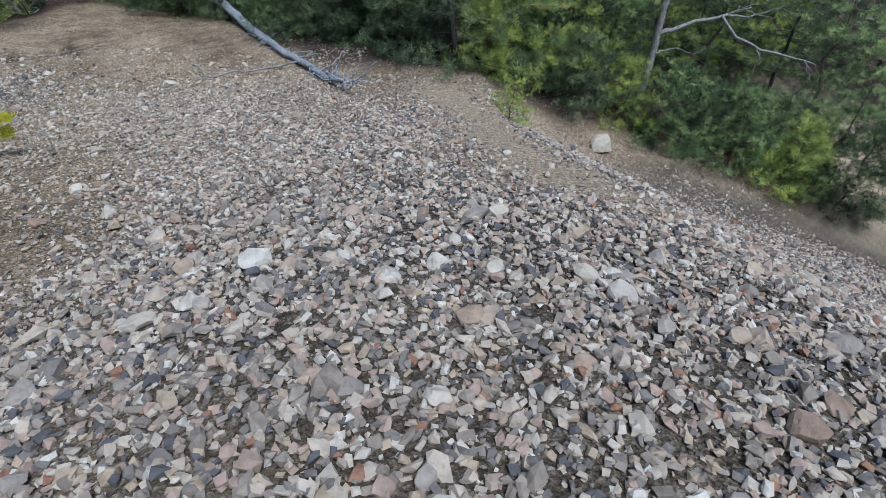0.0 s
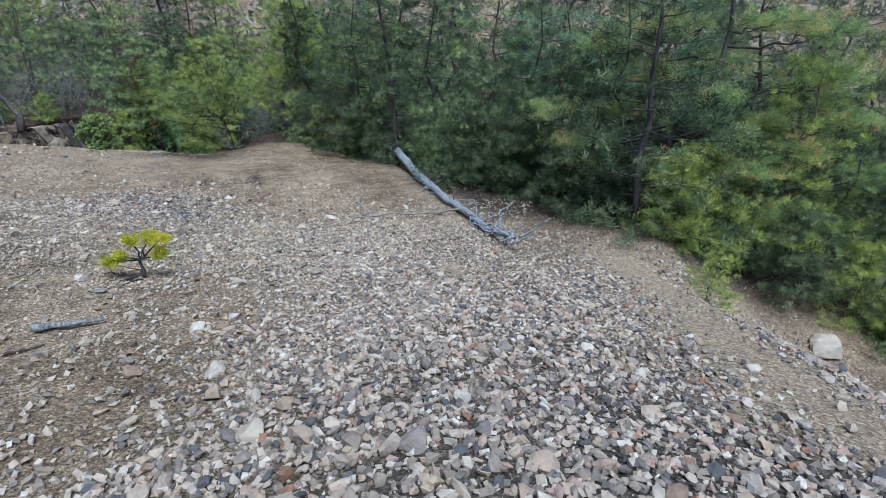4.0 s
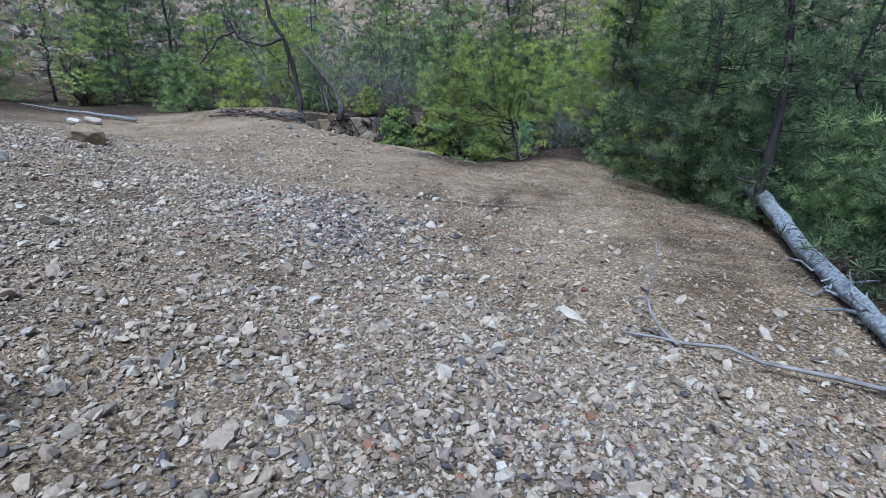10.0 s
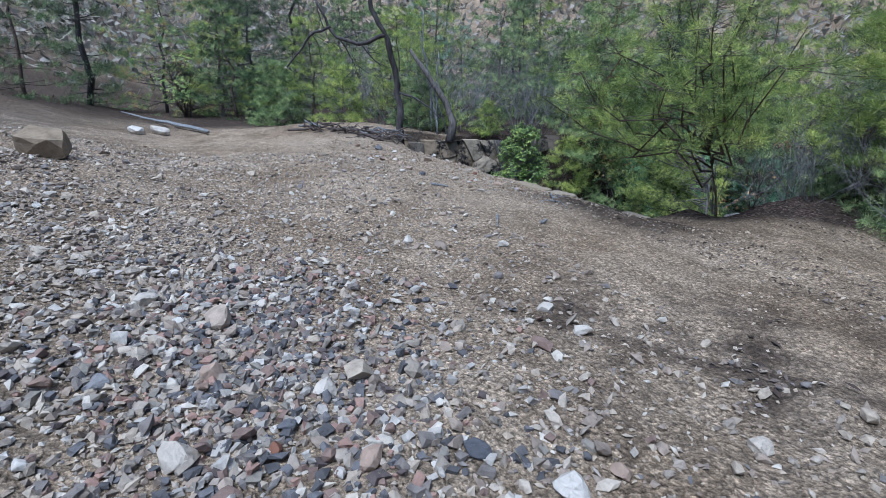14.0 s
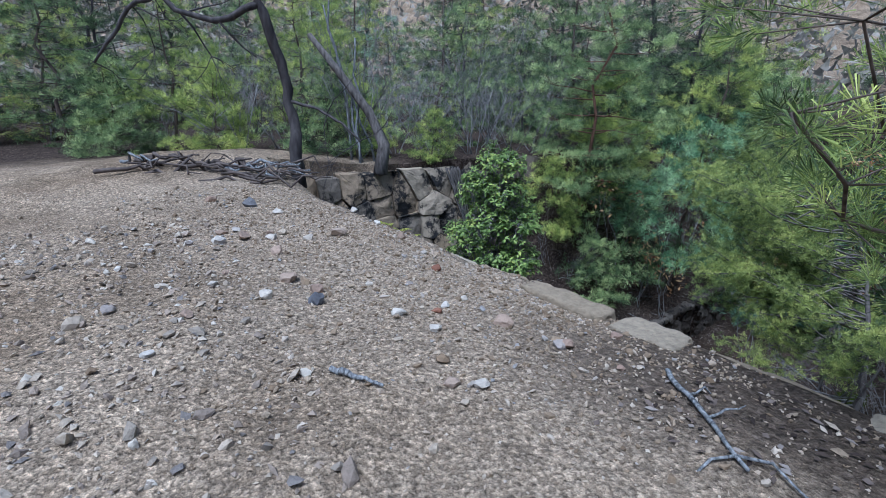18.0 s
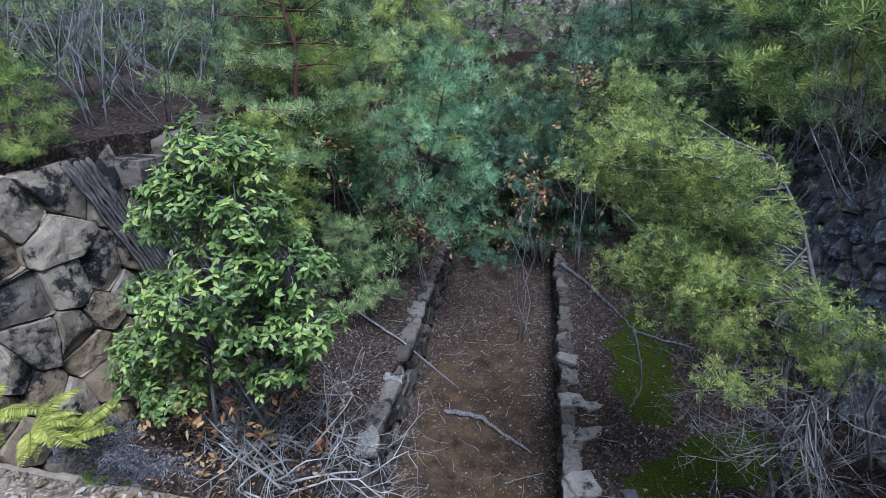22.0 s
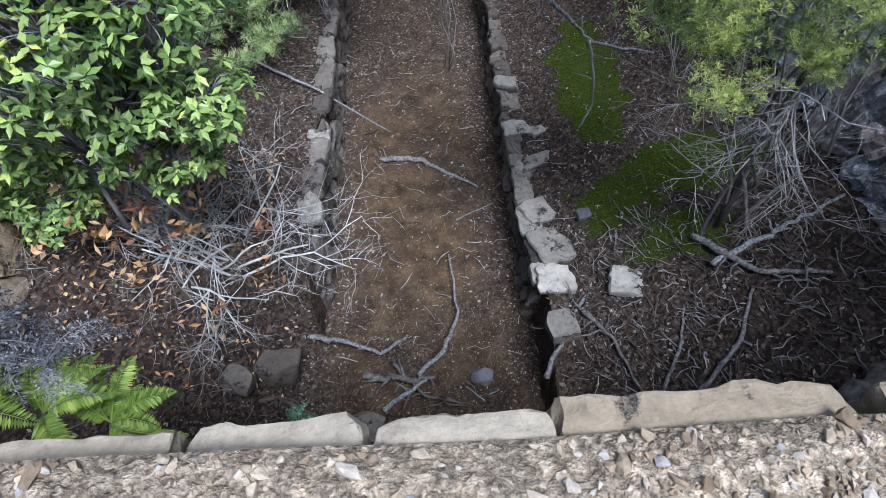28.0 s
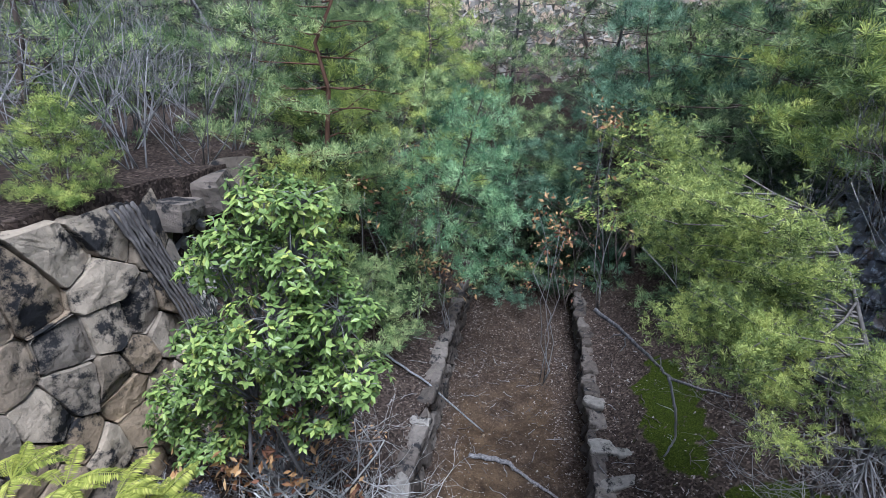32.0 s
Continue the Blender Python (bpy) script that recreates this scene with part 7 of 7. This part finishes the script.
branch_thing("dry_stick", on_ground([(-4.25, 3.43), (-4.18, 3.65)], 0.02), 0.014, DARKTWIG, "dark dry stick on stony ground", 4)
branch_thing("dry_stick", on_ground([(-10.39, 10.67), (-9.9, 10.41)], 0.02), 0.016, GREYWOOD, "grey stick on sandy ground", 5)
branch_thing("dry_stick", on_ground([(-12.05, 10.58), (-11.81, 10.73)], 0.02), 0.016, GREYWOOD, "pale split stick on sandy ground", 6)
branch_thing("dry_stick", on_ground([(-9.93, 10.9), (-10.06, 11.06)], 0.02), 0.022, GREYWOOD, "short grey stick on sandy ground", 7)
branch_thing("dry_stick", on_ground([(-11.37, 12.0), (-10.76, 11.6)], 0.02), 0.018, GREYWOOD, "grey twig among needles by the rim", 8, twigs=4)


def brush_pile():
    """A low heap of dead branches at the foot of the crooked tree."""
    r = np.random.default_rng(77)
    heap = thing("brush_pile", (-17.6, 10.9, float(ground_z(-17.6, 10.9))), "low heap of dark dead branches and grey roots", "branches")
    for k in range(34):
        s = r.uniform(-1, 1)
        c = np.array([s * 0.55, s * 0.75, 0]) + r.normal(size=3) * [0.16, 0.16, 0]
        a = radians(55) + r.normal(0, 0.45)
        d = np.array([math.cos(a), math.sin(a), r.normal(0, 0.06)]) * r.uniform(0.25, 0.75)
        rad = r.uniform(0.010, 0.034)
        base = float(ground_z(-17.6 + c[0], 10.9 + c[1]) - ground_z(-17.6, 10.9))
        g = Geo()
        c[2] = base + r.uniform(0.01, 0.16)
        g.tube(curve(r, c - d, c + d, 0.0, 0.06, 9), np.linspace(rad, rad * 0.4, 9), 6)
        part("branch", g.mesh("branch", GREYWOOD if k % 4 == 0 else DARKTWIG, True), heap)


brush_pile()
branch_thing("dead_root", on_ground([(-16.4, 11.9), (-17.0, 12.2), (-17.5, 12.75)], 0.08), 0.08, GREYWOOD, "split grey dead root at the corner of the pit", 10, twigs=7)
branch_thing("dead_root", on_ground([(-17.2, 12.3), (-17.75, 12.9), (-18.0, 13.4)], 0.16), 0.06, SNAGWOOD, "dark rotten log at the corner of the pit", 11, twigs=5)
branch_thing("dry_stick", in_local([(-1.72, 5.0, 0.25), (-0.8, 4.6, -0.02), (-0.02, 4.75, -0.86)], -5.22), 0.02, GREYWOOD, "pale stick leaning over the channel side", 12)
branch_thing("small_log", in_local([(-0.17, 4.31, 0.04), (0.3, 4.27, 0.05), (0.6, 4.08, 0.03), (1.05, 3.78, 0.0)], -6.17), 0.036, ROOTWOOD, "grey log lying across the channel floor", 13)
branch_thing("dry_stick", in_local([(0.75, 3.3, 0.03), (1.2, 3.5, 0.06)], -6.24), 0.012, GREYWOOD, "thin stick on the channel floor", 14)
branch_thing("bent_root", in_local([(0.25, 1.35, 0.1), (0.5, 1.55, 0.16), (0.68, 2.0, 0.08), (0.63, 2.8, 0.04)], -6.25), 0.028, ROOTWOOD, "bent grey root on the pit floor", 15)
branch_thing("dead_root", in_local([(-0.87, 1.83, 0.1), (-0.47, 1.72, 0.16), (-0.1, 1.6, 0.1), (0.14, 1.81, 0.05)], -6.25), 0.03, ROOTWOOD, "tangled grey root on the pit floor", 16, twigs=6)
branch_thing("dead_root", in_local([(-0.3, 1.4, 0.06), (0.1, 1.32, 0.1), (0.4, 1.34, 0.06)], -6.27), 0.045, SNAGWOOD, "rotten split root on the pit floor", 17, twigs=5)
branch_thing("dead_root", in_local([(1.36, 1.05, 0.1), (1.62, 1.5, 0.25), (2.07, 2.05, 0.25)], -5.72), 0.03, ROOTWOOD, "grey root leaning on the channel side", 18)
branch_thing("dead_root", on_ground([to_world(u, v) for u, v in ((2.3, 0.85), (2.45, 1.15), (2.5, 1.4))], 0.03), 0.02, ROOTWOOD, "thin grey root on the pit floor", 19)
branch_thing("dead_branch", on_ground([to_world(u, v) for u, v in ((2.75, 1.68), (3.05, 1.78), (3.35, 1.85), (3.7, 1.95))], 0.06), 0.03, GREYWOOD, "forked grey dead branch under the east wall", 20, twigs=2)
branch_thing("fallen_tree", on_ground([to_world(u, v) for u, v in ((2.7, 0.2), (3.2, 0.45), (3.7, 0.75))], 0.08), 0.10, SNAGWOOD, "dark fallen trunk under the rim", 21)
branch_thing("dry_stick", in_local([(-0.1, 1.05, 0.0), (0.32, 1.3, 0.06)], -6.22), 0.03, GREYWOOD, "short pale stick on the pit floor", 22)
for k in range(7):
    d = 0.045 * (k - 3)
    branch_thing("hanging_root", in_local([(-3.24 + 0.02 * (k % 3), 2.70 + d, 0.02), (-3.10, 2.82 + d, -0.5), (-2.94, 2.93 + d, -1.05), (-2.76, 2.98 + d * 1.4, -1.65 - 0.1 * (k % 3))], -2.27), 0.022, SNAGWOOD, "weathered grey root hanging down the west wall", 230 + k, twigs=1)
branch_thing("dead_branch", [(-13.6, 16.5, -3.5), (-13.23, 16.4, -3.71), (-13.01, 16.4, -3.91), (-12.74, 16.4, -4.13), (-12.2, 16.3, -4.15)], 0.022, ROOTWOOD, "pale curved dead branch hanging over the moss", 55, twigs=4)
branch_thing("dead_branch", [(-12.78, 16.4, -4.1), (-12.65, 16.4, -4.5), (-12.6, 16.38, -4.85), (-12.68, 16.35, -5.1)], 0.016, TWIG, "thin pale dead branch hanging over the moss", 56, twigs=2)

branch_thing("dead_root", on_ground([to_world(u, v) for u, v in ((1.75, 1.6), (1.95, 1.3), (2.15, 0.85))], 0.05), 0.03, SNAGWOOD, "dark root on the pit floor", 40, twigs=6)

branch_thing("dead_root", on_ground([to_world(u, v) for u, v in ((2.5, 0.75), (2.8, 1.05), (2.95, 1.4))], 0.03), 0.024, ROOTWOOD, "dark dead branch under the rim", 41, twigs=6)

branch_thing("dead_root", in_local([(-1.6, 1.1, 0.06), (-1.1, 1.2, 0.1), (-0.7, 1.0, 0.05)], -6.2), 0.025, DARKTWIG, "dark root on the pit floor", 42, twigs=6)

branch_thing("dead_root", in_local([(0.0, 1.5, 0.06), (0.3, 1.15, 0.08), (0.75, 1.05, 0.04)], -6.25), 0.03, DARKTWIG, "dark rotten root on the pit floor", 43, twigs=6)

branch_thing("dead_root", on_ground([to_world(u, v) for u, v in ((2.7, 2.0), (3.0, 1.5), (3.4, 1.35))], 0.05), 0.03, ROOTWOOD, "dark dead branch on the bank", 44, twigs=6)


SEEDLING = leaf_material("yellow_olive_needles", [(0.12, (0.13, 0.16, 0.02)), (0.42, (0.36, 0.38, 0.04)), (0.7, (0.56, 0.55, 0.06)), (0.92, (0.70, 0.64, 0.10))], 0.5, 0.35, grey=0.0)


def small_pine():
    """The lone seedling pine on the rubble."""
    r = np.random.default_rng(44)
    t = thing("pine_seedling", (-4.9, 5.2, float(ground_z(-4.9, 5.2))), "stunted yellow-green pine seedling on bare rubble", "tree")
    wood, crown = Geo(), Geo()
    wood.tube([(0, 0, -0.05), (0.02, 0, 0.08), (-0.03, 0.02, 0.17), (0.04, 0.03, 0.30)], [0.024, 0.018, 0.014, 0.009], 7)
    for c, rad in (((0.11, 0.07, 0.47), 0.085), ((-0.22, -0.15, 0.22), 0.075), ((-0.03, -0.02, 0.45), 0.07), ((0.17, 0.11, 0.27), 0.07), ((0.22, 0.15, 0.44), 0.06), ((-0.13, -0.10, 0.29), 0.06)):
        wood.tube(curve(r, (0.01, 0.01, 0.2), c, 0.05, 0.06, 6), np.linspace(0.012, 0.005, 6), 5)
        for k in range(46):
            p = np.array(c) * [1, 1, 0.9] + r.normal(size=3) * rad * np.array([0.5, 0.5, 0.4])
            w = np.array([0, 0, 0.8]) + unit(r, 1)[0] * 0.6
            tuft(crown, r, p, w / np.linalg.norm(w), 24, 0.05, 0.0042)
    for k in range(7):
        a = r.uniform(2.0, 5.0)
        wood.tube(curve(r, (0, 0, 0.04), (math.cos(a) * 0.5, math.sin(a) * 0.5, 0.02), 0, 0.06, 6), np.linspace(0.010, 0.003, 6), 4)
    part("stem", wood.mesh("stem", DARKBARK, True), t)
    part("foliage", crown.mesh("foliage", SEEDLING), t)


small_pine()


# ---- fallen leaves, moss and far woods ----
def strew_leaves(name, n, u0, u1, v0, v1, label, seed, mat, size=0.04, ok=None, moss=2.0):
    r = np.random.default_rng(seed)
    u, v = r.uniform(u0, u1, n), r.uniform(v0, v1, n)
    bare = (soil(*to_world(u, v), None)[3] < moss) | (r.uniform(size=n) < 0.12)
    u, v = u[bare], v[bare]
    n = len(u)
    if ok is not None:
        m = ok(u, v)
        u, v = u[m], v[m]
    n = len(u)
    x, y = to_world(u, v)
    g = Geo()
    g.leaves(np.stack([x, y, ground_z(x, y) + 0.012], 1), unit(r, n) * [1, 1, 0.18], unit(r, n) * 0.35 + [0, 0, 1], size * r.uniform(0.5, 1.4, n), size * 0.45 * r.uniform(0.7, 1.3, n), 0.08)
    return tagged(new(name, g.mesh(name, mat)), label, "leaves", kind="stuff")


strew_leaves("pit_leaves", 21000, PIT_L + 0.3, PIT_R - 0.3, 0.2, 9.5, "brown fallen leaves on the floor of the pit", 1, LITTER, 0.045, lambda u, v: (np.abs(u - 0.3 + 0.25 * wobble(u, v, 1.5)) > 0.8) | (v > 5.6 + wobble(u, v, 2.0)), 0.45)
strew_leaves("bank_leaves", 650, PIT_L + 0.5, CH_L - 0.4, 1.2, 3.6, "orange and red fallen leaves under the bushes", 5, AUTUMN, 0.06)
strew_leaves("channel_leaves", 5200, CH_L + 0.05, CH_R - 0.05, 2.2, 8.6, "brown fallen leaves on the floor of the channel", 6, LITTER, 0.045, lambda u, v: np.abs(np.sin(u * 71 + v * 37)) < np.interp(np.abs(u - 0.3 + 0.3 * wobble(u, v, 1.5)), [0.3, 0.8], [0.12, 0.8]) * np.interp(v, [3, 6], [0.5, 1.0]))
strew_leaves("needle_litter", 9000, PIT_R - 1.0, PIT_R + 7, -3.5, 5.5, "dry needles and leaves under the pines", 2, LITTER, 0.05, lambda u, v: (v < RIM - 0.2) & (v > -1.2 - 0.3 * np.abs(u - 4)) | (u > PIT_R + 0.2) & (v > 0.6))
strew_leaves("wood_litter", 16000, 5, 21, -7, 5, "dead leaves on the floor of the wood", 3, LITTER, 0.06, lambda u, v: soil(*to_world(u, v), None)[1] > 0.8)


def pit_twigs(seed, count, mat, label):
    r = np.random.default_rng(seed)
    g = Geo()
    for k in range(count):
        u, v = (r.uniform(PIT_L + 0.4, PIT_R - 0.3), 0.3 + 6.5 * r.uniform() ** 1.6) if k % 2 else (r.uniform(1.7, 3.8), r.uniform(0.2, 2.4))
        x, y = to_world(u, v)
        a, L = r.uniform(0, 2 * np.pi), r.uniform(0.05, 0.28)
        p = np.array([x, y, float(ground_z(x, y)) + 0.012])
        g.tube(curve(r, p, p + np.array([math.cos(a), math.sin(a), 0.03]) * L, 0, 0.08, 4), np.full(4, r.uniform(0.0025, 0.007)), 3)
    return tagged(new("dead_twigs", g.mesh("dead_twigs", mat, True)), label, "twigs", kind="stuff")


pit_twigs(19, 1300, DARKTWIG, "dead twigs strewn on the floor of the pit")
pit_twigs(20, 800, TWIG, "bleached twigs strewn on the floor of the pit")


def far_woods():
    r = np.random.default_rng(9)
    g = Geo()
    n = 1500
    a, d = r.uniform(0, 2 * np.pi, n), r.uniform(25, 80, n)
    x, y = -8 + np.cos(a) * d, 9 + np.sin(a) * d
    z = ground_z(x, y)
    m = 60
    s = (0.7 + d / 60)
    pos = np.repeat(np.stack([x, y, z + s * 1.2], 1), m, 0) + r.normal(size=(n * m, 3)) * np.repeat(s, m)[:, None] * [0.8, 0.8, 1.0]
    size = np.repeat(s, m) * 0.42
    g.blades(pos, unit(r, n * m), unit(r, n * m), size, size * 0.7)
    return tagged(new("far_woods", g.mesh("far_woods", FARWOOD)), "grey-brown winter woods on the far hillside", "woods", kind="stuff")


FARWOOD = leaf_material("far_foliage", [(0.15, (0.10, 0.12, 0.08)), (0.45, (0.24, 0.23, 0.19)), (0.7, (0.38, 0.34, 0.30)), (0.95, (0.18, 0.22, 0.11))], 0.8)
far_woods()
